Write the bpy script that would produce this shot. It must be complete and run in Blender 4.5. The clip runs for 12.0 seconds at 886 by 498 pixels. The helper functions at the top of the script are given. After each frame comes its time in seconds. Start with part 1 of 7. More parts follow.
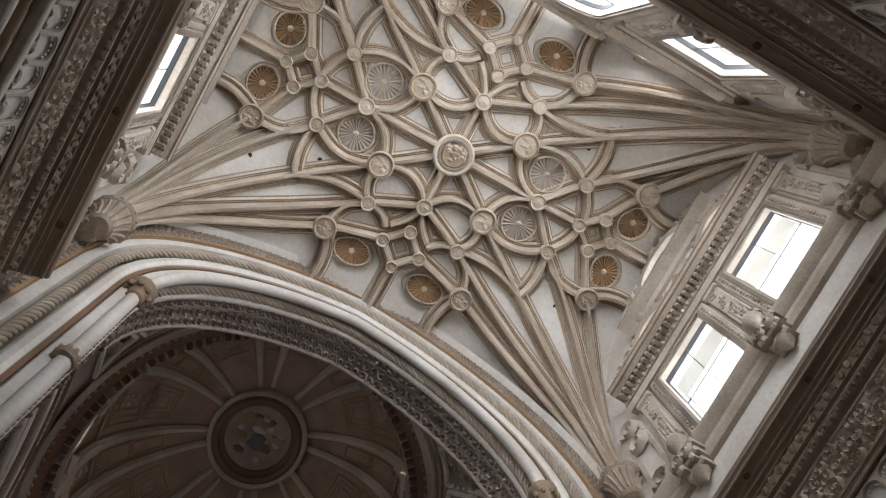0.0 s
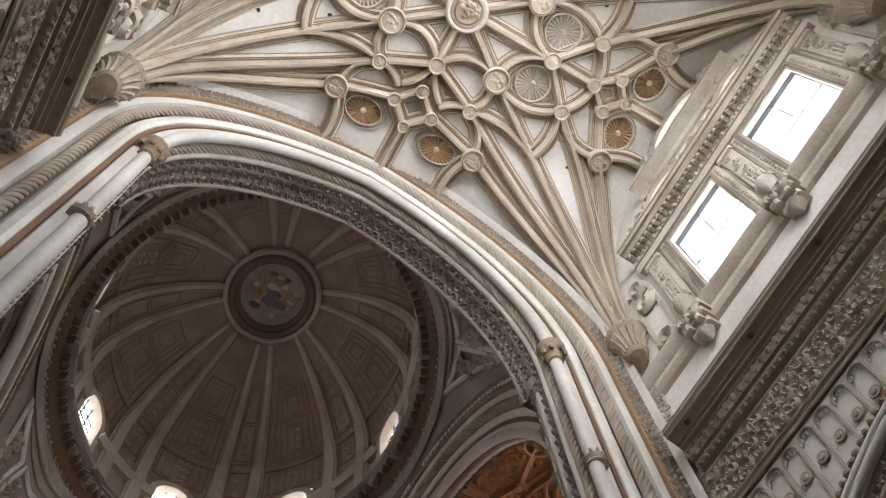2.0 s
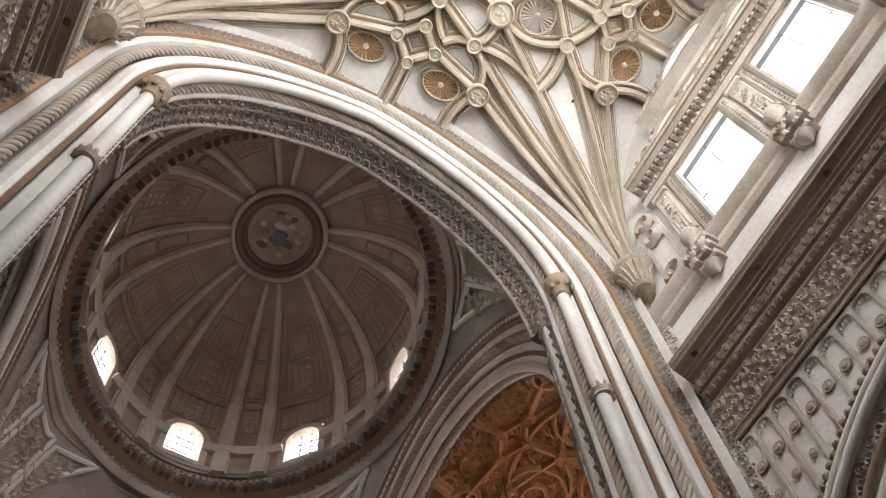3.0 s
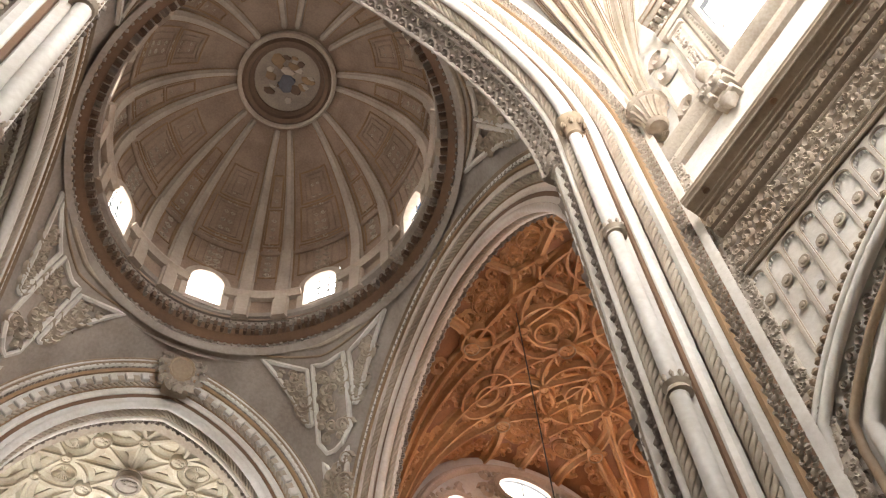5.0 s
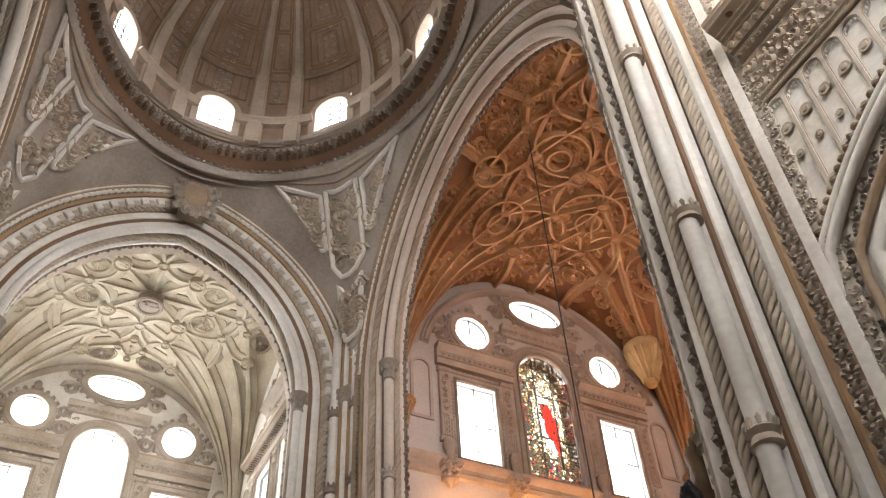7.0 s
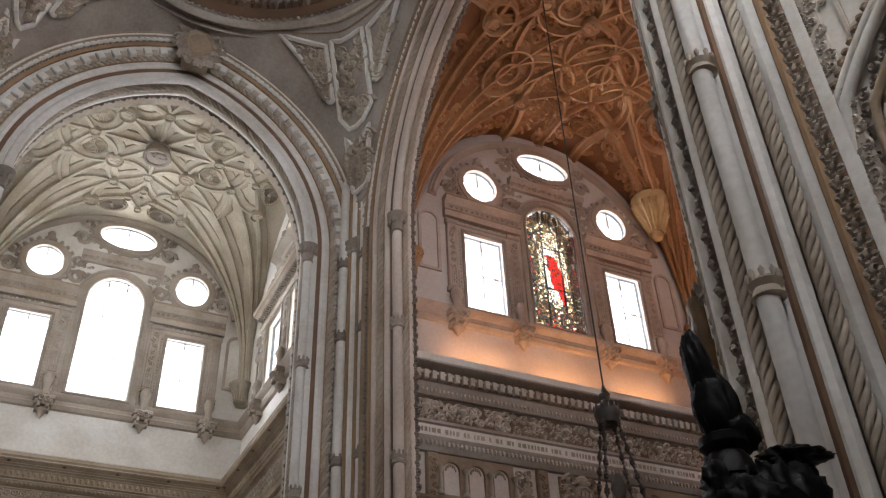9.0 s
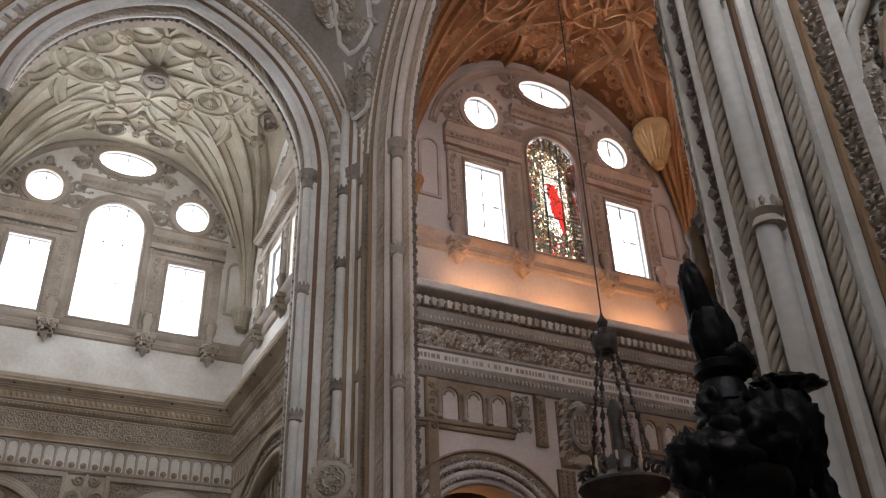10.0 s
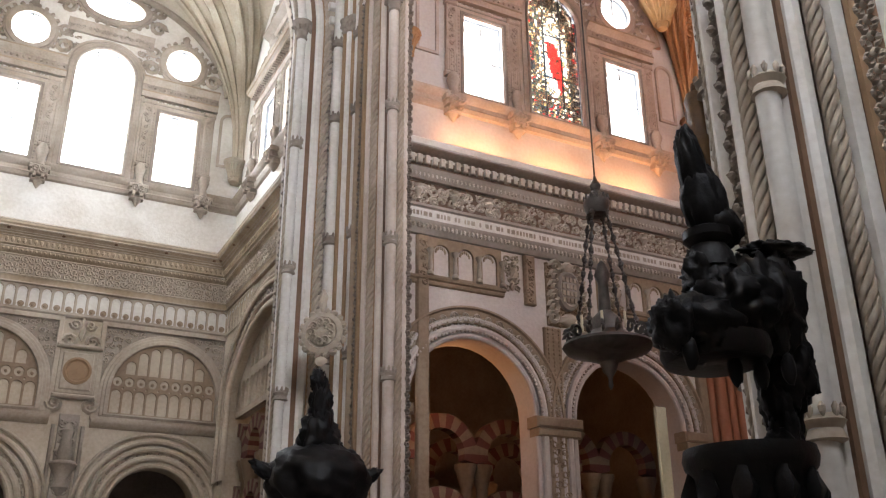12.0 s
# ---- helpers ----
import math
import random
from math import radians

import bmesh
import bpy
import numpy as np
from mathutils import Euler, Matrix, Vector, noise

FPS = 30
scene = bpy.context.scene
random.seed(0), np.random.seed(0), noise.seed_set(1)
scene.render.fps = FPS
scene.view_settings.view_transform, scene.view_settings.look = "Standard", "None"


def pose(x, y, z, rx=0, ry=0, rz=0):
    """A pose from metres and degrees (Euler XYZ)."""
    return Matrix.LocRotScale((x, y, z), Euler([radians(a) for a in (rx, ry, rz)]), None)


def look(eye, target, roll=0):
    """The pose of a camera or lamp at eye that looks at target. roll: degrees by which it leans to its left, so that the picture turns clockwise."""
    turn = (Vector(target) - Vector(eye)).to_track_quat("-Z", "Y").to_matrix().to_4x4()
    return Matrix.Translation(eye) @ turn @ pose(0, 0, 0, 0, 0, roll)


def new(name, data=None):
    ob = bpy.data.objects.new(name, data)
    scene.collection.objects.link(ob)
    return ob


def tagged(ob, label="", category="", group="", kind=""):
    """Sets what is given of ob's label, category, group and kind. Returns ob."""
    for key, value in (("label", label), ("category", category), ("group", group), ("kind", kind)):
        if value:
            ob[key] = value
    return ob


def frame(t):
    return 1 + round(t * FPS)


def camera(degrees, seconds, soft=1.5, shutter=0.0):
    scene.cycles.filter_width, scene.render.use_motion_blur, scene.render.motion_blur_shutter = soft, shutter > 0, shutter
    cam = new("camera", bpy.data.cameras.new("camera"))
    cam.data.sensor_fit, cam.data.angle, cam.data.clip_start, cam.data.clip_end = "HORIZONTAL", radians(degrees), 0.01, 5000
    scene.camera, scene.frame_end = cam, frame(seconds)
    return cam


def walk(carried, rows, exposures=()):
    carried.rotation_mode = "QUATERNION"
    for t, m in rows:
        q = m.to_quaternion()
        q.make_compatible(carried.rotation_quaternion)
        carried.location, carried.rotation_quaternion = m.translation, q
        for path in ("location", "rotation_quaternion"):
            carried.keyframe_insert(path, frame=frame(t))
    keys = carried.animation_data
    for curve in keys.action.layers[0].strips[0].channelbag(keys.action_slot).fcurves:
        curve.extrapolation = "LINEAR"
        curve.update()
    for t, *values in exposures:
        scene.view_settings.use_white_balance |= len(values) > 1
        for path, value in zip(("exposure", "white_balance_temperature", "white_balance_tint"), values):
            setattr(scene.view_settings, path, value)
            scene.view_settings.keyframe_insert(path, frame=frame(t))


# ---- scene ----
cam = camera(52.64, 12.0, soft=1.25)
PATH = [
    (0.0, pose(0, 0, 1.6, 169.08, 4.25, -29.40)),
    (0.5, pose(0, 0, 1.6, 166.88, 4.13, -29.19)),
    (1.0, pose(0, 0, 1.6, 164.63, 3.96, -29.18)),
    (1.5, pose(0, 0, 1.6, 162.46, 3.68, -29.46)),
    (2.0, pose(0, 0, 1.6, 160.18, 3.41, -29.59)),
    (2.5, pose(0, 0, 1.6, 158.33, 3.29, -29.31)),
    (3.0, pose(0, 0, 1.6, 156.20, 3.36, -28.59)),
    (3.5, pose(0, 0, 1.6, 153.40, 3.49, -27.95)),
    (5.5, pose(0, 0, 1.6, 143.40, 3.23, -26.87)),
    (6.0, pose(0, 0, 1.6, 140.13, 3.13, -26.71)),
    (6.5, pose(0, 0, 1.6, 137.71, 2.91, -26.61)),
    (7.0, pose(0, 0, 1.6, 135.27, 2.56, -26.77)),
    (9.0, pose(0, 0, 1.6, 125.88, 2.08, -26.52)),
    (9.5, pose(0, 0, 1.6, 123.62, 1.84, -26.65)),
    (10.0, pose(0, 0, 1.6, 121.24, 1.76, -26.73)),
    (10.5, pose(0, 0, 1.6, 119.09, 1.65, -26.84)),
    (11.0, pose(0, 0, 1.6, 116.81, 1.39, -27.05)),
    (11.5, pose(0, 0, 1.6, 114.68, 1.37, -27.22)),
    (12.0, pose(0, 0, 1.6, 112.19, 0.41, -27.88)),
]
EXPOSURES = [(0.0, -1.9, 6250, 10), (1.0, -1.58, 6250, 10), (2.5, -1.16, 6300, 10), (3.5, -0.7, 6500, 10), (5.3, 0.02, 6850, 10), (6.5, -0.04, 6800, 10),
             (7.2, -0.2, 6600, 10), (9.0, -0.78, 6150, 10), (9.8, -0.82, 6050, 10), (10.6, -0.74, 6000, 10), (11.3, -0.34, 6050, 10), (12.0, 0.18, 6050, 10)]
walk(cam, PATH, EXPOSURES)

# ---- light ----
world = bpy.data.worlds.new("world")
scene.world = world
world.use_nodes = True
wn = world.node_tree
sky = wn.nodes.new("ShaderNodeTexSky")
sky.sky_type, sky.sun_disc = "NISHITA", False
sky.sun_elevation, sky.sun_rotation = radians(50), radians(200)
wn.links.new(sky.outputs[0], wn.nodes["Background"].inputs[0])
wn.nodes["Background"].inputs[1].default_value = 0.12
WINDOW_POWER = 120.0      # watts per square metre of opening
LAMP_WARM = (1.0, 0.45, 0.16)


def area_lamp(name, m, w, h, watts, colour=(0.94, 0.95, 1.0), spread=180):
    lamp = bpy.data.lights.new(name, "AREA")
    lamp.shape, lamp.size, lamp.size_y = "RECTANGLE", w, h
    lamp.energy, lamp.color, lamp.spread = watts, colour, radians(spread)
    ob = new(name, lamp)
    ob.matrix_world = m
    return tagged(ob, kind="structure")


# ---- materials ----
def stone(name, base, dark, scale=1.0, rough=0.75, bump=0.25, stain=0.5, fine=0.35):
    m = bpy.data.materials.new(name)
    m.use_nodes = True
    n, l = m.node_tree.nodes, m.node_tree.links
    b = n["Principled BSDF"]
    b.inputs["Roughness"].default_value = rough
    co = n.new("ShaderNodeTexCoord")
    geo = n.new("ShaderNodeNewGeometry")
    big = n.new("ShaderNodeTexNoise")
    big.inputs["Scale"].default_value, big.inputs["Detail"].default_value = 0.55 * scale, 8
    small = n.new("ShaderNodeTexNoise")
    small.inputs["Scale"].default_value, small.inputs["Detail"].default_value = 9 * scale, 6
    l.new(geo.outputs["Position"], big.inputs["Vector"])
    l.new(geo.outputs["Position"], small.inputs["Vector"])
    r1 = n.new("ShaderNodeValToRGB")
    r1.color_ramp.elements[0].position, r1.color_ramp.elements[1].position = 0.38, 0.62
    l.new(big.outputs["Fac"], r1.inputs["Fac"])
    r2 = n.new("ShaderNodeValToRGB")
    r2.color_ramp.elements[0].position, r2.color_ramp.elements[1].position = 0.3, 0.7
    l.new(small.outputs["Fac"], r2.inputs["Fac"])
    mul = n.new("ShaderNodeMath")
    mul.operation = "MULTIPLY"
    l.new(r1.outputs[0], mul.inputs[0])
    mul.inputs[1].default_value = stain
    add = n.new("ShaderNodeMath")
    add.operation = "MULTIPLY_ADD"
    l.new(r2.outputs[0], add.inputs[0])
    add.inputs[1].default_value = fine
    l.new(mul.outputs[0], add.inputs[2])
    mix = n.new("ShaderNodeMix")
    mix.data_type = "RGBA"
    mix.inputs[6].default_value, mix.inputs[7].default_value = (*base, 1), (*dark, 1)
    l.new(add.outputs[0], mix.inputs[0])
    hue = n.new("ShaderNodeHueSaturation")
    ramp = n.new("ShaderNodeMapRange")
    ramp.inputs[3].default_value, ramp.inputs[4].default_value = 0.86, 1.1
    l.new(geo.outputs["Random Per Island"], ramp.inputs[0])
    l.new(ramp.outputs[0], hue.inputs["Value"])
    l.new(mix.outputs[2], hue.inputs["Color"])
    l.new(hue.outputs[0], b.inputs["Base Color"])
    bp = n.new("ShaderNodeBump")
    bp.inputs["Strength"].default_value, bp.inputs["Distance"].default_value = bump, 0.03
    l.new(small.outputs["Fac"], bp.inputs["Height"])
    l.new(bp.outputs[0], b.inputs["Normal"])
    return m


def plain(name, colour, rough=0.6, metal=0.0, transmission=0.0):
    m = bpy.data.materials.new(name)
    m.use_nodes = True
    b = m.node_tree.nodes["Principled BSDF"]
    b.inputs["Base Color"].default_value = (*colour, 1)
    b.inputs["Roughness"].default_value, b.inputs["Metallic"].default_value = rough, metal
    b.inputs["Transmission Weight"].default_value = transmission
    return m


WHITE = stone("white_limewash", (0.74, 0.71, 0.66), (0.50, 0.45, 0.38))
CREAM = stone("cream_stone", (0.50, 0.43, 0.34), (0.27, 0.20, 0.14))
TAN = stone("tan_stone", (0.36, 0.27, 0.18), (0.19, 0.12, 0.07))
RIB = stone("rib_stone", (0.60, 0.53, 0.43), (0.36, 0.28, 0.19), 1.6)
FARRIB = stone("far_rib_stone", (0.46, 0.41, 0.32), (0.26, 0.20, 0.13), 1.3)
FARCELL = stone("far_vault_cells", (0.60, 0.54, 0.43), (0.38, 0.31, 0.21), 1.3)
UMBER = stone("umber_stone", (0.20, 0.11, 0.06), (0.12, 0.07, 0.04))
OCHRE = stone("ochre_gilding", (0.34, 0.21, 0.11), (0.21, 0.13, 0.07))
TRIM = stone("weathered_trim", (0.40, 0.34, 0.28), (0.22, 0.17, 0.12), 1.4)
# pinker copies for the east arm: its warm light is put into the colour
EASTTRIM = stone("warm_lit_trim", (0.48, 0.38, 0.31), (0.28, 0.20, 0.15), 1.4)
EASTWHITE = stone("warm_lit_limewash", (0.62, 0.54, 0.47), (0.42, 0.33, 0.26))
EASTROPE = stone("warm_lit_stone", (0.48, 0.39, 0.30), (0.28, 0.20, 0.13))
NEARTRIM = stone("pale_trim", (0.58, 0.52, 0.44), (0.33, 0.26, 0.19), 1.8)
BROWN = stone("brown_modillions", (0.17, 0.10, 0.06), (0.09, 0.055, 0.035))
GREY = stone("grey_stone", (0.41, 0.355, 0.30), (0.22, 0.175, 0.14))
# soot-dark stone; the shade of recesses and grooves is put in too
DARKSTONE = stone("sooty_shaded_stone", (0.30, 0.25, 0.20), (0.13, 0.10, 0.08))
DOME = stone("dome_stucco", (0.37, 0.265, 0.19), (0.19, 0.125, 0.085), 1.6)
DOMERIB = stone("dome_rib_stone", (0.54, 0.45, 0.36), (0.32, 0.25, 0.19))
SKYGLOW = bpy.data.materials.new("bright_sky")
SKYGLOW.use_nodes = True
SKYGLOW.node_tree.nodes["Principled BSDF"].inputs["Emission Color"].default_value = (0.95, 0.98, 1.0, 1)
SKYGLOW.node_tree.nodes["Principled BSDF"].inputs["Emission Strength"].default_value = 8.0
# the upper wall's pink is the lamps' warm tint, held in the plaster colour
ROSE = stone("warm_tinted_plaster", (0.60, 0.53, 0.48), (0.44, 0.36, 0.31))
# the orange lamplight on the east vault is put into these two colours
LAMPLITSTONE = stone("lamplit_stucco", (0.46, 0.25, 0.11), (0.24, 0.10, 0.04))
LAMPLITCELL = stone("lamplit_vault_cells", (0.27, 0.115, 0.045), (0.12, 0.045, 0.018), 2.2)
SALMON = stone("salmon_plaster", (0.42, 0.17, 0.09), (0.30, 0.11, 0.06))
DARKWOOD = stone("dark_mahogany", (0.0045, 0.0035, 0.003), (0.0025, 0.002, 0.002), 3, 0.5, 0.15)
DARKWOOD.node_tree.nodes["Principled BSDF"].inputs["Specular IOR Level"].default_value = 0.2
SILVER = stone("tarnished_silver", (0.13, 0.12, 0.11), (0.04, 0.037, 0.033), 6, 0.4)
SILVER.node_tree.nodes["Principled BSDF"].inputs["Metallic"].default_value = 0.8
GOLD = plain("gilt_wood", (0.45, 0.25, 0.06), 0.4, 0.7)
IRON = plain("dark_iron", (0.03, 0.03, 0.03), 0.6, 0.3)
# the dimness of the hall is put into these darkened stone and brick colours
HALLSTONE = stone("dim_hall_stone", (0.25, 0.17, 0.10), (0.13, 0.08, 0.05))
HALLBRICK = stone("dim_hall_brick", (0.13, 0.035, 0.025), (0.08, 0.022, 0.016))
FLOORING = stone("marble_floor", (0.48, 0.44, 0.39), (0.34, 0.29, 0.24), 1, 0.35, 0.05)
CLOTH = stone("parchment", (0.6, 0.5, 0.33), (0.45, 0.36, 0.22), 3)
CANDLE = plain("wax", (0.75, 0.68, 0.5), 0.5)


def coloured_glass(name, colour):
    m = bpy.data.materials.new(name)
    m.use_nodes = True
    n, l = m.node_tree.nodes, m.node_tree.links
    n.remove(n["Principled BSDF"])
    tr, tl, mx = n.new("ShaderNodeBsdfTransparent"), n.new("ShaderNodeBsdfGlossy"), n.new("ShaderNodeMixShader")
    tr.inputs[0].default_value = (*colour, 1)
    tl.inputs["Roughness"].default_value = 0.2
    mx.inputs[0].default_value = 0.05
    l.new(tr.outputs[0], mx.inputs[1]), l.new(tl.outputs[0], mx.inputs[2])
    l.new(mx.outputs[0], n["Material Output"].inputs[0])
    return m


# ---- geometry helpers ----
class Geo:
    """A growing mesh of vertices and faces."""

    def __init__(self):
        self.v, self.f = [], []

    def add(self, verts, faces):
        k = len(self.v)
        self.v.extend(tuple(p) for p in verts)
        self.f.extend(tuple(k + i for i in q) for q in faces)
        return self

    def box(self, x0, x1, y0, y1, z0, z1):
        v = [(x, y, z) for z in (z0, z1) for y in (y0, y1) for x in (x0, x1)]
        return self.add(v, [(0, 2, 3, 1), (4, 5, 7, 6), (0, 1, 5, 4), (2, 6, 7, 3), (0, 4, 6, 2), (1, 3, 7, 5)])

    def chamfer_box(self, x0, x1, y0, y1, z0, z1, c=0.02):
        """A box whose front (+y) edges are bevelled."""
        v = [(x0, y0, z0), (x1, y0, z0), (x1, y0, z1), (x0, y0, z1), (x0, y1 - c, z0), (x1, y1 - c, z0), (x1, y1 - c, z1), (x0, y1 - c, z1),
             (x0 + c, y1, z0 + c), (x1 - c, y1, z0 + c), (x1 - c, y1, z1 - c), (x0 + c, y1, z1 - c)]
        f = [(0, 1, 2, 3), (0, 4, 5, 1), (1, 5, 6, 2), (2, 6, 7, 3), (3, 7, 4, 0), (4, 8, 9, 5), (5, 9, 10, 6), (6, 10, 11, 7), (7, 11, 8, 4), (8, 11, 10, 9)]
        return self.add(v, f)

    def sweep(self, path, section, closed=False, caps=True, twist=0.0):
        """path: rows of (point, a, b); section: rows of (s, t) set out along a and b."""
        n, m = len(path), len(section)
        v = []
        for i, (p, a, b) in enumerate(path):
            c, s = math.cos(twist * i), math.sin(twist * i)
            for u, w in section:
                u, w = (u * c - w * s, u * s + w * c) if twist else (u, w)
                v.append(p + a * u + b * w)
        f = []
        for i in range(n if closed else n - 1):
            j = (i + 1) % n
            for k in range(m):
                q = (k + 1) % m
                f.append((i * m + k, i * m + q, j * m + q, j * m + k))
        if caps and not closed:
            f += [tuple(range(m - 1, -1, -1)), tuple((n - 1) * m + k for k in range(m))]
        return self.add(v, f)

    def lathe(self, profile, n=16, at=(0, 0, 0), sx=1.0, sy=1.0, start=0.0):
        v, m = [], len(profile)
        for i in range(n):
            a = start + 2 * math.pi * i / n
            for r, z in profile:
                v.append((at[0] + r * sx * math.cos(a), at[1] + r * sy * math.sin(a), at[2] + z))
        f = [(i * m + k, ((i + 1) % n) * m + k, ((i + 1) % n) * m + k + 1, i * m + k + 1) for i in range(n) for k in range(m - 1)]
        return self.add(v, f)

    def blob(self, at, r, seed=0, squash=(1, 1, 1)):
        """A small worn lump of carving: a low-poly rounded stone."""
        rnd = random.Random(seed)
        v = []
        for z, k in ((-0.9, 0.35), (-0.35, 0.9), (0.35, 0.9), (0.9, 0.35)):
            for i in range(6):
                a = i * math.pi / 3 + z
                q = r * k * rnd.uniform(0.8, 1.2)
                v.append((at[0] + q * math.cos(a) * squash[0], at[1] + q * math.sin(a) * squash[1], at[2] + r * z * squash[2]))
        f = [(j * 6 + i, j * 6 + (i + 1) % 6, j * 6 + 6 + (i + 1) % 6, j * 6 + 6 + i) for j in range(3) for i in range(6)]
        f += [(5, 4, 3, 2, 1, 0), (18, 19, 20, 21, 22, 23)]
        return self.add(v, f)

    def scroll(self, at, a, b, nrm, r, turns=1.25, thick=0.25, flip=1):
        """A carved spiral lying in the plane of a and b, raised along nrm."""
        path = []
        n = 12
        for i in range(n):
            t = i / (n - 1)
            ang = flip * 2 * math.pi * turns * t
            q = r * (1 - 0.75 * t)
            p = Vector(at) + a * (q * math.cos(ang)) + b * (q * math.sin(ang))
            rad = (a * math.cos(ang) + b * math.sin(ang))
            path.append((p, rad, nrm))
        k = r * thick
        return self.sweep(path, [(-k, 0), (0, k * 1.3), (k, 0)])

    def move(self, m):
        self.v = [tuple(m @ Vector(p)) for p in self.v]
        return self

    def mesh(self, name, smooth=None):
        me = bpy.data.meshes.new(name)
        me.from_pydata(self.v, [], self.f)
        me.update()
        if smooth is not None:
            me.shade_smooth()
            me.set_sharp_from_angle(angle=radians(smooth))
        return me


def part(name, geo, material, parent=None, label="", smooth=40, m=None):
    me = geo.mesh(name, smooth) if isinstance(geo, Geo) else geo
    me.materials.clear()
    me.materials.append(material)
    ob = new(name, me)
    if parent is not None:
        ob.parent = parent
    if m is not None:
        ob.matrix_basis = m
    return tagged(ob, label)


def thing(name, m, label, category, group="", kind=""):
    ob = new(name)
    ob.empty_display_size = 0.2
    ob.matrix_basis = m
    return tagged(ob, label, category, group, kind)


def slab(loops, depth, bevel=0.0):
    """A flat plate in x and z with holes, front face at y = 0, its back at y = -depth."""
    cu = bpy.data.curves.new("slab", "CURVE")
    cu.dimensions, cu.fill_mode, cu.extrude, cu.bevel_depth = "2D", "BOTH", depth / 2 - bevel, bevel
    for loop in loops:
        sp = cu.splines.new("POLY")
        sp.points.add(len(loop) - 1)
        for p, (x, z) in zip(sp.points, loop):
            p.co = (x, z, 0, 1)
        sp.use_cyclic_u = True
    ob = bpy.data.objects.new("slab", cu)
    me = bpy.data.meshes.new_from_object(ob)
    me.transform(Matrix(((1, 0, 0, 0), (0, 0, -1, -depth / 2), (0, 1, 0, 0), (0, 0, 0, 1))))
    bpy.data.objects.remove(ob)
    bpy.data.curves.remove(cu)
    return me


def rect(x0, x1, z0, z1):
    return [(x0, z0), (x1, z0), (x1, z1), (x0, z1)]


def oval(cx, cz, rx, rz, n=28):
    return [(cx + rx * math.cos(2 * math.pi * i / n), cz + rz * math.sin(2 * math.pi * i / n)) for i in range(n)]


def round_top(cx, half, z0, spring, n=16):
    return [(cx - half, z0), (cx + half, z0)] + [(cx + half * math.cos(math.pi * i / n), spring + half * math.sin(math.pi * i / n)) for i in range(n + 1)]


def pointed(half, spring, rise, e=0.0, foot=None, n=18, step=0.6):
    """A pointed arch set out by e from its opening, as rows of (u, z, nu, nz); with legs down to foot."""
    c = (rise * rise - half * half) / (2 * half)
    r = half + c + e
    top = math.acos(min(1, c / r))
    right = [(r * math.cos(top * i / n) - c, spring + r * math.sin(top * i / n), math.cos(top * i / n), math.sin(top * i / n)) for i in range(n + 1)]
    if foot is not None:
        k = max(1, int((spring - foot) / step))
        right = [(half + e, foot + (spring - foot) * i / k, 1, 0) for i in range(k)] + right
    left = [(-u, z, -nu, nz) for u, z, nu, nz in reversed(right)]
    return right + left[1:]


def rows3(pts, y=0.0):
    """Rows of an arch as a path for sweep: a points outwards, b to the front."""
    return [(Vector((u, y, z)), Vector((nu, 0, nz)), Vector((0, 1, 0))) for u, z, nu, nz in pts]


def ring_section(r, n=10):
    return [(r * math.cos(2 * math.pi * i / n), r * math.sin(2 * math.pi * i / n)) for i in range(n)]


def lobed(r, lobes=5, n=35, depth=0.36):
    return [(r * (1 - depth * (1 - abs(math.sin(lobes * math.pi * i / n)) ** 0.42)) * math.cos(2 * math.pi * i / n),
             r * (1 - depth * (1 - abs(math.sin(lobes * math.pi * i / n)) ** 0.42)) * math.sin(2 * math.pi * i / n)) for i in range(n)]


def resample(pts, step):
    """Rows of a path at an even step."""
    out, carry = [], 0.0
    for p, q in zip(pts[:-1], pts[1:]):
        d = math.hypot(q[0] - p[0], q[1] - p[1])
        while carry <= d:
            t = carry / d if d else 0
            out.append(tuple(p[i] + (q[i] - p[i]) * t for i in range(4)))
            carry += step
        carry -= d
    return out


def rope_on(geo, pts, y, r, pitch=0.95):
    pts = resample(pts, 0.07)
    return geo.sweep(rows3(pts, y), lobed(r), twist=2 * math.pi * 0.07 / pitch)


def leaf_band(geo, pts, y, width, step=0.22, seed=1, lift=0.1):
    """A running band of carved leaves along an arch."""
    rnd = random.Random(seed)
    for i, (u, z, nu, nz) in enumerate(resample(pts, step)):
        a, t = Vector((nu, 0, nz)), Vector((-nz, 0, nu))
        side = 1 if i % 2 else -1
        at = Vector((u, y, z)) + a * side * width * 0.12
        geo.scroll(at, t * side, a, Vector((0, 1, 0)), width * rnd.uniform(0.3, 0.42), 1.1, 0.3, side)
        if i % 2:
            geo.blob(at + a * side * width * 0.22, width * 0.16, i, (1, 0.8, 1))
    return geo


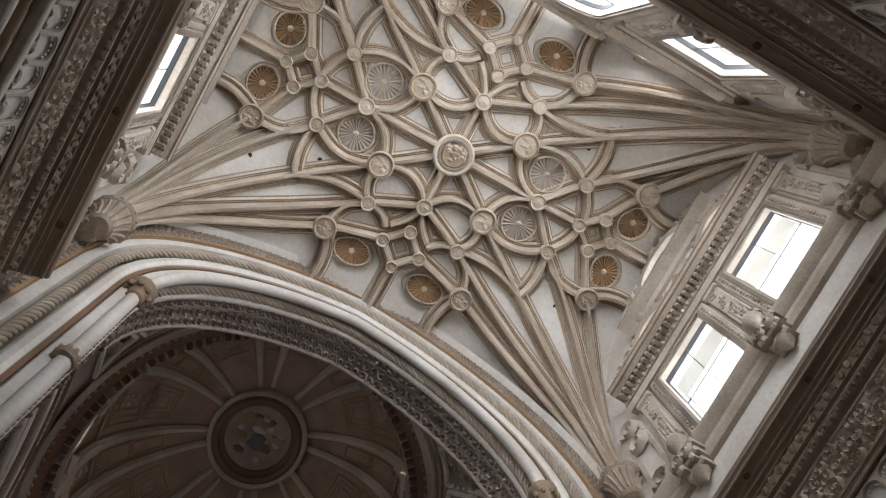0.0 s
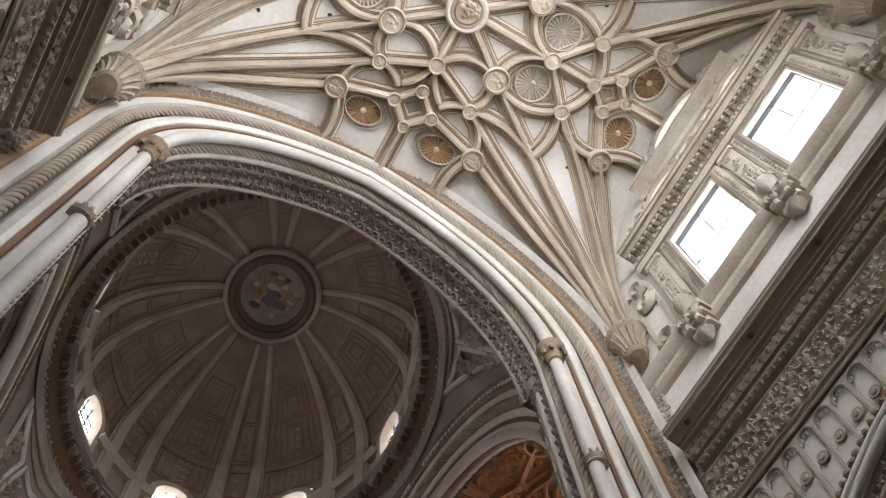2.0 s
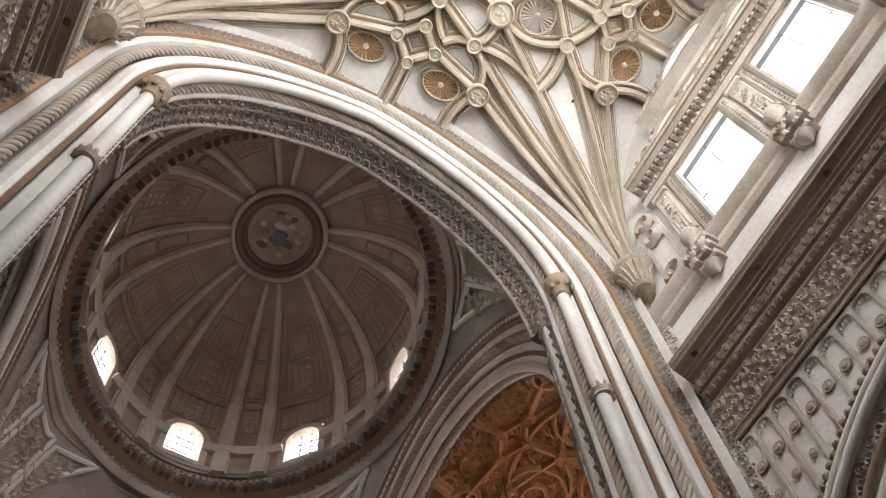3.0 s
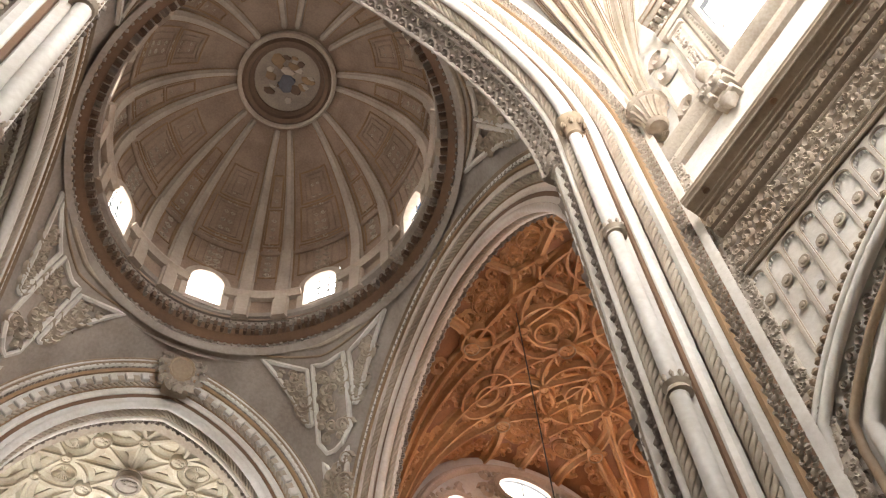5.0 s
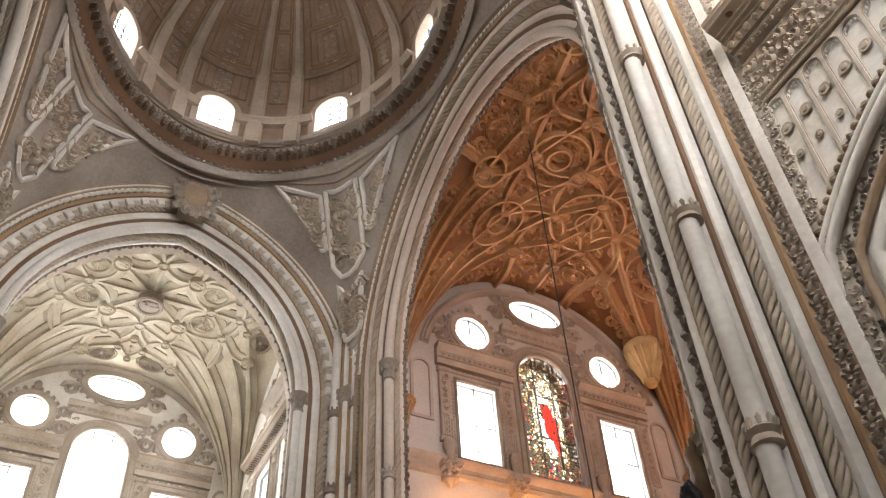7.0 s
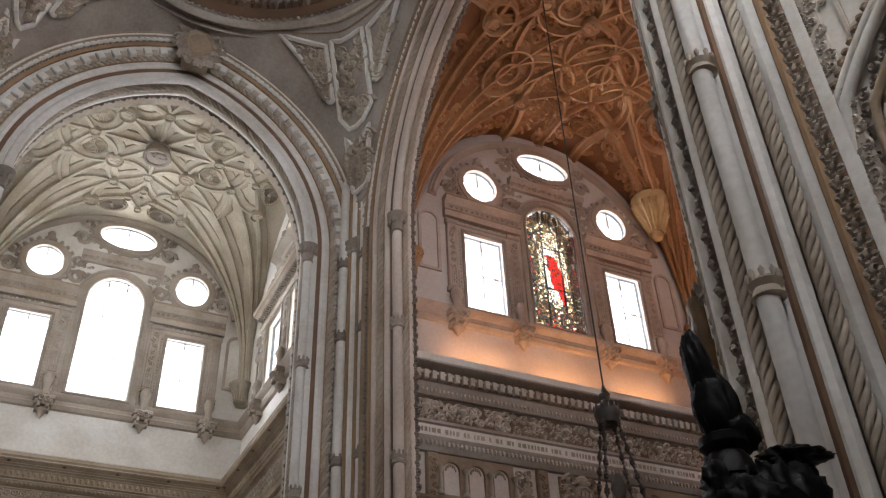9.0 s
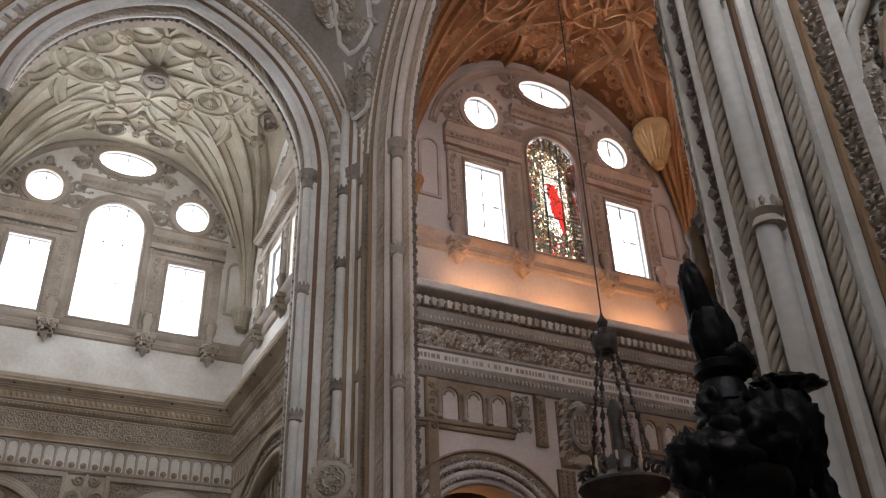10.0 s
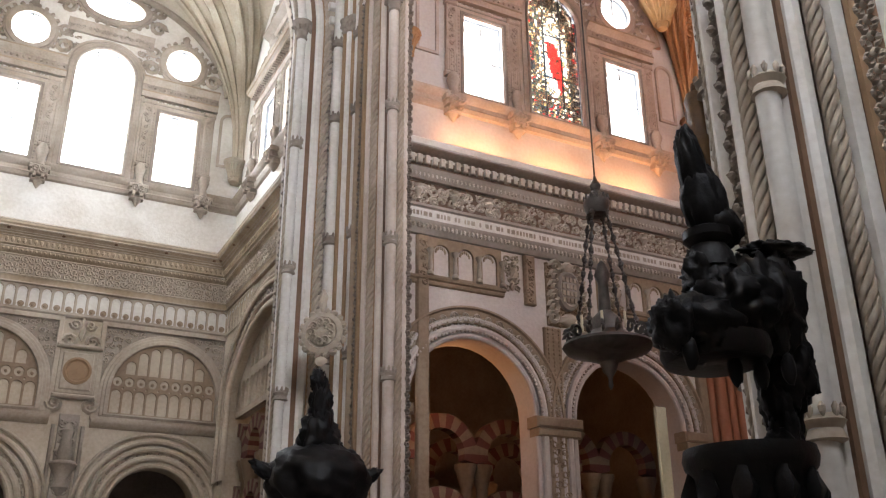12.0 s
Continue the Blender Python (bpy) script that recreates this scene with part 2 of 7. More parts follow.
def carving(geo, x0, x1, z0, z1, y, step, seed=1, size=1.0):
    """A field of carved scrolls and leaves on a wall."""
    rnd = random.Random(seed)
    nx, nz = max(1, round((x1 - x0) / step)), max(1, round((z1 - z0) / step))
    sx, sz = (x1 - x0) / nx, (z1 - z0) / nz
    for i in range(nx):
        for j in range(nz):
            at = (x0 + (i + 0.5 + rnd.uniform(-0.18, 0.18)) * sx, y, z0 + (j + 0.5 + rnd.uniform(-0.12, 0.12)) * sz)
            r = min(sx, sz) * rnd.uniform(0.32, 0.46) * size
            f = 1 if (i + j) % 2 else -1
            geo.scroll(at, Vector((f, 0, 0)), Vector((0, 0, 1)), Vector((0, 1, 0)), r, rnd.uniform(0.8, 1.3), 0.3, rnd.choice((1, -1)))
            geo.scroll((at[0] + f * sx * 0.3, y, at[2] + rnd.uniform(-0.35, 0.35) * sz), Vector((0, 0, f)), Vector((1, 0, 0)), Vector((0, 1, 0)), r * 0.6, 1.0, 0.4, -f)
            for k in range(3):
                geo.blob((at[0] + rnd.uniform(-0.5, 0.5) * sx, y, at[2] + rnd.uniform(-0.45, 0.45) * sz), r * rnd.uniform(0.25, 0.45), i * 31 + j + k, (1, 0.8, 1))
    return geo


def moulding(geo, x0, x1, prof):
    """A straight moulding along x; prof: rows of (out, z), closed at the wall."""
    pts = [(x0, 0), (x1, 0)]
    return geo.sweep([(Vector((x, 0, 0)), Vector((0, 1, 0)), Vector((0, 0, 1))) for x in (x0, x1)], prof)


# ---- the plan, in metres ----
CX, CY = 2.6, 14.45          # centre of the crossing
SPRING, RISE = 18.8, 5.8     # springing and rise of the crossing arches
HALF_N, HALF_E = 4.55, 5.7   # half widths of the arches across the two axes
NEAR_Y, FAR_Y = 5.95, 22.95  # inner faces of the near and far arches
SIDE = 6.4                   # the side arches stand this far from the axis
SPRING_E, RISE_E = 18.3, 5.9  # springing and rise of the side arches
OFF_E = -0.6                 # their centre lies this far from the crossing's
NEAR = dict(x0=-3.7, x1=9.15, y0=-3.9, y1=5.3)     # near arm
FAR = dict(x0=-3.4, x1=8.6, y0=23.6, y1=34.85)     # far arm
EAST_Y = 23.12

# ---- floor and closing walls ----
part("floor", Geo().box(-25, 40, -8, 45, -0.3, 0.0), FLOORING)
tagged(bpy.data.objects["floor"], "worn marble church floor", "floor", kind="structure")


def wall_piece(name, loops, depth, m, material, label):
    ob = part(name, slab(loops, depth), material, m=m)
    return tagged(ob, label, "wall", kind="structure")


def window(name, m, kind, cx, z0, w, h, group, lamp=True, watts=None, bars=(2, 2), stained=False):
    """A leaded window in its opening: frame, bars and panes, with the sky's light outside."""
    ob = thing(name, m, "leaded clear-glass window glaring with daylight" if not stained else "stained glass window with a red robed shape", "window", group, "structure")
    t = 0.03
    bar = 0.008 if "near" in group else 0.02
    if kind == "rect":
        outer, inner = rect(cx - w / 2, cx + w / 2, z0, z0 + h), rect(cx - w / 2 + t, cx + w / 2 - t, z0 + t, z0 + h - t)
    elif kind == "round_top":
        outer, inner = round_top(cx, w / 2, z0, z0 + h - w / 2), round_top(cx, w / 2 - t, z0 + t, z0 + h - w / 2)
    else:
        outer, inner = oval(cx, z0 + h / 2, w / 2, h / 2), oval(cx, z0 + h / 2, w / 2 - t, h / 2 - t)
    fr = part("window_frame", slab([outer, inner], 0.12), IRON, ob, m=pose(0, -0.02, 0))
    g = Geo()
    for i in range(1, bars[0]):
        x = cx - w / 2 + w * i / bars[0]
        top = z0 + h - t
        if kind == "round_top":
            top = z0 + h - w / 2 + math.sqrt(max(0, (w / 2) ** 2 - (x - cx) ** 2))
        lo = z0 + t
        if kind == "oval":
            q = h / 2 * math.sqrt(max(0, 1 - ((x - cx) / (w / 2)) ** 2))
            lo, top = z0 + h / 2 - q, z0 + h / 2 + q
        g.box(x - bar, x + bar, -0.1, -0.07, lo, top)
    for j in range(1, bars[1]):
        z = z0 + h * j / bars[1]
        q = w / 2 if kind != "oval" else w / 2 * math.sqrt(max(0, 1 - ((z - z0 - h / 2) / (h / 2)) ** 2))
        if kind == "round_top" and z > z0 + h - w / 2:
            q = math.sqrt(max(0, (w / 2) ** 2 - (z - z0 - h + w / 2) ** 2))
        g.box(cx - q, cx + q, -0.095, -0.07, z - bar * 0.8, z + bar * 0.8)
    if g.v:
        part("glazing_bar", g, IRON, ob)
    if not stained:
        pane = part("pane", slab([inner], 0.01), PANE, ob, m=pose(0, -0.075, 0))
        pane.visible_shadow = False
    if lamp:
        mm = m @ pose(cx, -0.32, z0 + h / 2, 90, 0, 0)
        area_lamp("sky_light", mm, w * 0.98 + 0.5, h * 0.98 + 0.5, (watts or WINDOW_POWER) * w * h)
    return ob


PANE = coloured_glass("clear_pane", (0.97, 0.98, 0.98))
window_no = [0]


def next_window():
    window_no[0] += 1
    return f"window_{window_no[0]}"


def pilaster(parent, x, z0, z1, w, material, y=0.0):
    g = Geo().chamfer_box(x - w / 2, x + w / 2, 0, y + 0.16, z0, z1, 0.03)
    g.chamfer_box(x - w / 2 - 0.05, x + w / 2 + 0.05, 0, y + 0.2, z1, z1 + 0.22, 0.05)
    g.chamfer_box(x - w / 2 - 0.05, x + w / 2 + 0.05, 0, y + 0.2, z0 - 0.2, z0, 0.05)
    carving(g, x - w * 0.3, x + w * 0.3, z0 + 0.15, z1 - 0.1, y + 0.16, w * 0.7, int(x * 10), 1.0)
    # baluster and console below
    g.lathe([(0.05, -1.0), (0.2, -0.95), (0.14, -0.6), (0.24, -0.3), (0.2, -0.15), (0.12, 0.0)], 10, (x, 0.2, z0 - 0.1))
    for k, (d, zz) in enumerate(((0.48, 0.0), (0.42, -0.2), (0.3, -0.42))):
        g.chamfer_box(x - w / 2 - 0.18 + 0.06 * k, x + w / 2 + 0.18 - 0.06 * k, 0, y + d, z0 - 1.3 + zz, z0 - 1.1 + zz, 0.04)
    for k in (-1, 1):
        g.scroll((x + k * w * 0.3, y + 0.45, z0 - 1.3), Vector((k, 0, 0)), Vector((0, 0, 1)), Vector((0, 1, 0)), 0.16, 1.3, 0.35, k)
        g.chamfer_box(x + k * w * 0.36 - 0.06, x + k * w * 0.36 + 0.06, y + 0.2, y + 0.46, z0 - 1.62, z0 - 1.2, 0.03)
    for k in range(5):
        g.chamfer_box(x - w * 0.42 + k * w * 0.21 - 0.025, x - w * 0.42 + k * w * 0.21 + 0.025, y + 0.15, y + 0.19, z0 + 0.02, z0 + 0.75, 0.012)
    g.lathe([(0.0, -0.32), (0.06, -0.24), (0.14, -0.1), (0.2, 0.0), (0.0, 0.02)], 8, (x, y + 0.16, z0 - 1.72))
    return part("pilaster", g, material, parent)


def surround(loop_fn, t0, t1, d):
    """A moulded frame as two stepped rings."""
    return slab([loop_fn(t0), loop_fn(0.0)], d, 0.02), slab([loop_fn(t1), loop_fn(t0 * 0.45)], d * 0.6, 0.015)


def clerestory(name, m, x0, x1, z0, z1, windows, wall_mat, trim, label, watts=None, stained=False, lamps=True, ox=0.0):
    """A wall with its window group. windows: 'three' or 'two'."""
    holes, made = [], []
    group = "windows of " + name.replace("_", " ")
    if windows == "three":
        specs = [("rect", -3.15, 18.2, 1.62, 3.2, (2, 2)), ("rect", 3.15, 18.2, 1.62, 3.2, (2, 2)), ("round_top", 0, 18.2, 2.35, 5.6, (3, 3)),
                 ("oval", -3.1, 23.2, 1.5, 1.55, (2, 1)), ("oval", 3.1, 23.2, 1.5, 1.55, (2, 1)), ("oval", 0, 25.4, 2.5, 1.2, (2, 1))]
        pil = (-4.45, -1.85, 1.85, 4.45)
        ents = ((-4.75, -1.5), (1.5, 4.75))
    else:
        specs = [("rect", ox - 1.44, 18.2, 1.7, 2.8, (2, 2)), ("rect", ox + 1.44, 18.2, 1.7, 2.8, (2, 2)), ("oval", ox - 1.5, 22.1, 1.4, 1.35, (2, 1)), ("oval", ox + 1.5, 22.1, 1.4, 1.35, (2, 1)),
                 ("oval", ox, 24.3, 1.8, 1.1, (2, 1))]
        pil = (ox - 2.95, ox, ox + 2.95)
        ents = ((ox - 3.35, ox + 3.35),)
    for kind, cx, wz, w, h, bars in specs:
        e = {"rect": lambda t, cx=cx, wz=wz, w=w, h=h: rect(cx - w / 2 - t, cx + w / 2 + t, wz - t, wz + h + t),
             "round_top": lambda t, cx=cx, wz=wz, w=w, h=h: round_top(cx, w / 2 + t, wz - t, wz + h - w / 2),
             "oval": lambda t, cx=cx, wz=wz, w=w, h=h: oval(cx, wz + h / 2, w / 2 + t, h / 2 + t)}[kind]
        holes.append(e(0.0))
        made.append((kind, cx, wz, w, h, bars, e))
    wall = part(name, slab([rect(x0, x1, z0, z1)] + holes, 0.7), wall_mat, m=m)
    tagged(wall, label, "wall", kind="structure")
    sky = part("backdrop_sky", Geo().box(x0, x1, -1.5, -1.45, 16.5, 27.5), SKYGLOW, m=m)
    tagged(sky, "bright overcast sky outside the windows", "sky", kind="structure")
    for kind, cx, wz, w, h, bars, e in made:
        t0, t1 = (0.28, 0.36) if kind != "oval" else (0.2, 0.3)
        for k, me in enumerate(surround(e, t0, t1, 0.18)):
            part("window_surround", me, trim, wall, m=pose(0, 0.14 - 0.07 * k, 0))
        if kind == "rect":
            # outer bead and carved strips round the frame
            part("window_bead", slab([e(0.47), e(0.41)], 0.1, 0.02), trim, wall, m=pose(0, 0.1, 0))
            # the two dark rings below paint shaded groove lines into the frame
            part("window_bead", slab([e(0.12), e(0.05)], 0.1, 0.015), DARKSTONE, wall, m=pose(0, 0.19, 0))
            part("window_bead", slab([e(0.40), e(0.365)], 0.1, 0.01), DARKSTONE, wall, m=pose(0, 0.085, 0))
            g = carving(Geo(), cx - w / 2 - 0.3, cx + w / 2 + 0.3, wz + h + 0.4, wz + h + 0.72, 0.02, 0.26, int(abs(cx) * 10) + 2, 1.1)
            part("carved_lintel", g, trim, wall)
            g = Geo()
            for i in range(int((h + 0.2) / 0.15)):
                for sg in (-1, 1):
                    g.blob((cx + sg * (w / 2 + 0.2), 0.145, wz - 0.05 + i * 0.15), 0.05, i % 7, (1, 0.7, 1.1))
            tagged(part("bead_row", g, trim, wall), kind="stuff")
        if kind == "oval":
            g = Geo()
            for i in range(22):
                a = 2 * math.pi * i / 22
                g.blob((cx + (w / 2 + 0.36) * math.cos(a), 0.05, wz + h / 2 + (h / 2 + 0.36) * math.sin(a)), 0.11, i, (1, 0.8, 1))
            for sgn in (-1, 1):
                g.scroll((cx + sgn * (w / 2 + 0.6), 0.04, wz + h / 2 - 0.5), Vector((sgn, 0, 0)), Vector((0, 0, 1)), Vector((0, 1, 0)), 0.36, 1.3, 0.3)
                g.scroll((cx + sgn * (w / 2 + 0.55), 0.04, wz + h / 2 + 0.35), Vector((sgn, 0, 0)), Vector((0, 0, -1)), Vector((0, 1, 0)), 0.28, 1.3, 0.3)
            g.blob((cx, 0.08, wz + h + 0.5), 0.2, 3, (1, 0.7, 1.3))
            part("carved_wreath", g, trim, wall)
        is_st = stained and kind == "round_top"
        if kind == "round_top":
            # dark ring, again a groove's shade done in colour
            part("window_bead", slab([e(0.1), e(0.04)], 0.1, 0.015), DARKSTONE, wall, m=pose(0, 0.19, 0))
            part("window_bead", slab([e(0.46), e(0.38)], 0.1, 0.02), trim, wall, m=pose(0, 0.1, 0))
        window(next_window(), m, kind, cx, wz, w, h, group, lamps, watts, bars, is_st)
    for x in pil:
        pilaster(wall, x, 18.9, 21.7 if windows == "three" else 20.95, 0.42, trim)
    top = 22.0 if windows == "three" else 21.2
    for a, b in ents:
        g = Geo()
        out = 0.4 if windows == "three" else 0.6
        moulding(g, a, b, [(0, top), (0.2, top), (0.24, top + 0.25), (0.2, top + 0.3), (0.2, top + 0.6), (out - 0.1, top + 0.7), (out, top + 0.82), (out, top + 0.92), (0, top + 0.95)])
        for i in range(int((b - a) / 0.22)):
            g.blob((a + 0.11 + i * 0.22, 0.21, top + 0.45), 0.07, i)
        part("entablature", g, trim, wall)
        if windows == "two":
            g = Geo()
            for i in range(int((b - a) / 0.17)):
                g.chamfer_box(a + 0.05 + i * 0.17, a + 0.14 + i * 0.17, 0.2, 0.42, top + 0.5, top + 0.64, 0.02)
            tagged(part("dentils", g, trim, wall), kind="stuff")
            for d, z in ((0.3, top + 0.655), (0.4, top + 0.67), (0.55, top + 0.74)):
                part("soffit_line", Geo().box(a, b, d - 0.015, d + 0.015, z - 0.035, z + 0.02), TAN, wall)
        for d, z in ((0.245, top + 0.26), (out + 0.004, top + 0.85)):
            part("entablature_line", Geo().box(a, b, d - 0.03, d + 0.012, z - 0.03, z + 0.02), TAN, wall)
    if windows == "two":
        # second moulding over the round lights, and scrolls beside them
        g = Geo()
        moulding(g, ox - 2.1, ox + 2.1, [(0, 23.75), (0.1, 23.75), (0.14, 23.95), (0.3, 24.05), (0.42, 24.12), (0.42, 24.2), (0, 24.24)])
        for c in (-2.75, 0.0, 2.75):
            for sg in (-1, 1):
                g.scroll((ox + c + sg * 0.22, 0.05, 22.75), Vector((sg, 0, 0)), Vector((0, 0, 1)), Vector((0, 1, 0)), 0.3, 1.4, 0.32, sg)
                g.scroll((ox + c + sg * 0.2, 0.05, 23.3), Vector((sg, 0, 0)), Vector((0, 0, -1)), Vector((0, 1, 0)), 0.22, 1.3, 0.32, sg)
            g.blob((ox + c, 0.08, 23.1), 0.16, 3, (0.8, 0.7, 1.8))
        for sg in (-1, 1):
            g.scroll((ox + sg * 1.5, 0.05, 24.6), Vector((sg, 0, 0)), Vector((0, 0, 1)), Vector((0, 1, 0)), 0.42, 1.4, 0.3, sg)
        part("upper_moulding", g, trim, wall)
        for sg in (-1, 1):
            c = ox + sg * 3.72
            if x0 + 0.4 < c < x1 - 0.4:
                part("blind_panel", slab([rect(c - 0.34, c + 0.34, 18.6, 20.9), rect(c - 0.26, c + 0.26, 18.7, 20.8)], 0.07, 0.015), trim, wall, m=pose(0, 0.06, 0))
                g = Geo()
                for z, f in ((21.0, 1), (20.3, -1), (18.5, 1)):
                    g.scroll((c, 0.05, z), Vector((sg * f, 0, 0)), Vector((0, 0, f)), Vector((0, 1, 0)), 0.3, 1.4, 0.32, sg)
                part("scroll_bracket", g, trim, wall)
        part("upper_line", Geo().box(ox - 2.1, ox + 2.1, 0.39, 0.43, 24.13, 24.17), TAN, wall)
    g = Geo()
    moulding(g, x0, x1, [(0, 17.35), (0.1, 17.4), (0.16, 17.55), (0.1, 17.62), (0.12, 17.75), (0.3, 17.9), (0.32, 18.0), (0, 18.05)])
    part("sill_moulding", g, trim, wall)
    if windows == "three":
        arc = [(5.3 * math.cos(t), 22.0 + 5.0 * math.sin(t), math.cos(t), math.sin(t)) for t in [math.pi * (0.06 + 0.88 * i / 40) for i in range(41)]]
        part("wall_rib", Geo().sweep(rows3(arc, 0.0), [(-0.2, 0), (-0.18, 0.12), (-0.08, 0.22), (0.02, 0.22), (0.06, 0.12), (0.14, 0.1), (0.16, 0)]), trim, wall)
        g = Geo()
        moulding(g, -1.75, 1.75, [(0, 24.35), (0.15, 24.35), (0.2, 24.6), (0.3, 24.75), (0.3, 24.85), (0, 24.9)])
        carving(g, -1.7, 1.7, 24.42, 24.72, 0.2, 0.24, 15, 1.1)
        carving(g, -1.7, -1.1, 23.3, 24.2, 0.03, 0.3, 5)
        carving(g, 1.1, 1.7, 23.3, 24.2, 0.03, 0.3, 6)
        part("carved_spandrel", g, trim, wall)
        for sg in (-1, 1):
            for xx in (5.35,):
                if abs(xx) < abs(x1) - 0.3:
                    lp = lambda t, c=sg * xx: round_top(c, 0.33 + t, 19.6 - t, 21.7)
                    part("blind_niche", slab([lp(0.1), lp(0.0)], 0.08, 0.01), trim, wall, m=pose(0, 0.07, 0))
    return wall


def cornice(name, m, x0, x1, mat, carve, label, foot=13.4, f0=13.5, f1=14.5, lip=15.35, ground=None):
    """A cornice: carved frieze from f0 to f1 over a thin fillet, a scalloped bed mould and a broad corona up to the lip."""
    h = lip - f1
    prof = [(0, foot), (0.12, foot + 0.02), (0.14, f0 - 0.02), (0.16, f0), (0.16, f1), (0.26, f1 + 0.06 * h), (0.3, f1 + 0.16 * h), (0.3, f1 + 0.22 * h), (0.38, f1 + 0.26 * h), (0.4, f1 + 0.5 * h),
            (0.44, f1 + 0.54 * h), (0.6, f1 + 0.66 * h), (0.74, f1 + 0.74 * h), (0.76, f1 + 0.8 * h), (0.82, f1 + 0.86 * h), (0.82, lip), (0.0, lip + 0.06)]
    ob = part(name, moulding(Geo(), x0, x1, prof), mat, m=m)
    tagged(ob, label, "cornice", kind="structure")
    g = Geo()
    n = int((x1 - x0) / 0.2)
    for i in range(n):
        x = x0 + (i + 0.5) * (x1 - x0) / n
        g.blob((x, 0.4, f1 + 0.4 * h), 0.09, i % 7, (0.85, 0.7, 1.25))
    tagged(part("scallop_row", g, mat, ob), kind="stuff")
    g = Geo()
    for x in [x0 + 0.9 + 1.9 * i for i in range(int((x1 - x0 - 0.9) / 1.9) + 1)]:
        g.lathe([(0.07, 0.02), (0.07, -0.03), (0.0, -0.05)], 8, (x, 0.67, f1 + 0.71 * h))
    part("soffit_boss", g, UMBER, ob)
    for d, z, r in ((0.13, foot + 0.03, 0.035), (0.17, f0 + 0.04, 0.03), (0.17, f1 - 0.05, 0.035), (0.3, f1 + 0.19 * h, 0.03), (0.43, f1 + 0.53 * h, 0.022), (0.52, f1 + 0.6 * h, 0.025), (0.6, f1 + 0.66 * h, 0.018), (0.76, f1 + 0.77 * h, 0.03), (0.8, lip - 0.04, 0.035)):
        line = [(Vector((x, d, z)), Vector((0, 1, 0)), Vector((0, 0, 1))) for x in (x0, x1)]
        part("roll_line", Geo().sweep(line, ring_section(r, 6)), carve, ob)
    if ground is not None:
        part("frieze_ground", Geo().box(x0, x1, 0.14, 0.168, f0 + 0.08, f1 - 0.1), ground, ob)
    g = carving(Geo(), x0, x1, f0 + 0.08, f1 - 0.1, 0.165, (f1 - f0) * 0.3, int(abs(x0) * 7) + 1, 1.5)
    tagged(part("carved_frieze", g, carve, ob), kind="stuff")
    g = Geo()
    for i in range(int((x1 - x0) / 0.16)):
        g.blob((x0 + 0.08 + i * 0.16, 0.3, f1 + 0.1 * h), 0.05, i % 17)
    tagged(part("bead_row", g, mat, ob), kind="stuff")
    return ob


def rich_cornice(name, m, x0, x1, mat, pale, carve, ground, label):
    """The white-edged cornice of the side arm: fascia, key dentils, carved frieze, inscribed band and egg rows."""
    prof = [(0, 12.6), (0.12, 12.62), (0.2, 12.75), (0.26, 12.95), (0.3, 13.02), (0.3, 13.42), (0.36, 13.46), (0.36, 13.55), (0.16, 13.6), (0.16, 14.4), (0.3, 14.42), (0.36, 14.6), (0.42, 14.75),
            (0.42, 15.2), (0.66, 15.24), (0.8, 15.3), (0.82, 15.34), (0.82, 15.58), (0, 15.64)]
    ob = part(name, moulding(Geo(), x0, x1, prof), mat, m=m)
    tagged(ob, label, "cornice", kind="structure")
    # the fascia's white colour carries the window light that falls on it
    part("fascia", Geo().chamfer_box(x0, x1, 0.3, 0.85, 15.33, 15.6, 0.03), pale, ob, "white fascia, whitened as window-lit")
    # brown sheet puts the dark of the recess between the dentils into colour
    part("dentil_ground", Geo().box(x0, x1, 0.38, 0.425, 14.8, 15.19), ground, ob)
    n = int((x1 - x0) / 0.27)
    key, egg = Geo(), Geo()
    w = (x1 - x0) / n
    for i in range(n):
        x = x0 + (i + 0.5) * w
        key.chamfer_box(x - 0.085, x + 0.085, 0.42, 0.58, 14.86, 15.16, 0.02)
        key.box(x + 0.085, x + w - 0.085, 0.42, 0.5, 15.06, 15.16)
    tagged(part("dentils", key, carve, ob), kind="stuff")
    for i in range(int((x1 - x0) / 0.15)):
        x = x0 + 0.075 + i * 0.15
        egg.blob((x, 0.34, 14.58), 0.07, i % 9, (0.8, 0.8, 1.2))
        egg.blob((x, 0.25, 12.85), 0.075, i % 7, (0.8, 0.8, 1.3))
    tagged(part("egg_row", egg, carve, ob), kind="stuff")
    part("frieze_ground", Geo().box(x0, x1, 0.14, 0.168, 13.62, 14.38), ground, ob)
    g = carving(Geo(), x0, x1, 13.66, 14.34, 0.165, 0.34, 17, 1.3)
    for i in range(int((x1 - x0) / 1.3)):
        # urns with foliage at even steps
        g.lathe([(0.0, -0.28), (0.08, -0.25), (0.05, -0.15), (0.16, 0.05), (0.1, 0.16), (0.17, 0.25), (0.0, 0.28)], 10, (x0 + 0.65 + i * 1.3, 0.18, 14.0))
    tagged(part("carved_frieze", g, carve, ob, "carved urns and foliage"), kind="stuff")
    part("inscription_band", Geo().box(x0, x1, 0.28, 0.308, 13.05, 13.4), pale, ob, "white inscribed band")
    g = Geo()
    rnd = random.Random(11)
    x = x0 + 0.3
    while x < x1 - 0.3:
        w = rnd.uniform(0.05, 0.15)
        g.box(x, x + w, 0.3, 0.314, 13.15, 13.3)
        x += w + (0.05 if rnd.random() < 0.75 else 0.16)
    part("inscription_bars", g, TRIM, ob, "row of grey inscription bars")
    return ob


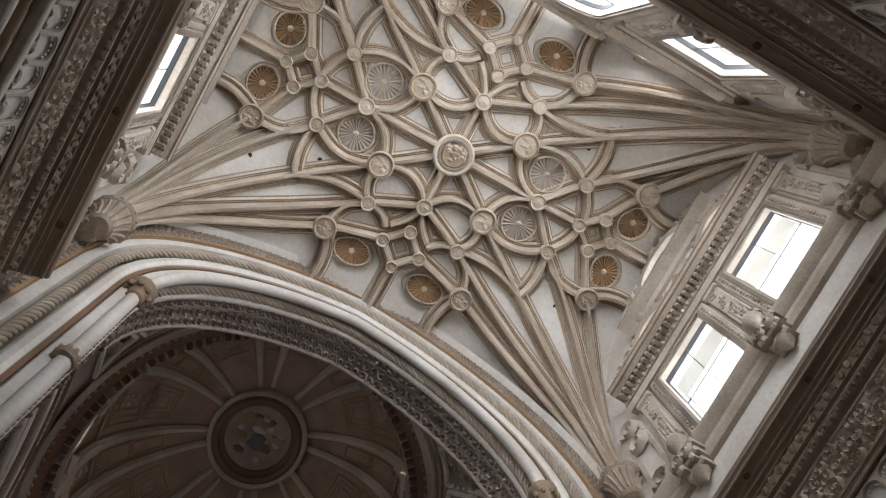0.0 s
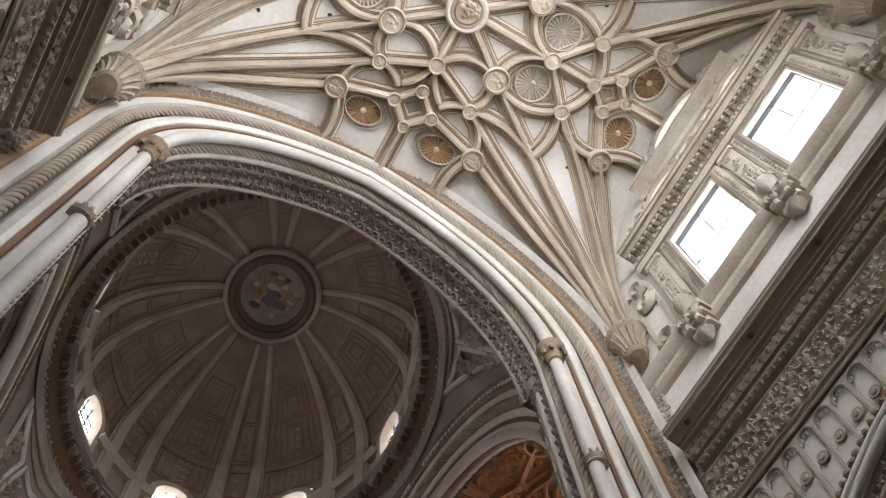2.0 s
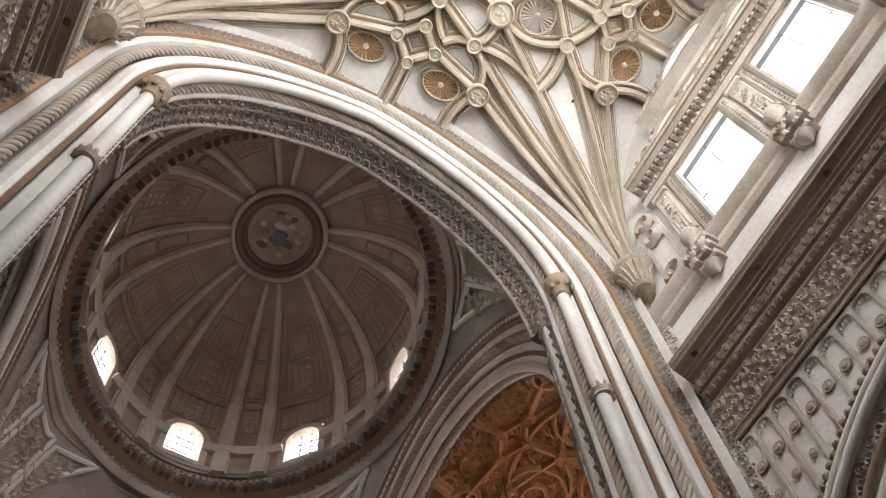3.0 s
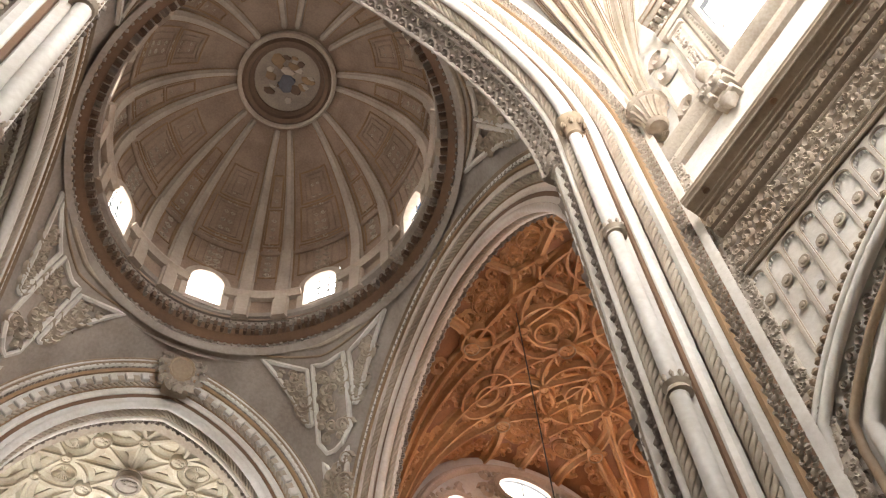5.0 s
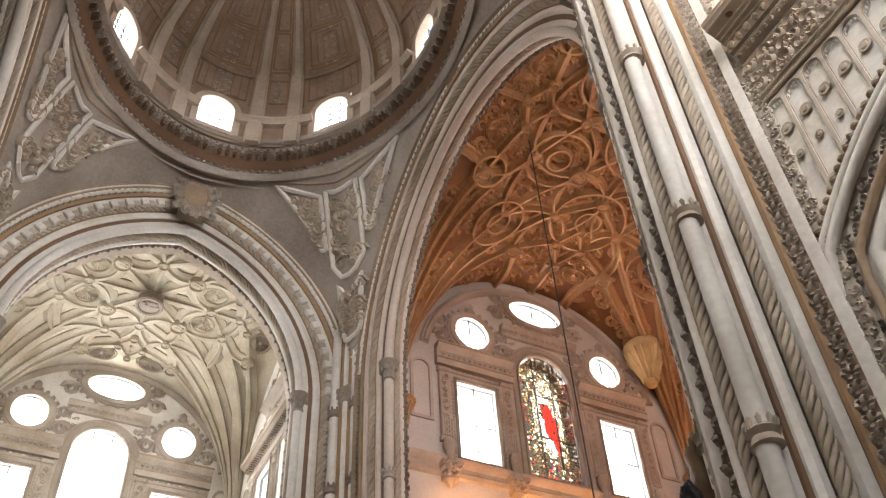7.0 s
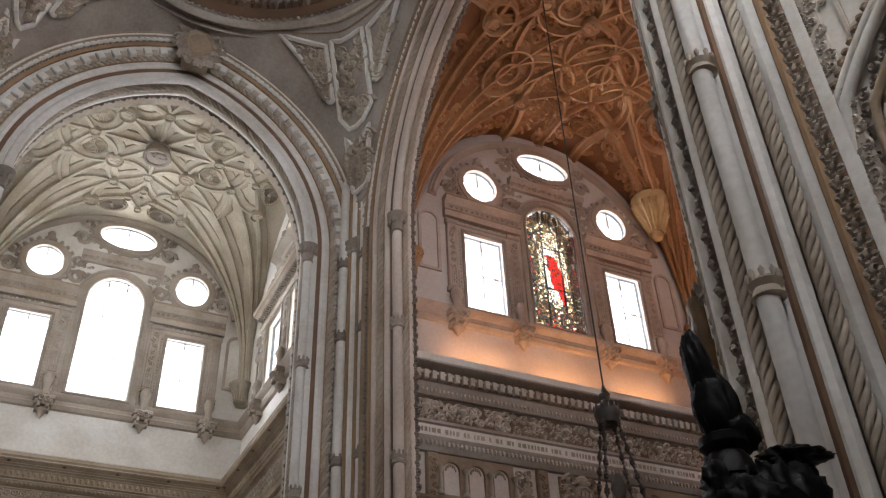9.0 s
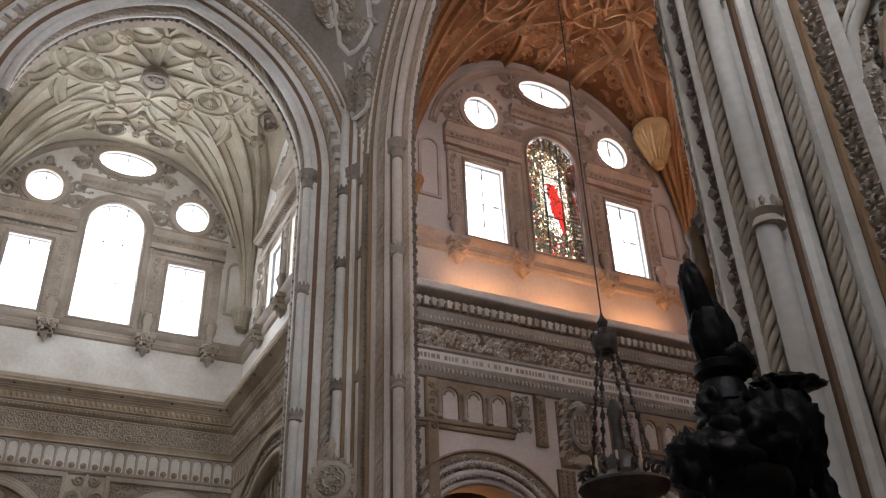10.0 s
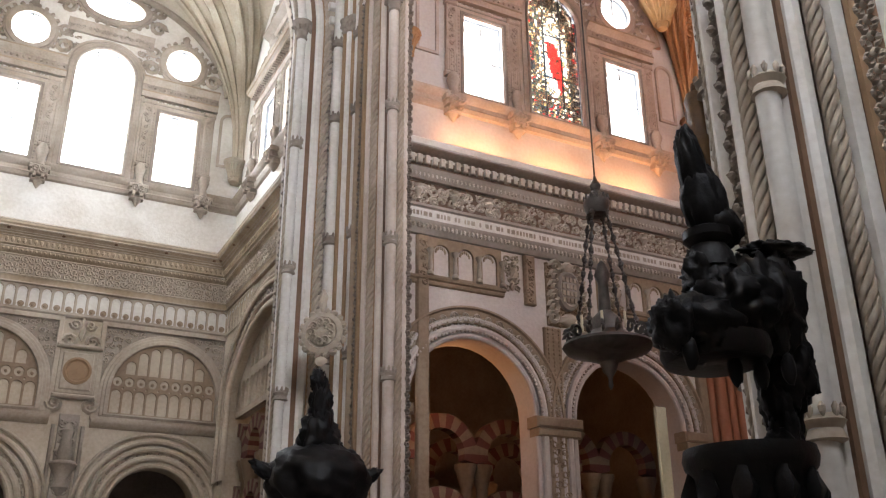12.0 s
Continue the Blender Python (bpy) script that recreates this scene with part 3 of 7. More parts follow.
def shell_row(parent, x0, x1, z0, z1, mat, carve, arch=None):
    """A row of slim arched panels, each with a shell and bosses; arch: centre height and radius that cuts them off below."""
    n = round((x1 - x0) / 0.42)
    w = (x1 - x0) / n
    boss = Geo().lathe([(0.12, 0), (0.11, 0.025), (0.07, 0.02), (0.05, 0.045), (0.0, 0.05)], 10).move(pose(0, 0, 0, -90)).mesh("panel_boss", 40)
    whole, rims = None, {}
    for i in range(n):
        c = x0 + (i + 0.5) * w
        low = z0
        if arch and abs(c) < arch[1]:
            low = max(z0, arch[0] + math.sqrt(arch[1] ** 2 - min(abs(c), arch[1]) ** 2))
        if z1 - low < 0.5:
            continue
        if low > z0 or whole is None:
            me = slab([rect(-w / 2, w / 2, low, z1), round_top(0, w * 0.45, low + 0.06, z1 - w * 0.52, 12)], 0.05, 0.01)
            rim = slab([round_top(0, w * 0.45, low + 0.06, z1 - w * 0.52, 12), round_top(0, w * 0.4, low + 0.08, z1 - w * 0.52, 12)], 0.025, 0.006)
            rims[low] = rim
            me.materials.append(mat)
            if low == z0:
                whole = me
        else:
            me = whole
        part("arched_panel", me, mat, parent, m=pose(c, 0.085, 0))
        part("panel_rim", rims[low], carve, parent, m=pose(c, 0.06, 0))
        part("panel_boss", boss, carve, parent, m=pose(c, 0.03, z1 - 0.72))
        if low < z1 - 1.7:
            part("panel_boss", boss, carve, parent, m=pose(c, 0.03, z1 - 1.35) @ Matrix.Scale(0.7, 4))
        g = Geo()
        for k in range(6):
            a = math.pi * (0.12 + 0.76 * k / 5)
            g.blob((c + 0.15 * math.cos(a), 0.035, z1 - w * 0.6 + 0.15 * math.sin(a)), 0.032, k, (0.7, 0.5, 1.6))
        part("panel_shell", g, WHITE, parent)
    if not arch:
        part("panel_back", Geo().box(x0, x1, 0.0, 0.03, z0, z1), WHITE, parent)


def segment(c, half, z0, zc, r, n=24):
    a = math.acos(half / r)
    return [(c - half, z0), (c + half, z0)] + [(c + r * math.cos(a + (math.pi - 2 * a) * i / n), zc + r * math.sin(a + (math.pi - 2 * a) * i / n)) for i in range(n + 1)]


def big_arch_wall(name, m, x0, x1, mat, carve, label, half=3.9, zc=6.3, r=5.1, z1=12.75):
    """A lower wall with one wide segmental arch and its rich archivolt."""
    wall = part(name, slab([rect(x0, x1, 0, z1), segment(0, half, 0.01, zc, r)], 0.9), mat, m=m)
    tagged(wall, label, "wall", kind="structure")

    def line(e, n=40):
        a = math.acos(half / r)
        arc = [((r + e) * math.cos(t), zc + (r + e) * math.sin(t), math.cos(t), math.sin(t)) for t in [a + (math.pi - 2 * a) * i / n for i in range(n + 1)]]
        leg = [(half + e, zc + r * math.sin(a) * k / 12, 1, 0) for k in range(12)]
        return leg + arc + [(-u, z, -1, 0) for u, z, _, _ in leg[::-1]]

    for e, rr, d in ((0.06, 0.12, 0.02), (0.3, 0.07, 0.1), (0.78, 0.09, 0.12), (0.98, 0.06, 0.1)):
        part("archivolt_roll", Geo().sweep(rows3(line(e), d), ring_section(rr, 10)), mat if e != 0.3 else carve, wall)
    tagged(part("carved_archivolt", leaf_band(Geo(), line(0.54), 0.03, 0.3, 0.2, 4), DARKSTONE, wall), kind="stuff")
    g = Geo()
    for u, z, nu, nz in resample(line(1.1), 0.16):
        g.blob((u, 0.1, z), 0.07, int(u * 10) % 9)
    tagged(part("bead_row", g, carve, wall), kind="stuff")
    return wall


def lower_wall(name, m, x0, x1, mat, carve, label, arches, z1=12.75, orders=((0.08, 0.0, 0.1), (0.32, 0.06, 0.12), (0.62, 0.08, 0.09))):
    """The arcaded lower wall of an arm; arches: centres, half width, springing."""
    cs, half, spring = arches
    loops = [rect(x0, x1, 0, z1)] + [round_top(c, half, 0.0 - 0.01 + 0.02, spring) for c in cs]
    wall = part(name, slab(loops, 0.9), mat, m=m)
    tagged(wall, label, "wall", kind="structure")
    for c in cs:
        g = Geo()
        for e, d, r in orders:
            pts = [(c + (half + e) * math.cos(t), spring + (half + e) * math.sin(t), math.cos(t), math.sin(t)) for t in [math.pi * i / 24 for i in range(25)]]
            pts = [(c + half + e, 0.5 * i, 1, 0) for i in range(int(spring * 2))] + pts + [(c - half - e, spring - 0.5 * i, -1, 0) for i in range(1, int(spring * 2))]
            g.sweep(rows3(pts, d), ring_section(r, 8))
        part("archivolt", g, mat, wall)
        g = Geo()
        pts = [(c + (half + 0.47) * math.cos(t), spring + (half + 0.47) * math.sin(t), math.cos(t), math.sin(t)) for t in [math.pi * i / 30 for i in range(31)]]
        leaf_band(g, pts, 0.02, 0.24, 0.2, 4)
        tagged(part("carved_archivolt", g, carve, wall), kind="stuff")
        for sg in (-1, 1):
            g = Geo().chamfer_box(c + sg * (half + 0.4) - 0.5, c + sg * (half + 0.4) + 0.5, -0.3, 0.3, spring - 0.35, spring, 0.06)
            g.chamfer_box(c + sg * (half + 0.4) - 0.42, c + sg * (half + 0.4) + 0.42, -0.3, 0.24, spring - 0.6, spring - 0.35, 0.04)
            part("impost", g, carve, wall)
    return wall

NEARCORN = stone("brown_grey_stone", (0.38, 0.30, 0.22), (0.21, 0.155, 0.11), 1.4)
PANELWHITE = stone("panel_limewash", (0.56, 0.51, 0.44), (0.36, 0.30, 0.23))

# ---- near arm ----
MID = (NEAR["y0"] + NEAR["y1"]) / 2
NX = (NEAR["x0"] + NEAR["x1"]) / 2
M_RIGHT = pose(NEAR["x1"], MID, 0, 0, 0, 90)
M_LEFT = pose(NEAR["x0"], MID, 0, 0, 0, -90)
M_BACK = pose(NX, NEAR["y0"], 0)
HD = (NEAR["y1"] - NEAR["y0"]) / 2
HW = (NEAR["x1"] - NEAR["x0"]) / 2
for nm, mm, lo, hi, kind in (("wall_near_right", M_RIGHT, -HD, HD + 0.7, "two"), ("wall_near_left", M_LEFT, -HD - 0.7, HD, "two"), ("wall_near_back", M_BACK, -HW, HW, "three")):
    clerestory(nm, mm, lo, hi, 15.2, 27.0, kind, WHITE, NEARTRIM, "whitewashed upper wall with carved stone window frames", watts=205 if "back" in nm else 80 if "right" in nm else 76, ox=-0.17 if "right" in nm else 0.17 if "left" in nm else 0.0)
    end0, end1 = (lo, hi - 0.92) if "right" in nm else (lo + 0.92, hi) if "left" in nm else (lo, hi)
    cornice(nm.replace("wall", "cornice"), mm, end0, end1, NEARCORN, CREAM, "deep carved stone cornice with scalloped bed mould and frieze", ground=DARKSTONE)
    low = big_arch_wall(nm + "_lower", mm, lo, hi, WHITE, TAN, "pale wall with a wide carved arch", z1=13.4)
    if "back" not in nm:
        c = HD - 0.05 if "right" in nm else -HD + 0.05
        g = Geo().chamfer_box(c - 0.16, c + 0.3, 0, 0.1, 3.0, 18.0, 0.03) if c > 0 else Geo().chamfer_box(c - 0.3, c + 0.16, 0, 0.1, 3.0, 18.0, 0.03)
        carving(g, c - 0.2, c + 0.2, 3.2, 17.9, 0.1, 0.24, 77, 1.2)
        tagged(part("carved_corner_strip", g, NEARTRIM, low, "carved upright strip"), kind="stuff")
    shell_row(low, lo, hi, 10.3, 13.38, PANELWHITE, CREAM, (6.3, 6.2))


FARSTONE = stone("honey_stone", (0.46, 0.37, 0.26), (0.24, 0.17, 0.10))
FARWHITE = stone("aged_limewash", (0.58, 0.50, 0.39), (0.36, 0.28, 0.19))

# ---- far arm ----
FX, FY = (FAR["x0"] + FAR["x1"]) / 2, (FAR["y0"] + FAR["y1"]) / 2
FW, FD = (FAR["x1"] - FAR["x0"]) / 2, (FAR["y1"] - FAR["y0"]) / 2
M_FAR_END = pose(FX, FAR["y1"], 0, 0, 0, 180)
for nm, mm, half, kind in (("wall_far_end", M_FAR_END, FW, "three"), ("wall_far_right", pose(FAR["x1"], FY, 0, 0, 0, 90), FD, "two"),
                           ("wall_far_left", pose(FAR["x0"], FY, 0, 0, 0, -90), FD, "two")):
    clerestory(nm, mm, -half, half, 15.1, 28.0, kind, WHITE, TRIM, "whitewashed upper wall with carved stone window frames", watts=85)
    cornice(nm.replace("wall", "cornice"), mm, -half, half, FARSTONE, CREAM, "pale carved stone cornice with scalloped bed mould and frieze", 13.05, 13.3, 14.15, 15.25, TRIM)
    if nm == "wall_far_right":
        low = big_arch_wall(nm + "_lower", mm, -half, half, FARWHITE, CREAM, "pale wall with a wide traceried arch over an open arcade", 4.3, 6.2, 5.4, 13.05)
        shell_row(low, -half, half, 11.95, 13.02, FARWHITE, CREAM, (6.2, 6.6))
        a = math.asin(2.3 / 5.4)
        loop = [(5.4 * math.cos(a + (math.pi - 2 * a) * i / 24), 6.2 + 5.4 * math.sin(a + (math.pi - 2 * a) * i / 24)) for i in range(25)]
        holes = []
        for k in range(-8, 9):
            x = k * 0.5
            top = 6.2 + math.sqrt(5.2 ** 2 - x * x)
            if top - 8.7 > 0.4:
                holes.append(round_top(x, 0.2, 8.7, min(9.6, top - 0.25), 8))
            if top - 10.2 > 0.4:
                holes.append(round_top(x, 0.2, 10.1, top - 0.28, 8))
        part("tracery_screen", slab([loop] + holes, 0.12, 0.01), CREAM, low, m=pose(0, -0.3, 0))
        part("tracery_back", slab([loop], 0.2), FARWHITE, low, m=pose(0, -0.43, 0))
        continue
    low = lower_wall(nm + "_lower", mm, -half, half, FARWHITE, CREAM, "pale arcaded wall with round blind lunettes", ((-3.8, 2.6), 1.6, 5.1), z1=13.05, orders=((0.08, 0.0, 0.1), (0.34, 0.06, 0.12), (0.66, 0.09, 0.1), (0.94, 0.12, 0.11), (1.2, 0.14, 0.07)))
    shell_row(low, -half, half, 12.1, 13.02, CREAM, TAN)
    part("string_course", moulding(Geo(), -half, half, [(0, 11.98), (0.1, 11.99), (0.16, 12.06), (0.16, 12.1), (0, 12.12)]), CREAM, low)
    for c in (-3.8, 2.6):
        # blind lunette: moulded arch, plate pierced with slim panels and roundels, carved spandrels in a square frame
        lp = lambda t, c=c: round_top(c, 2.0 + t, 8.5 - t * 0.3, 9.35, 20)
        for t0, t1, d in ((0.1, 0.0, 0.26), (0.22, 0.12, 0.2), (0.34, 0.24, 0.14)):
            part("lunette_arch", slab([lp(t0), lp(t1)], d, 0.03), CREAM, low, m=pose(0, d, 0))
        part("lunette_frame", slab([rect(c - 2.5, c + 2.5, 8.3, 11.96), rect(c - 2.38, c + 2.38, 8.42, 11.84)], 0.16, 0.03), CREAM, low, m=pose(0, 0.15, 0))
        holes = []
        for k in range(-4, 5):
            x = c + k * 0.43
            reach = math.sqrt(max(0.0, 1.93 ** 2 - (abs(k * 0.43) + 0.18) ** 2)) if abs(k) < 4 else 0.0
            holes.append(round_top(x, 0.185, 8.58, 9.28, 8))
            holes.append(oval(x, 9.77, 0.175, 0.19, 14))
            if 9.35 + reach - 10.25 > 0.2:
                holes.append(round_top(x, 0.185, 10.06, 9.35 + reach - 0.2, 8))
        for k in range(-4, 4):
            holes.append(oval(c + (k + 0.5) * 0.43, 9.52, 0.05, 0.05, 8))
        part("lunette_tracery", slab([lp(0.02)] + holes, 0.07, 0.012), TAN, low, m=pose(0, 0.07, 0))
        g = Geo()
        for k in range(-4, 5):
            g.blob((c + k * 0.43, 0.03, 9.75), 0.07, k + 9, (1, 0.5, 1))
        part("roundel_boss", g, TAN, low)
        top = [(c + 2.36 * math.cos(math.pi * i / 24), 9.36 + 2.36 * math.sin(math.pi * i / 24)) for i in range(25)]
        part("spandrel_ground", slab([[(c + 2.38, 9.36), (c + 2.38, 11.84), (c - 2.38, 11.84), (c - 2.38, 9.36)] + top[::-1]], 0.03), TRIM, low, m=pose(0, 0.02, 0))
        g = Geo()
        for sg in (-1, 1):
            for zz in range(8):
                z0 = 9.5 + zz * 0.29
                inner = math.sqrt(max(0.0, 2.36 ** 2 - (z0 - 9.35) ** 2)) if z0 < 11.71 else 0.0
                if 2.36 - inner > 0.2:
                    carving(g, c + min(sg * inner, sg * 2.36), c + max(sg * inner, sg * 2.36), z0, z0 + 0.28, 0.02, 0.22, zz + 3, 1.2)
        tagged(part("carved_spandrel", g, CREAM, low, "gilded carved spandrel"), kind="stuff")
        g = moulding(Geo(), c - 2.5, c + 2.5, [(0, 7.98), (0.14, 8.02), (0.26, 8.14), (0.3, 8.2), (0.3, 8.28), (0, 8.3)])
        part("ledge", g, CREAM, low)
    # carved aedicule between the lunettes, with a scrolled crest, a roundel and a pendant below
    g = Geo().chamfer_box(-1.3, 0.1, 0, 0.16, 9.1, 10.8, 0.05).chamfer_box(-1.15, -0.05, 0, 0.24, 9.25, 10.65, 0.04)
    g.chamfer_box(-1.4, 0.2, 0, 0.34, 10.8, 10.95, 0.06).chamfer_box(-1.35, 0.15, 0, 0.3, 8.95, 9.1, 0.05)
    for sg in (-1, 1):
        g.scroll((-0.6 + sg * 0.4, 0.1, 11.1), Vector((sg, 0, 0)), Vector((0, 0, 1)), Vector((0, 1, 0)), 0.26, 1.4, 0.35)
        g.scroll((-0.6 + sg * 0.26, 0.1, 11.75), Vector((sg, 0, 0)), Vector((0, 0, -1)), Vector((0, 1, 0)), 0.2, 1.3, 0.35)
        g.scroll((-0.6 + sg * 0.62, 0.1, 8.75), Vector((sg, 0, 0)), Vector((0, 0, -1)), Vector((0, 1, 0)), 0.28, 1.4, 0.35)
    g.blob((-0.6, 0.12, 11.45), 0.22, 4, (0.6, 0.5, 1.7)).blob((-0.6, 0.1, 11.85), 0.14, 4, (0.6, 0.5, 1.5))
    part("aedicule", g, CREAM, low)
    part("aedicule_roundel", Geo().lathe([(0.5, 0), (0.5, 0.08), (0.42, 0.1), (0.36, 0.03), (0.0, 0.08)], 24).move(pose(-0.6, 0.24, 9.95, -90)), OCHRE, low, "gilded roundel")
    g = Geo().chamfer_box(-0.95, -0.25, 0, 0.1, 3.0, 8.4, 0.03)
    carving(g, -0.9, -0.3, 3.2, 8.2, 0.1, 0.34, 8, 1.2)
    for sg in (-1, 1):
        g.chamfer_box(-0.6 + sg * 0.5 - 0.07, -0.6 + sg * 0.5 + 0.07, 0, 0.14, 3.0, 8.0, 0.03)
    g.lathe([(0.05, -0.9), (0.3, -0.6), (0.22, -0.3), (0.42, 0.1), (0.5, 0.2), (0.42, 0.3), (0.2, 0.35)], 10, (-0.6, 0.1, 6.4))
    g.lathe([(0.2, -0.5), (0.26, -0.2), (0.16, 0.3), (0.22, 0.6), (0.1, 0.8), (0.0, 0.9)], 10, (-0.6, 0.14, 7.2))
    part("carved_pilaster", g, TRIM, low)

# ---- east arm ----
EX = 17.1
E_FAR = pose(EX, EAST_Y, 0, 0, 0, 180)
E_NEAR = pose(EX, 5.8, 0)
clerestory("wall_east_far", E_FAR, -6.6, 7.1, 15.5, 28.0, "three", ROSE, EASTTRIM, "upper wall coloured rose as under warm lamps, with carved stone window frames", watts=85, stained=True)
clerestory("wall_east_near", E_NEAR, -6.6, 6.6, 15.5, 28.0, "three", ROSE, EASTTRIM, "upper wall coloured rose as under warm lamps, with carved stone window frames", watts=15)
for nm, mm, hi in (("east_far", E_FAR, 7.1), ("east_near", E_NEAR, 6.6)):
    rich_cornice("cornice_" + nm, mm, -6.6, hi, GREY, WHITE, NEARTRIM, BROWN, "grey carved stone cornice with white fascia and inscribed band")
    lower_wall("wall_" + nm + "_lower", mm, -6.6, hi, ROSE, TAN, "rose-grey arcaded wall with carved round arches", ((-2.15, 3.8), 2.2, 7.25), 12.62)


# ---- vaults ----
RIBS = [((0, 0), (1.56, 1.2), 0), ((1.56, 1.2), (6.2, 4.6), 0), ((0, 0), (0, 1.65), 0), ((0, 0), (2.6, 0), 0), ((0, 1.65), (1.56, 1.2), -0.25), ((0, 1.65), (1.36, 2.3), 0),
        ((1.36, 2.3), (1.56, 1.2), 0.2), ((2.6, 0), (1.56, 1.2), 0.22), ((1.56, 1.2), (3.5, 1.07), 0.2), ((2.6, 0), (3.5, 1.07), 0), ((1.36, 2.3), (2.05, 3.45), -0.2),
        ((1.36, 2.3), (6.2, 4.6), 0.04), ((3.5, 1.07), (6.2, 4.6), -0.06), ((3.5, 1.07), (5.0, 1.68), 0.2), ((5.0, 1.68), (6.2, 4.6), -0.05), ((2.05, 3.4), (6.2, 4.6), 0.05),
        ((0.62, 2.65), (1.36, 2.3), -0.15), ((0, 1.65), (0.55, 2.55), 0.1), ((0.0, 2.45), (0.55, 3.0), 0), ((0.0, 3.55), (0.55, 3.0), 0), ((0.55, 3.0), (2.05, 3.4), 0), ((0, 3.55), (0, 4.9), 0),
        ((3.9, 0.0), (4.45, 0.5), 0), ((4.9, 0.0), (4.45, 0.5), 0), ((4.45, 0.5), (5.0, 1.68), 0), ((2.6, 0), (3.9, 0.0), 0), ((3.5, 1.07), (4.0, 0.15), 0.1), ((4.9, 0), (6.6, 0), 0),
        ((2.05, 3.45), (1.75, 4.9), 0.12), ((5.0, 1.68), (6.6, 1.4), -0.15), ((1.36, 2.3), (3.4, 2.55), -0.1), ((3.5, 1.07), (3.4, 2.55), -0.12)]
BOSSES = [((0, 0), 0.52), ((1.56, 1.2), 0.34), ((0, 1.65), 0.21), ((2.6, 0), 0.21), ((1.36, 2.3), 0.19), ((3.5, 1.07), 0.19), ((2.05, 3.42), 0.3), ((5.0, 1.68), 0.3),
          ((0.55, 3.0), 0.17), ((4.45, 0.5), 0.17), ((0, 2.45), 0.17), ((3.9, 0), 0.17), ((4.9, 0), 0.15), ((0, 3.55), 0.15)]
SHELLS = [((2.5, 0.8), 0.46, 0.46, False), ((1.12, 3.72), 0.5, 0.34, True), ((5.2, 0.82), 0.38, 0.45, True)]


def mirrored(p):
    return sorted({(sx * p[0], sy * p[1]) for sx in (1, -1) for sy in (1, -1)})


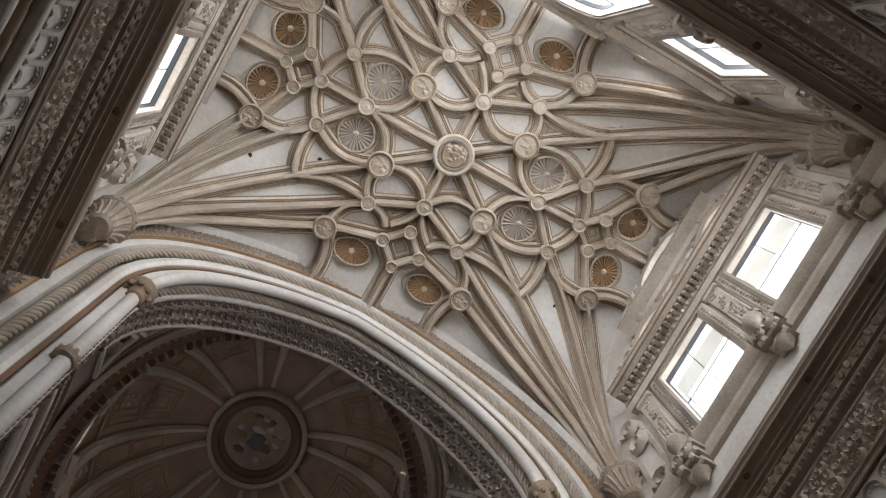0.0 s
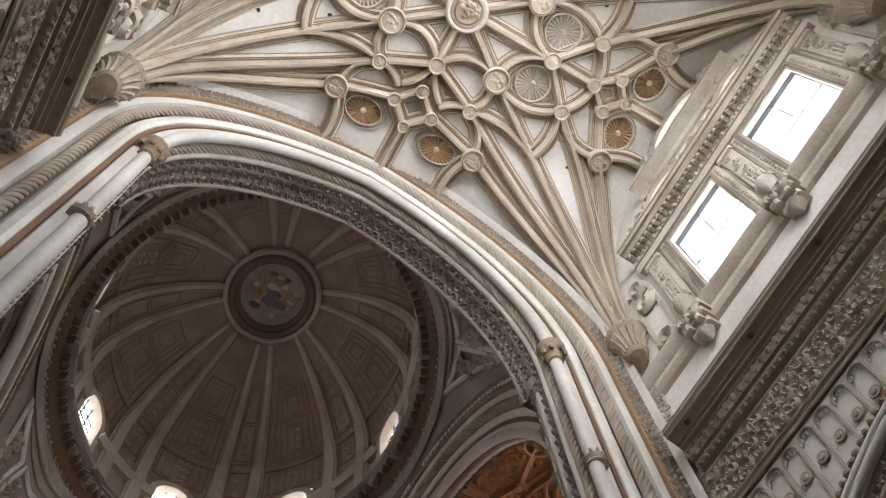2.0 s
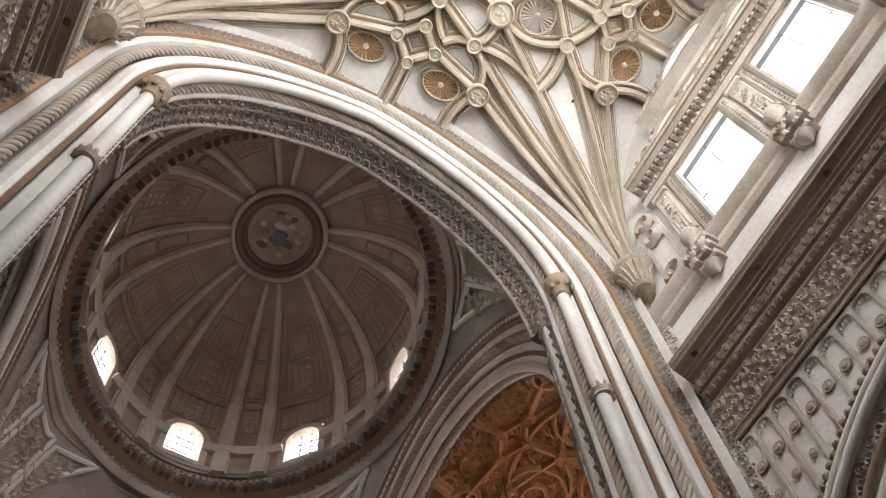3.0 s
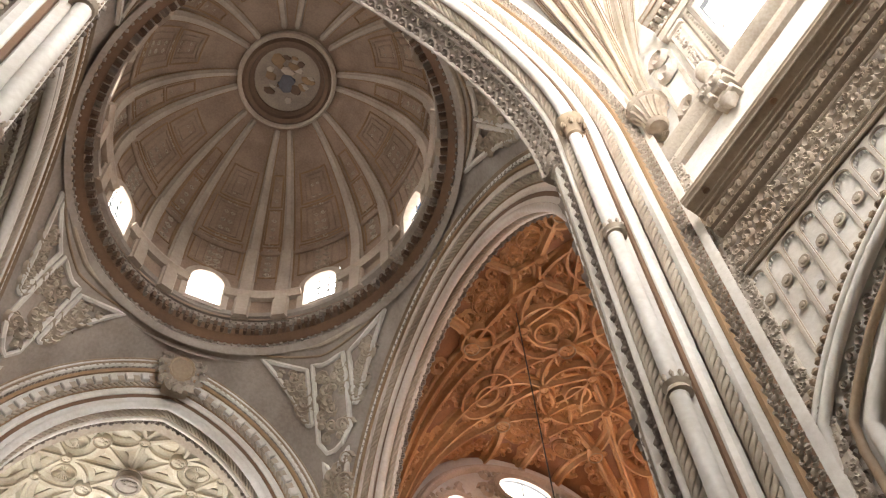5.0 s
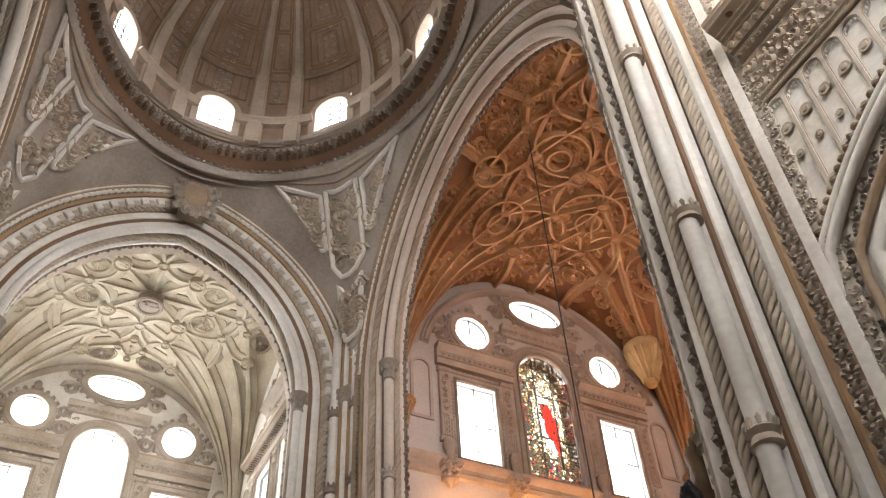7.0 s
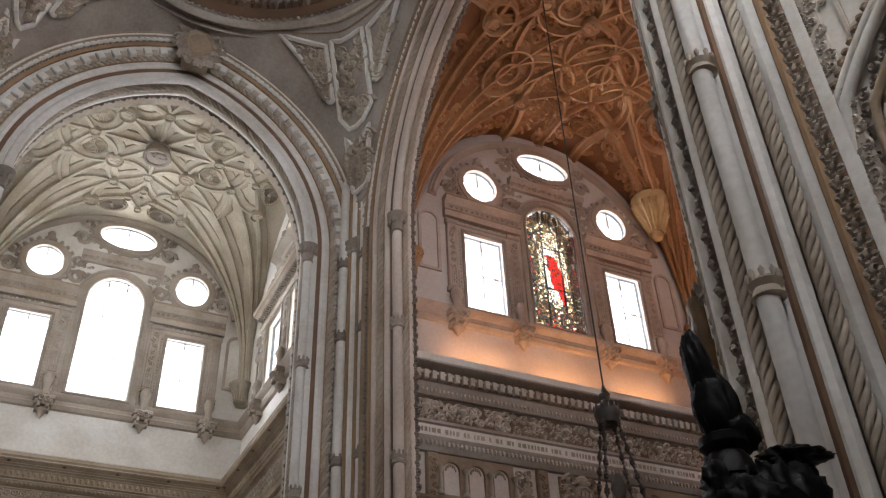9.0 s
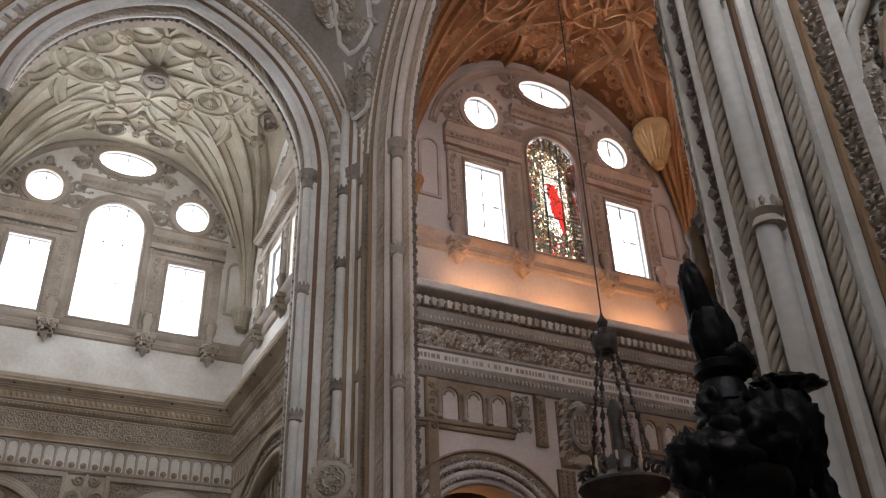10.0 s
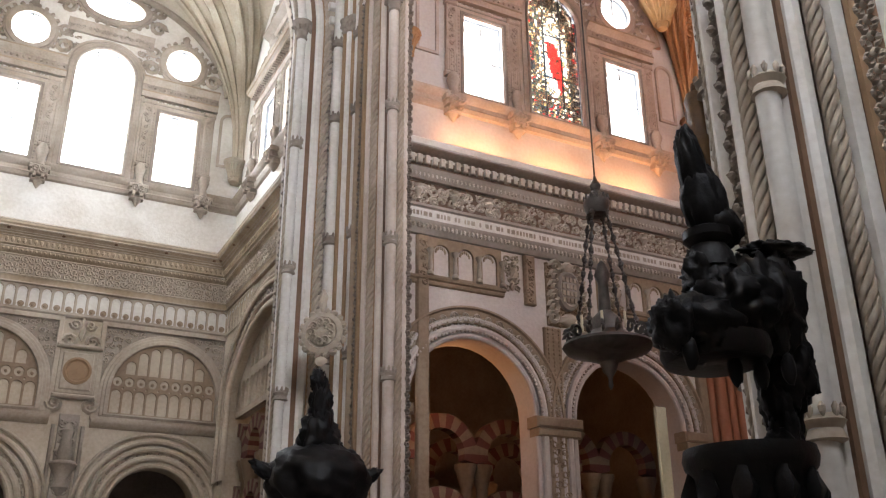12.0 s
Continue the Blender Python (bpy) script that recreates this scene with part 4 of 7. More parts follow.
def vault(name, cx, cy, hx, hy, zs, zc, cell, rib, shell, brown, label, circles=(), power=2.0, fat=1.0):
    D = 0.98 * hx
    kx, ky = hx / 6.2, hy / 4.6

    def height(x, y):
        d = math.hypot((hx - abs(x)), (hy - abs(y)) * hx / hy * 0.85)
        t = min(1, d / D)
        return zs + (zc - zs) * (1 - (1 - t) ** power) ** (1 / power) - 0.12 * (abs(x) / hx) ** 2 - 0.12 * (abs(y) / hy) ** 2

    ob = thing(name, pose(cx, cy, 0), label, "vault", kind="structure")
    nx, ny = 72, 56
    flat = height
    height = lambda x, y: flat(max(-hx, min(hx, x)), max(-hy, min(hy, y)))
    xs = [hx * math.sin(math.pi / 2 * (2 * i / nx - 1)) for i in range(nx + 1)]
    ys = [hy * math.sin(math.pi / 2 * (2 * j / ny - 1)) for j in range(ny + 1)]
    xs, ys = [-hx - 0.7] + xs + [hx + 0.7], [-hy - 0.7] + ys + [hy + 0.7]
    nx, ny = nx + 2, ny + 2
    g = Geo()
    for k in (0, 0.35):
        g.add([(x, y, height(x, y) + k) for y in ys for x in xs],
              [(j * (nx + 1) + i, (j + 1) * (nx + 1) + i, (j + 1) * (nx + 1) + i + 1, j * (nx + 1) + i + 1) for j in range(ny) for i in range(nx)])
    part("vault_cells", g, cell, ob)
    sec = [(-0.15, 0.1), (-0.15, -0.1), (-0.07, -0.17), (-0.06, -0.27), (0.06, -0.27), (0.07, -0.17), (0.15, -0.1), (0.15, 0.1)]
    sec = [(s * fat * 0.8, t * (1.0 if fat == 1.0 else 0.75)) for s, t in sec]
    sec = [(s * 0.85, t * 1.25) for s, t in sec]
    border = [(s * fat, t) for s, t in ((-0.24, 0.15), (-0.24, -0.07), (-0.2, -0.11), (0.2, -0.11), (0.24, -0.07), (0.24, 0.15))]
    line = [(-0.275, 0.1), (-0.275, -0.016), (0.275, -0.016), (0.275, 0.1)]
    crest = [(-0.03, -0.2), (-0.03, -0.35), (0.03, -0.35), (0.03, -0.2)]

    def rib_path(pts):
        rows = []
        for i, (x, y) in enumerate(pts):
            a, b = pts[max(0, i - 1)], pts[min(len(pts) - 1, i + 1)]
            tx, ty = b[0] - a[0], b[1] - a[1]
            q = math.hypot(tx, ty) or 1
            rows.append((Vector((x, y, height(x, y))), Vector((-ty / q, tx / q, 0)), Vector((0, 0, 1))))
        return rows

    def steep(rows):
        """Turns the section to stand square on the curve."""
        out = []
        for i, (p, a, b) in enumerate(rows):
            t = rows[min(len(rows) - 1, i + 1)][0] - rows[max(0, i - 1)][0]
            n = t.cross(a)
            n = -n if n.z < 0 else n
            out.append((p, a, n.normalized()))
        return out

    for p, q, bulge in RIBS:
        if fat > 1 and (q[1] > 4.8 or q[0] > 6.5):
            continue
        done = set()
        for sx in (1, -1):
            for sy in (1, -1):
                a, b = (sx * p[0] * kx, sy * p[1] * ky), (sx * q[0] * kx, sy * q[1] * ky)
                if (a, b) in done or (abs(p[0]) + abs(q[0]) == 0 and sx < 0) or (abs(p[1]) + abs(q[1]) == 0 and sy < 0):
                    continue
                done.add((a, b))
                d = math.hypot(b[0] - a[0], b[1] - a[1])
                n = max(4, int(d / 0.22))
                px, py = -(b[1] - a[1]) * bulge * sx * sy, (b[0] - a[0]) * bulge * sx * sy
                pts = [(a[0] + (b[0] - a[0]) * i / n + px * 4 * (i / n) * (1 - i / n) * 0.9, a[1] + (b[1] - a[1]) * i / n + py * 4 * (i / n) * (1 - i / n) * 0.9) for i in range(n + 1)]
                pts = [(max(-hx * 1.06, min(hx * 1.06, x)), max(-hy * 1.06, min(hy * 1.06, y))) for x, y in pts]
                rows = steep(rib_path(pts))
                part("rib_border", Geo().sweep(rows, border), rib, ob)
                if rib is RIB:
                    part("painted_line", Geo().sweep(rows, line), TRIM, ob)
                    part("rib_crest", Geo().sweep(rows, crest), CREAM, ob)
                    for k in (-1, 1):
                        part("rib_edge", Geo().sweep(rows, [(k * 0.165, -0.08), (k * 0.165, -0.135), (k * 0.195, -0.135), (k * 0.195, -0.08)]), TAN, ob)
                        # raised umber strip, its dark colour painting a groove's shade along the rib
                        part("rib_groove", Geo().sweep(rows, [(k * 0.125, -0.08), (k * 0.125, -0.13), (k * 0.14, -0.13), (k * 0.14, -0.08)]), UMBER, ob)
                part("rib", Geo().sweep(rows, sec), rib, ob)
    for (x, y), r in circles:
        for x, y in mirrored((x, y)):
            pts = [(x * kx + r * math.cos(2 * math.pi * i / 36), y * ky + r * math.sin(2 * math.pi * i / 36)) for i in range(37)]
            part("ring_rib", Geo().sweep(steep(rib_path(pts)), sec, caps=False), rib, ob)
    for (x, y), r in BOSSES:
        me = None
        for x, y in mirrored((x, y)):
            if me is None:
                g = Geo().lathe([(r * 0.9, 0.1), (r * 1.05, -0.15), (r * 1.1, -0.28), (r, -0.36), (r * 0.86, -0.34), (r * 0.8, -0.28), (r * 0.3, -0.31), (0, -0.32)], 24)
                rnd = random.Random(int(r * 100))
                for i in range(9 if r > 0.25 else 4):
                    q = r * 0.5
                    g.blob((q * rnd.uniform(-1, 1), q * rnd.uniform(-1, 1), -0.31), r * 0.24, i, (1, 0.7, 0.5))
                me = g.mesh("boss", 40)
            if r > 0.5 and fat == 1:
                base = pose(x * kx, y * ky, height(x * kx, y * ky) - 0.13)
                part("dark_ring", Geo().lathe([(r * 0.66, -0.28), (r * 0.68, -0.36), (r * 0.8, -0.37), (r * 0.86, -0.34)], 28), DARKSTONE, ob, m=base)
                medal = Geo().lathe([(r * 0.66, -0.3), (r * 0.6, -0.36), (r * 0.5, -0.34), (0, -0.36)], 24)
                for i in range(8):
                    medal.blob((r * 0.3 * math.cos(i * 2.4) * (i / 8), r * 0.4 * math.sin(i * 2.4) * (i / 8), -0.37), r * 0.16, i, (1, 0.7, 0.5))
                part("medallion", medal, TAN, ob, m=base)
            elif r > 0.25:
                part("boss_groove", Geo().lathe([(r * 0.84, -0.3), (r * 0.9, -0.37), (r * 0.96, -0.375), (r * 1.0, -0.35)], 24), DARKSTONE if r > 0.5 else TAN, ob, m=pose(x * kx, y * ky, height(x * kx, y * ky) + (0.02 if fat > 1 else -0.13)))
            drop = 0.5 if fat > 1 and r > 0.5 else 0.0 if fat > 1 else 0.15
            if drop > 0.3:
                part("pendant", Geo().lathe([(0.3, 0.1), (0.2, -0.2), (0.45, -0.55), (0.5, -0.8)], 16), rib, ob, m=pose(x * kx, y * ky, height(x * kx, y * ky)))
            part("boss", me, DARKSTONE if fat > 1 and r > 0.5 else rib, ob, m=pose(x * kx, y * ky, height(x * kx, y * ky) + 0.02 - drop))
    for (x, y), rx, ry, is_brown in SHELLS:
        g = Geo()
        n, m = 48, 5
        v = []
        for i in range(n):
            a = 2 * math.pi * i / n
            for k in range(m + 1):
                t = k / m
                fl = 0.035 * t if i % 2 else -0.035 * t
                v.append((rx * t * math.cos(a), ry * t * math.sin(a), -0.02 - 0.03 * t + fl))
        f = [(i * (m + 1) + k, i * (m + 1) + k + 1, ((i + 1) % n) * (m + 1) + k + 1, ((i + 1) % n) * (m + 1) + k) for i in range(n) for k in range(m)]
        g.add(v, f)
        rim = Geo().lathe([(1.0, -0.02), (1.0, -0.12), (1.06, -0.15), (1.12, -0.12), (1.14, 0.02)], 36, (0, 0, 0), rx, ry)
        rim.lathe([(1.25, 0.02), (1.25, -0.06), (1.32, -0.08), (1.36, 0.02)], 36, (0, 0, 0), rx, ry)
        rim.blob((0, 0, -0.06), 0.09, 2, (1, 1, 0.6))
        gm, rm = g.mesh("fluted_shell", 30), rim.mesh("shell_rim", 40)
        for x, y in mirrored((x, y)):
            x, y = x * kx, y * ky
            e = 0.2
            tilt_x = math.degrees(math.atan2(height(x, y + e) - height(x, y - e), 2 * e))
            tilt_y = -math.degrees(math.atan2(height(x + e, y) - height(x - e, y), 2 * e))
            mm = pose(x, y, height(x, y) - 0.04, tilt_x, tilt_y)
            part("fluted_shell", gm, brown if is_brown else shell, ob, m=mm)
            part("shell_rim", rm, rib, ob, m=mm)
    if rib is RIB:
        for x, y in ((0.7, 1.9), (-3.0, 1.9), (3.1, -2.0), (-2.4, -2.9), (4.3, 0.25), (-4.4, 0.2), (0.3, -3.0), (-4.6, 2.6), (4.4, 2.3), (2.7, 1.75)):
            part("rope_hole", Geo().lathe([(0.07, 0.0), (0.07, -0.012), (0.0, -0.012)], 10), IRON, ob, m=pose(x * kx, y * ky, height(x * kx, y * ky) - 0.004))
    if cell is LAMPLITCELL:
        g = Geo()
        rnd = random.Random(17)
        for k in range(760):
            x, y = rnd.uniform(-hx, hx) * 0.97, rnd.uniform(-hy, hy) * 0.97
            e = 0.15
            nrm = Vector(((height(x + e, y) - height(x - e, y)) / (2 * e), (height(x, y + e) - height(x, y - e)) / (2 * e), -1)).normalized()
            side = nrm.cross(Vector((0, 1, 0.01))).normalized()
            p = Vector((x, y, height(x, y)))
            g.scroll(p, side, nrm.cross(side), nrm, rnd.uniform(0.18, 0.4), 1.3, 0.34, rnd.choice((1, -1)))
            g.blob(p + side * 0.3 + nrm * 0.05, rnd.uniform(0.07, 0.16), k)
        tagged(part("vault_carving", g, rib, ob, "carved foliage"), kind="stuff")
    for sx in (1, -1):
        for sy in (1, -1):
            # a drum capital: necking, two tiers of leaves, moulded abacus
            cx0, cy0 = sx * (hx - 0.3), sy * (hy - 0.3)
            g = Geo().lathe([(0.0, -0.75), (0.2, -0.7), (0.26, -0.6), (0.22, -0.54), (0.25, -0.3), (0.33, -0.05), (0.42, 0.06), (0.42, 0.12), (0.47, 0.16), (0.49, 0.26), (0.44, 0.3), (0.0, 0.32)], 24, (cx0, cy0, zs + 0.45))
            for i in range(16):
                a = 2 * math.pi * i / 16
                ca, sa = math.cos(a), math.sin(a)
                g.sweep([(Vector((cx0 + r * ca, cy0 + r * sa, zs + 0.45 + z)), Vector((-sa, ca, 0)), Vector((ca, sa, 0))) for r, z in ((0.21, -0.52), (0.24, -0.3), (0.32, -0.06), (0.41, 0.05))], [(-0.045, -0.02), (0, 0.05), (0.045, -0.02)])
                g.blob((cx0 + 0.46 * ca, cy0 + 0.46 * sa, zs + 0.65), 0.05, i, (1, 1, 0.8))
            part("springer_corbel", g, CREAM if rib is RIB else rib, ob, "carved stone corbel")
    return ob


vault("ceiling_near", NX + 0.1, MID + 0.1, HW - 0.1, HD - 0.1, 18.9, 26.0, WHITE, RIB, GREY, OCHRE, "white star-ribbed vault with carved stone bosses and fluted shells", power=2.3)
vault("ceiling_far", FX, FY, FW - 0.05, FD - 0.05, 19.0, 27.1, FARCELL, FARRIB, FARRIB, DARKSTONE, "pale star-ribbed vault with carved bosses", power=2.3, fat=1.5)
vault("ceiling_east", EX, 14.45, 6.6, 8.6, 19.0, 27.6, LAMPLITCELL, LAMPLITSTONE, LAMPLITSTONE, LAMPLITSTONE, "star-ribbed vault with ring ribs and carving, coloured as lamplit",
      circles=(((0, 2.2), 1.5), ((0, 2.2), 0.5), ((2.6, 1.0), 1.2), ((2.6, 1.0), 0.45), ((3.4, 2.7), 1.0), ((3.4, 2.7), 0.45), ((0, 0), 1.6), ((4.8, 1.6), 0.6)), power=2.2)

# ---- crossing piers and arches ----
# each arch: matrix of its own frame (x along the opening, y towards the camera side), half width
def crossing_arch(name, m, half, spring, rise, depth, label, mats, wall_w=7.2, front_orders=True, back_orders=False, splay=0.0):
    white, rope_m, leaf, fill = mats
    ob = thing(name, m, label, "arch", kind="structure")
    # soffit and spandrel body: a thick ring standing on its legs
    inner = pointed(half, spring, rise, 0.12, 0.0)
    outer = pointed(half, spring, rise, 1.75, 0.0)
    g = Geo()
    k = len(inner)
    v = [(u, y, z) for y in (0, -depth) for row in (inner, outer) for u, z, _, _ in row]
    f = []
    for i in range(k - 1):
        j = i + 1
        f += [(i, j, k + j, k + i), (2 * k + i, 3 * k + i, 3 * k + j, 2 * k + j), (i, 2 * k + i, 2 * k + j, j), (k + i, k + j, 3 * k + j, 3 * k + i)]
    part("arch_body", g.add(v, f), fill, ob)
    hole = pointed(half, spring, rise, 1.5, 0.0 + spring - 4)
    loop = [(u, z) for u, z, _, _ in hole]
    part("spandrel_wall", slab([[(wall_w, spring - 4), (wall_w, 29.6), (-wall_w, 29.6), (-wall_w, spring - 4)] + loop[::-1]], depth - 0.1), fill, ob, m=pose(0, -0.05, 0))
    # mouldings round the soffit
    deep = min(1.0, depth / 0.95)
    part("soffit_rope", rope_on(Geo(), pointed(half, spring, rise, 0.1, 0.0), -0.32 * deep, 0.15 * deep ** 0.5), rope_m, ob)
    part("soffit_roll", Geo().sweep(rows3(pointed(half, spring, rise, 0.12, 0.0), -0.58 * deep), ring_section(0.13 * deep ** 0.5, 10)), white, ob)
    g = Geo()
    for i, (u, z, nu, nz) in enumerate(resample(pointed(half, spring, rise, 0.1, 0.0), 0.2)):
        d = 1 if i % 2 else -1
        at = Vector((u, -0.8 * deep, z))
        g.scroll(at, Vector((-nz, 0, nu)) * d, Vector((0, 1, 0)), Vector((-nu, 0, -nz)), 0.11, 1.1, 0.35, d)
        g.blob(at + Vector((-nu * 0.04, d * 0.05, -nz * 0.04)), 0.06, i % 11)
    tagged(part("soffit_leaves", g, DARKSTONE, ob, "carved running leaves"), kind="stuff")
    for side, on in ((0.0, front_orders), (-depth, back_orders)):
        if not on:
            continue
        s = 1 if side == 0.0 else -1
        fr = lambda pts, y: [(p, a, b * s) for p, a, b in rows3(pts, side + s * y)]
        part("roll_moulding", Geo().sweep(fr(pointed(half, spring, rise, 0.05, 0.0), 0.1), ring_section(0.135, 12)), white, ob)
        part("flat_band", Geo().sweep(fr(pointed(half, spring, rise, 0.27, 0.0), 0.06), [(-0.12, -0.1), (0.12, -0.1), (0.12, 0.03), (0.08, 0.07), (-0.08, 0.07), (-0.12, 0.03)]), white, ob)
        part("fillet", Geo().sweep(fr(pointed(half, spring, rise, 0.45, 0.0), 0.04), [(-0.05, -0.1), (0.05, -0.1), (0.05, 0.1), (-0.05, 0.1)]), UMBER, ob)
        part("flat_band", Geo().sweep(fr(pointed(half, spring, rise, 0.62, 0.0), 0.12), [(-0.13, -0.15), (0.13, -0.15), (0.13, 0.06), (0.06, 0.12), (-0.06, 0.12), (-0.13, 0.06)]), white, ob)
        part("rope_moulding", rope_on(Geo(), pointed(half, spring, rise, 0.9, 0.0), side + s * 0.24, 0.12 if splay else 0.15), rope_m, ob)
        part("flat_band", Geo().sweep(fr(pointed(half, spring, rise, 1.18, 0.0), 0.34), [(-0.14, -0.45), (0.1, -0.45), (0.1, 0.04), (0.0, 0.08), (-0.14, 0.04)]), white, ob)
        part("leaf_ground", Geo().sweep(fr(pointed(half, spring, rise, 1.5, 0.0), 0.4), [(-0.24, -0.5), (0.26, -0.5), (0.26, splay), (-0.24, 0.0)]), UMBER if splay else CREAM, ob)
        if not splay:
            # thin raised umber strips paint the shade between the mouldings
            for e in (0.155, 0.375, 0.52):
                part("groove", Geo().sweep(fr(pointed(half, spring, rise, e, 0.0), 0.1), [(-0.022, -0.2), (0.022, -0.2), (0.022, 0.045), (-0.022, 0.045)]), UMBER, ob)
            for e in (0.76, 1.07):
                part("gilt_line", Geo().sweep(fr(pointed(half, spring, rise, e, 0.0), 0.2), [(-0.03, -0.2), (0.03, -0.2), (0.03, 0.04), (-0.03, 0.04)]), OCHRE, ob)
        g = Geo()
        for i, (u, z, nu, nz) in enumerate(resample(pointed(half, spring, rise, 1.48, 0.0), 0.115)):
            a, t, nrm = Vector((nu, 0, nz)), Vector((-nz, 0, nu)), Vector((0, s, 0))
            d = 1 if i % 2 else -1
            at = Vector((u, side + s * (0.4 + splay * 0.45), z))
            up = (a * 0.5 + nrm * splay).normalized()
            nrm = (nrm * 0.5 - a * splay).normalized()
            at = at + up * d * 0.05
            g.scroll(at, t * d, up, nrm, 0.1, 1.0, 0.36, d)
            g.blob(at + up * d * 0.07 + nrm * 0.02, 0.055, i)
        tagged(part("leaf_band", g, TRIM if splay else DARKSTONE, ob, "carved running leaves"), kind="stuff")
        part("edge_fillet", Geo().sweep(fr(pointed(half, spring, rise, 1.7, 0.0), 0.46 + splay), [(-0.04, -0.16), (0.05, -0.16), (0.05, 0.06), (-0.02, 0.1), (-0.04, 0.02)]), white if splay else TAN, ob)
        part("edge_fillet", Geo().sweep(fr(pointed(half, spring, rise, 1.33, 0.0), 0.42), [(-0.07, -0.06), (0.06, -0.06), (0.06, 0.05), (-0.07, 0.05)]), OCHRE, ob)
        for sg in (-1, 1):
            cap = Geo().lathe([(0.13, -0.5), (0.18, -0.45), (0.15, -0.35), (0.2, -0.15), (0.3, 0.05), (0.32, 0.15), (0.2, 0.2), (0.0, 0.2)], 14, (sg * (half + 0.05), side + s * 0.1, spring))
            for i in range(8):
                cap.blob((sg * (half + 0.08) + 0.24 * math.cos(i * 0.785), side + s * 0.1 + 0.24 * math.sin(i * 0.785), spring - 0.08), 0.1, i, (0.8, 0.8, 1.3))
            part("capital", cap, TAN if splay else DARKSTONE, ob, "carved foliate capital")
            for z in (3.2, 7.0, 10.6, 14.6):
                rg = Geo().lathe([(0.13, -0.14), (0.2, -0.1), (0.16, 0), (0.21, 0.08), (0.13, 0.16)], 14, (sg * (half + 0.08), side + s * 0.1, z))
                for i in range(9):
                    rg.blob((sg * (half + 0.08) + 0.18 * math.cos(i * 0.7), side + s * 0.1 + 0.18 * math.sin(i * 0.7), z + 0.17), 0.05, i, (0.8, 0.8, 1.6))
                part("shaft_ring", rg, CREAM if splay else TRIM, ob)
    return ob


STYLE = (WHITE, CREAM, TAN, CREAM)
near_arch = crossing_arch("arch_near", pose(CX, NEAR_Y, 0, 0, 0, 180), HALF_N, SPRING, RISE, 0.62, "great white pointed arch with rope mouldings and carved leaves", STYLE, splay=0.2)
part("inner_ring", Geo().sweep(rows3(pointed(HALF_N, SPRING, RISE, 0.2, None, 24), -0.62), [(-0.02, 0.02), (-0.02, -0.68), (0.5, -0.68), (0.5, 0.02)]), DARKSTONE, near_arch)
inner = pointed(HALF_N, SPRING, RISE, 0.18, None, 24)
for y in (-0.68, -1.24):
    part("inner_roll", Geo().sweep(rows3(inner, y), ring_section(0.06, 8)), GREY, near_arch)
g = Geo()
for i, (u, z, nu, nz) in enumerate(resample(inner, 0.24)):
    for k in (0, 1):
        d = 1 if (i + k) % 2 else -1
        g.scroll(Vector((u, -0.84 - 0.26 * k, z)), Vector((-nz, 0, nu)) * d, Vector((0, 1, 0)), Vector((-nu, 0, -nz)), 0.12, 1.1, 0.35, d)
tagged(part("inner_carving", g, DARKSTONE, near_arch, "carved running leaves"), kind="stuff")
far_arch = crossing_arch("arch_far", pose(CX, FAR_Y, 0, 0, 0, 180), HALF_N, SPRING, RISE, 1.3, "great pale pointed arch with carved mouldings", STYLE)
east_arch = crossing_arch("arch_east", pose(CX + SIDE, CY + OFF_E, 0, 0, 0, 90), HALF_E, SPRING_E, RISE_E, 0.5, "great pointed arch with mouldings coloured as warm-lit", (EASTWHITE, EASTROPE, UMBER, EASTROPE), 8.6)
west_arch = crossing_arch("arch_west", pose(CX - SIDE, CY + OFF_E, 0, 0, 0, -90), HALF_E, SPRING_E, RISE_E, 0.5, "great pointed arch with carved mouldings", STYLE, 8.6)


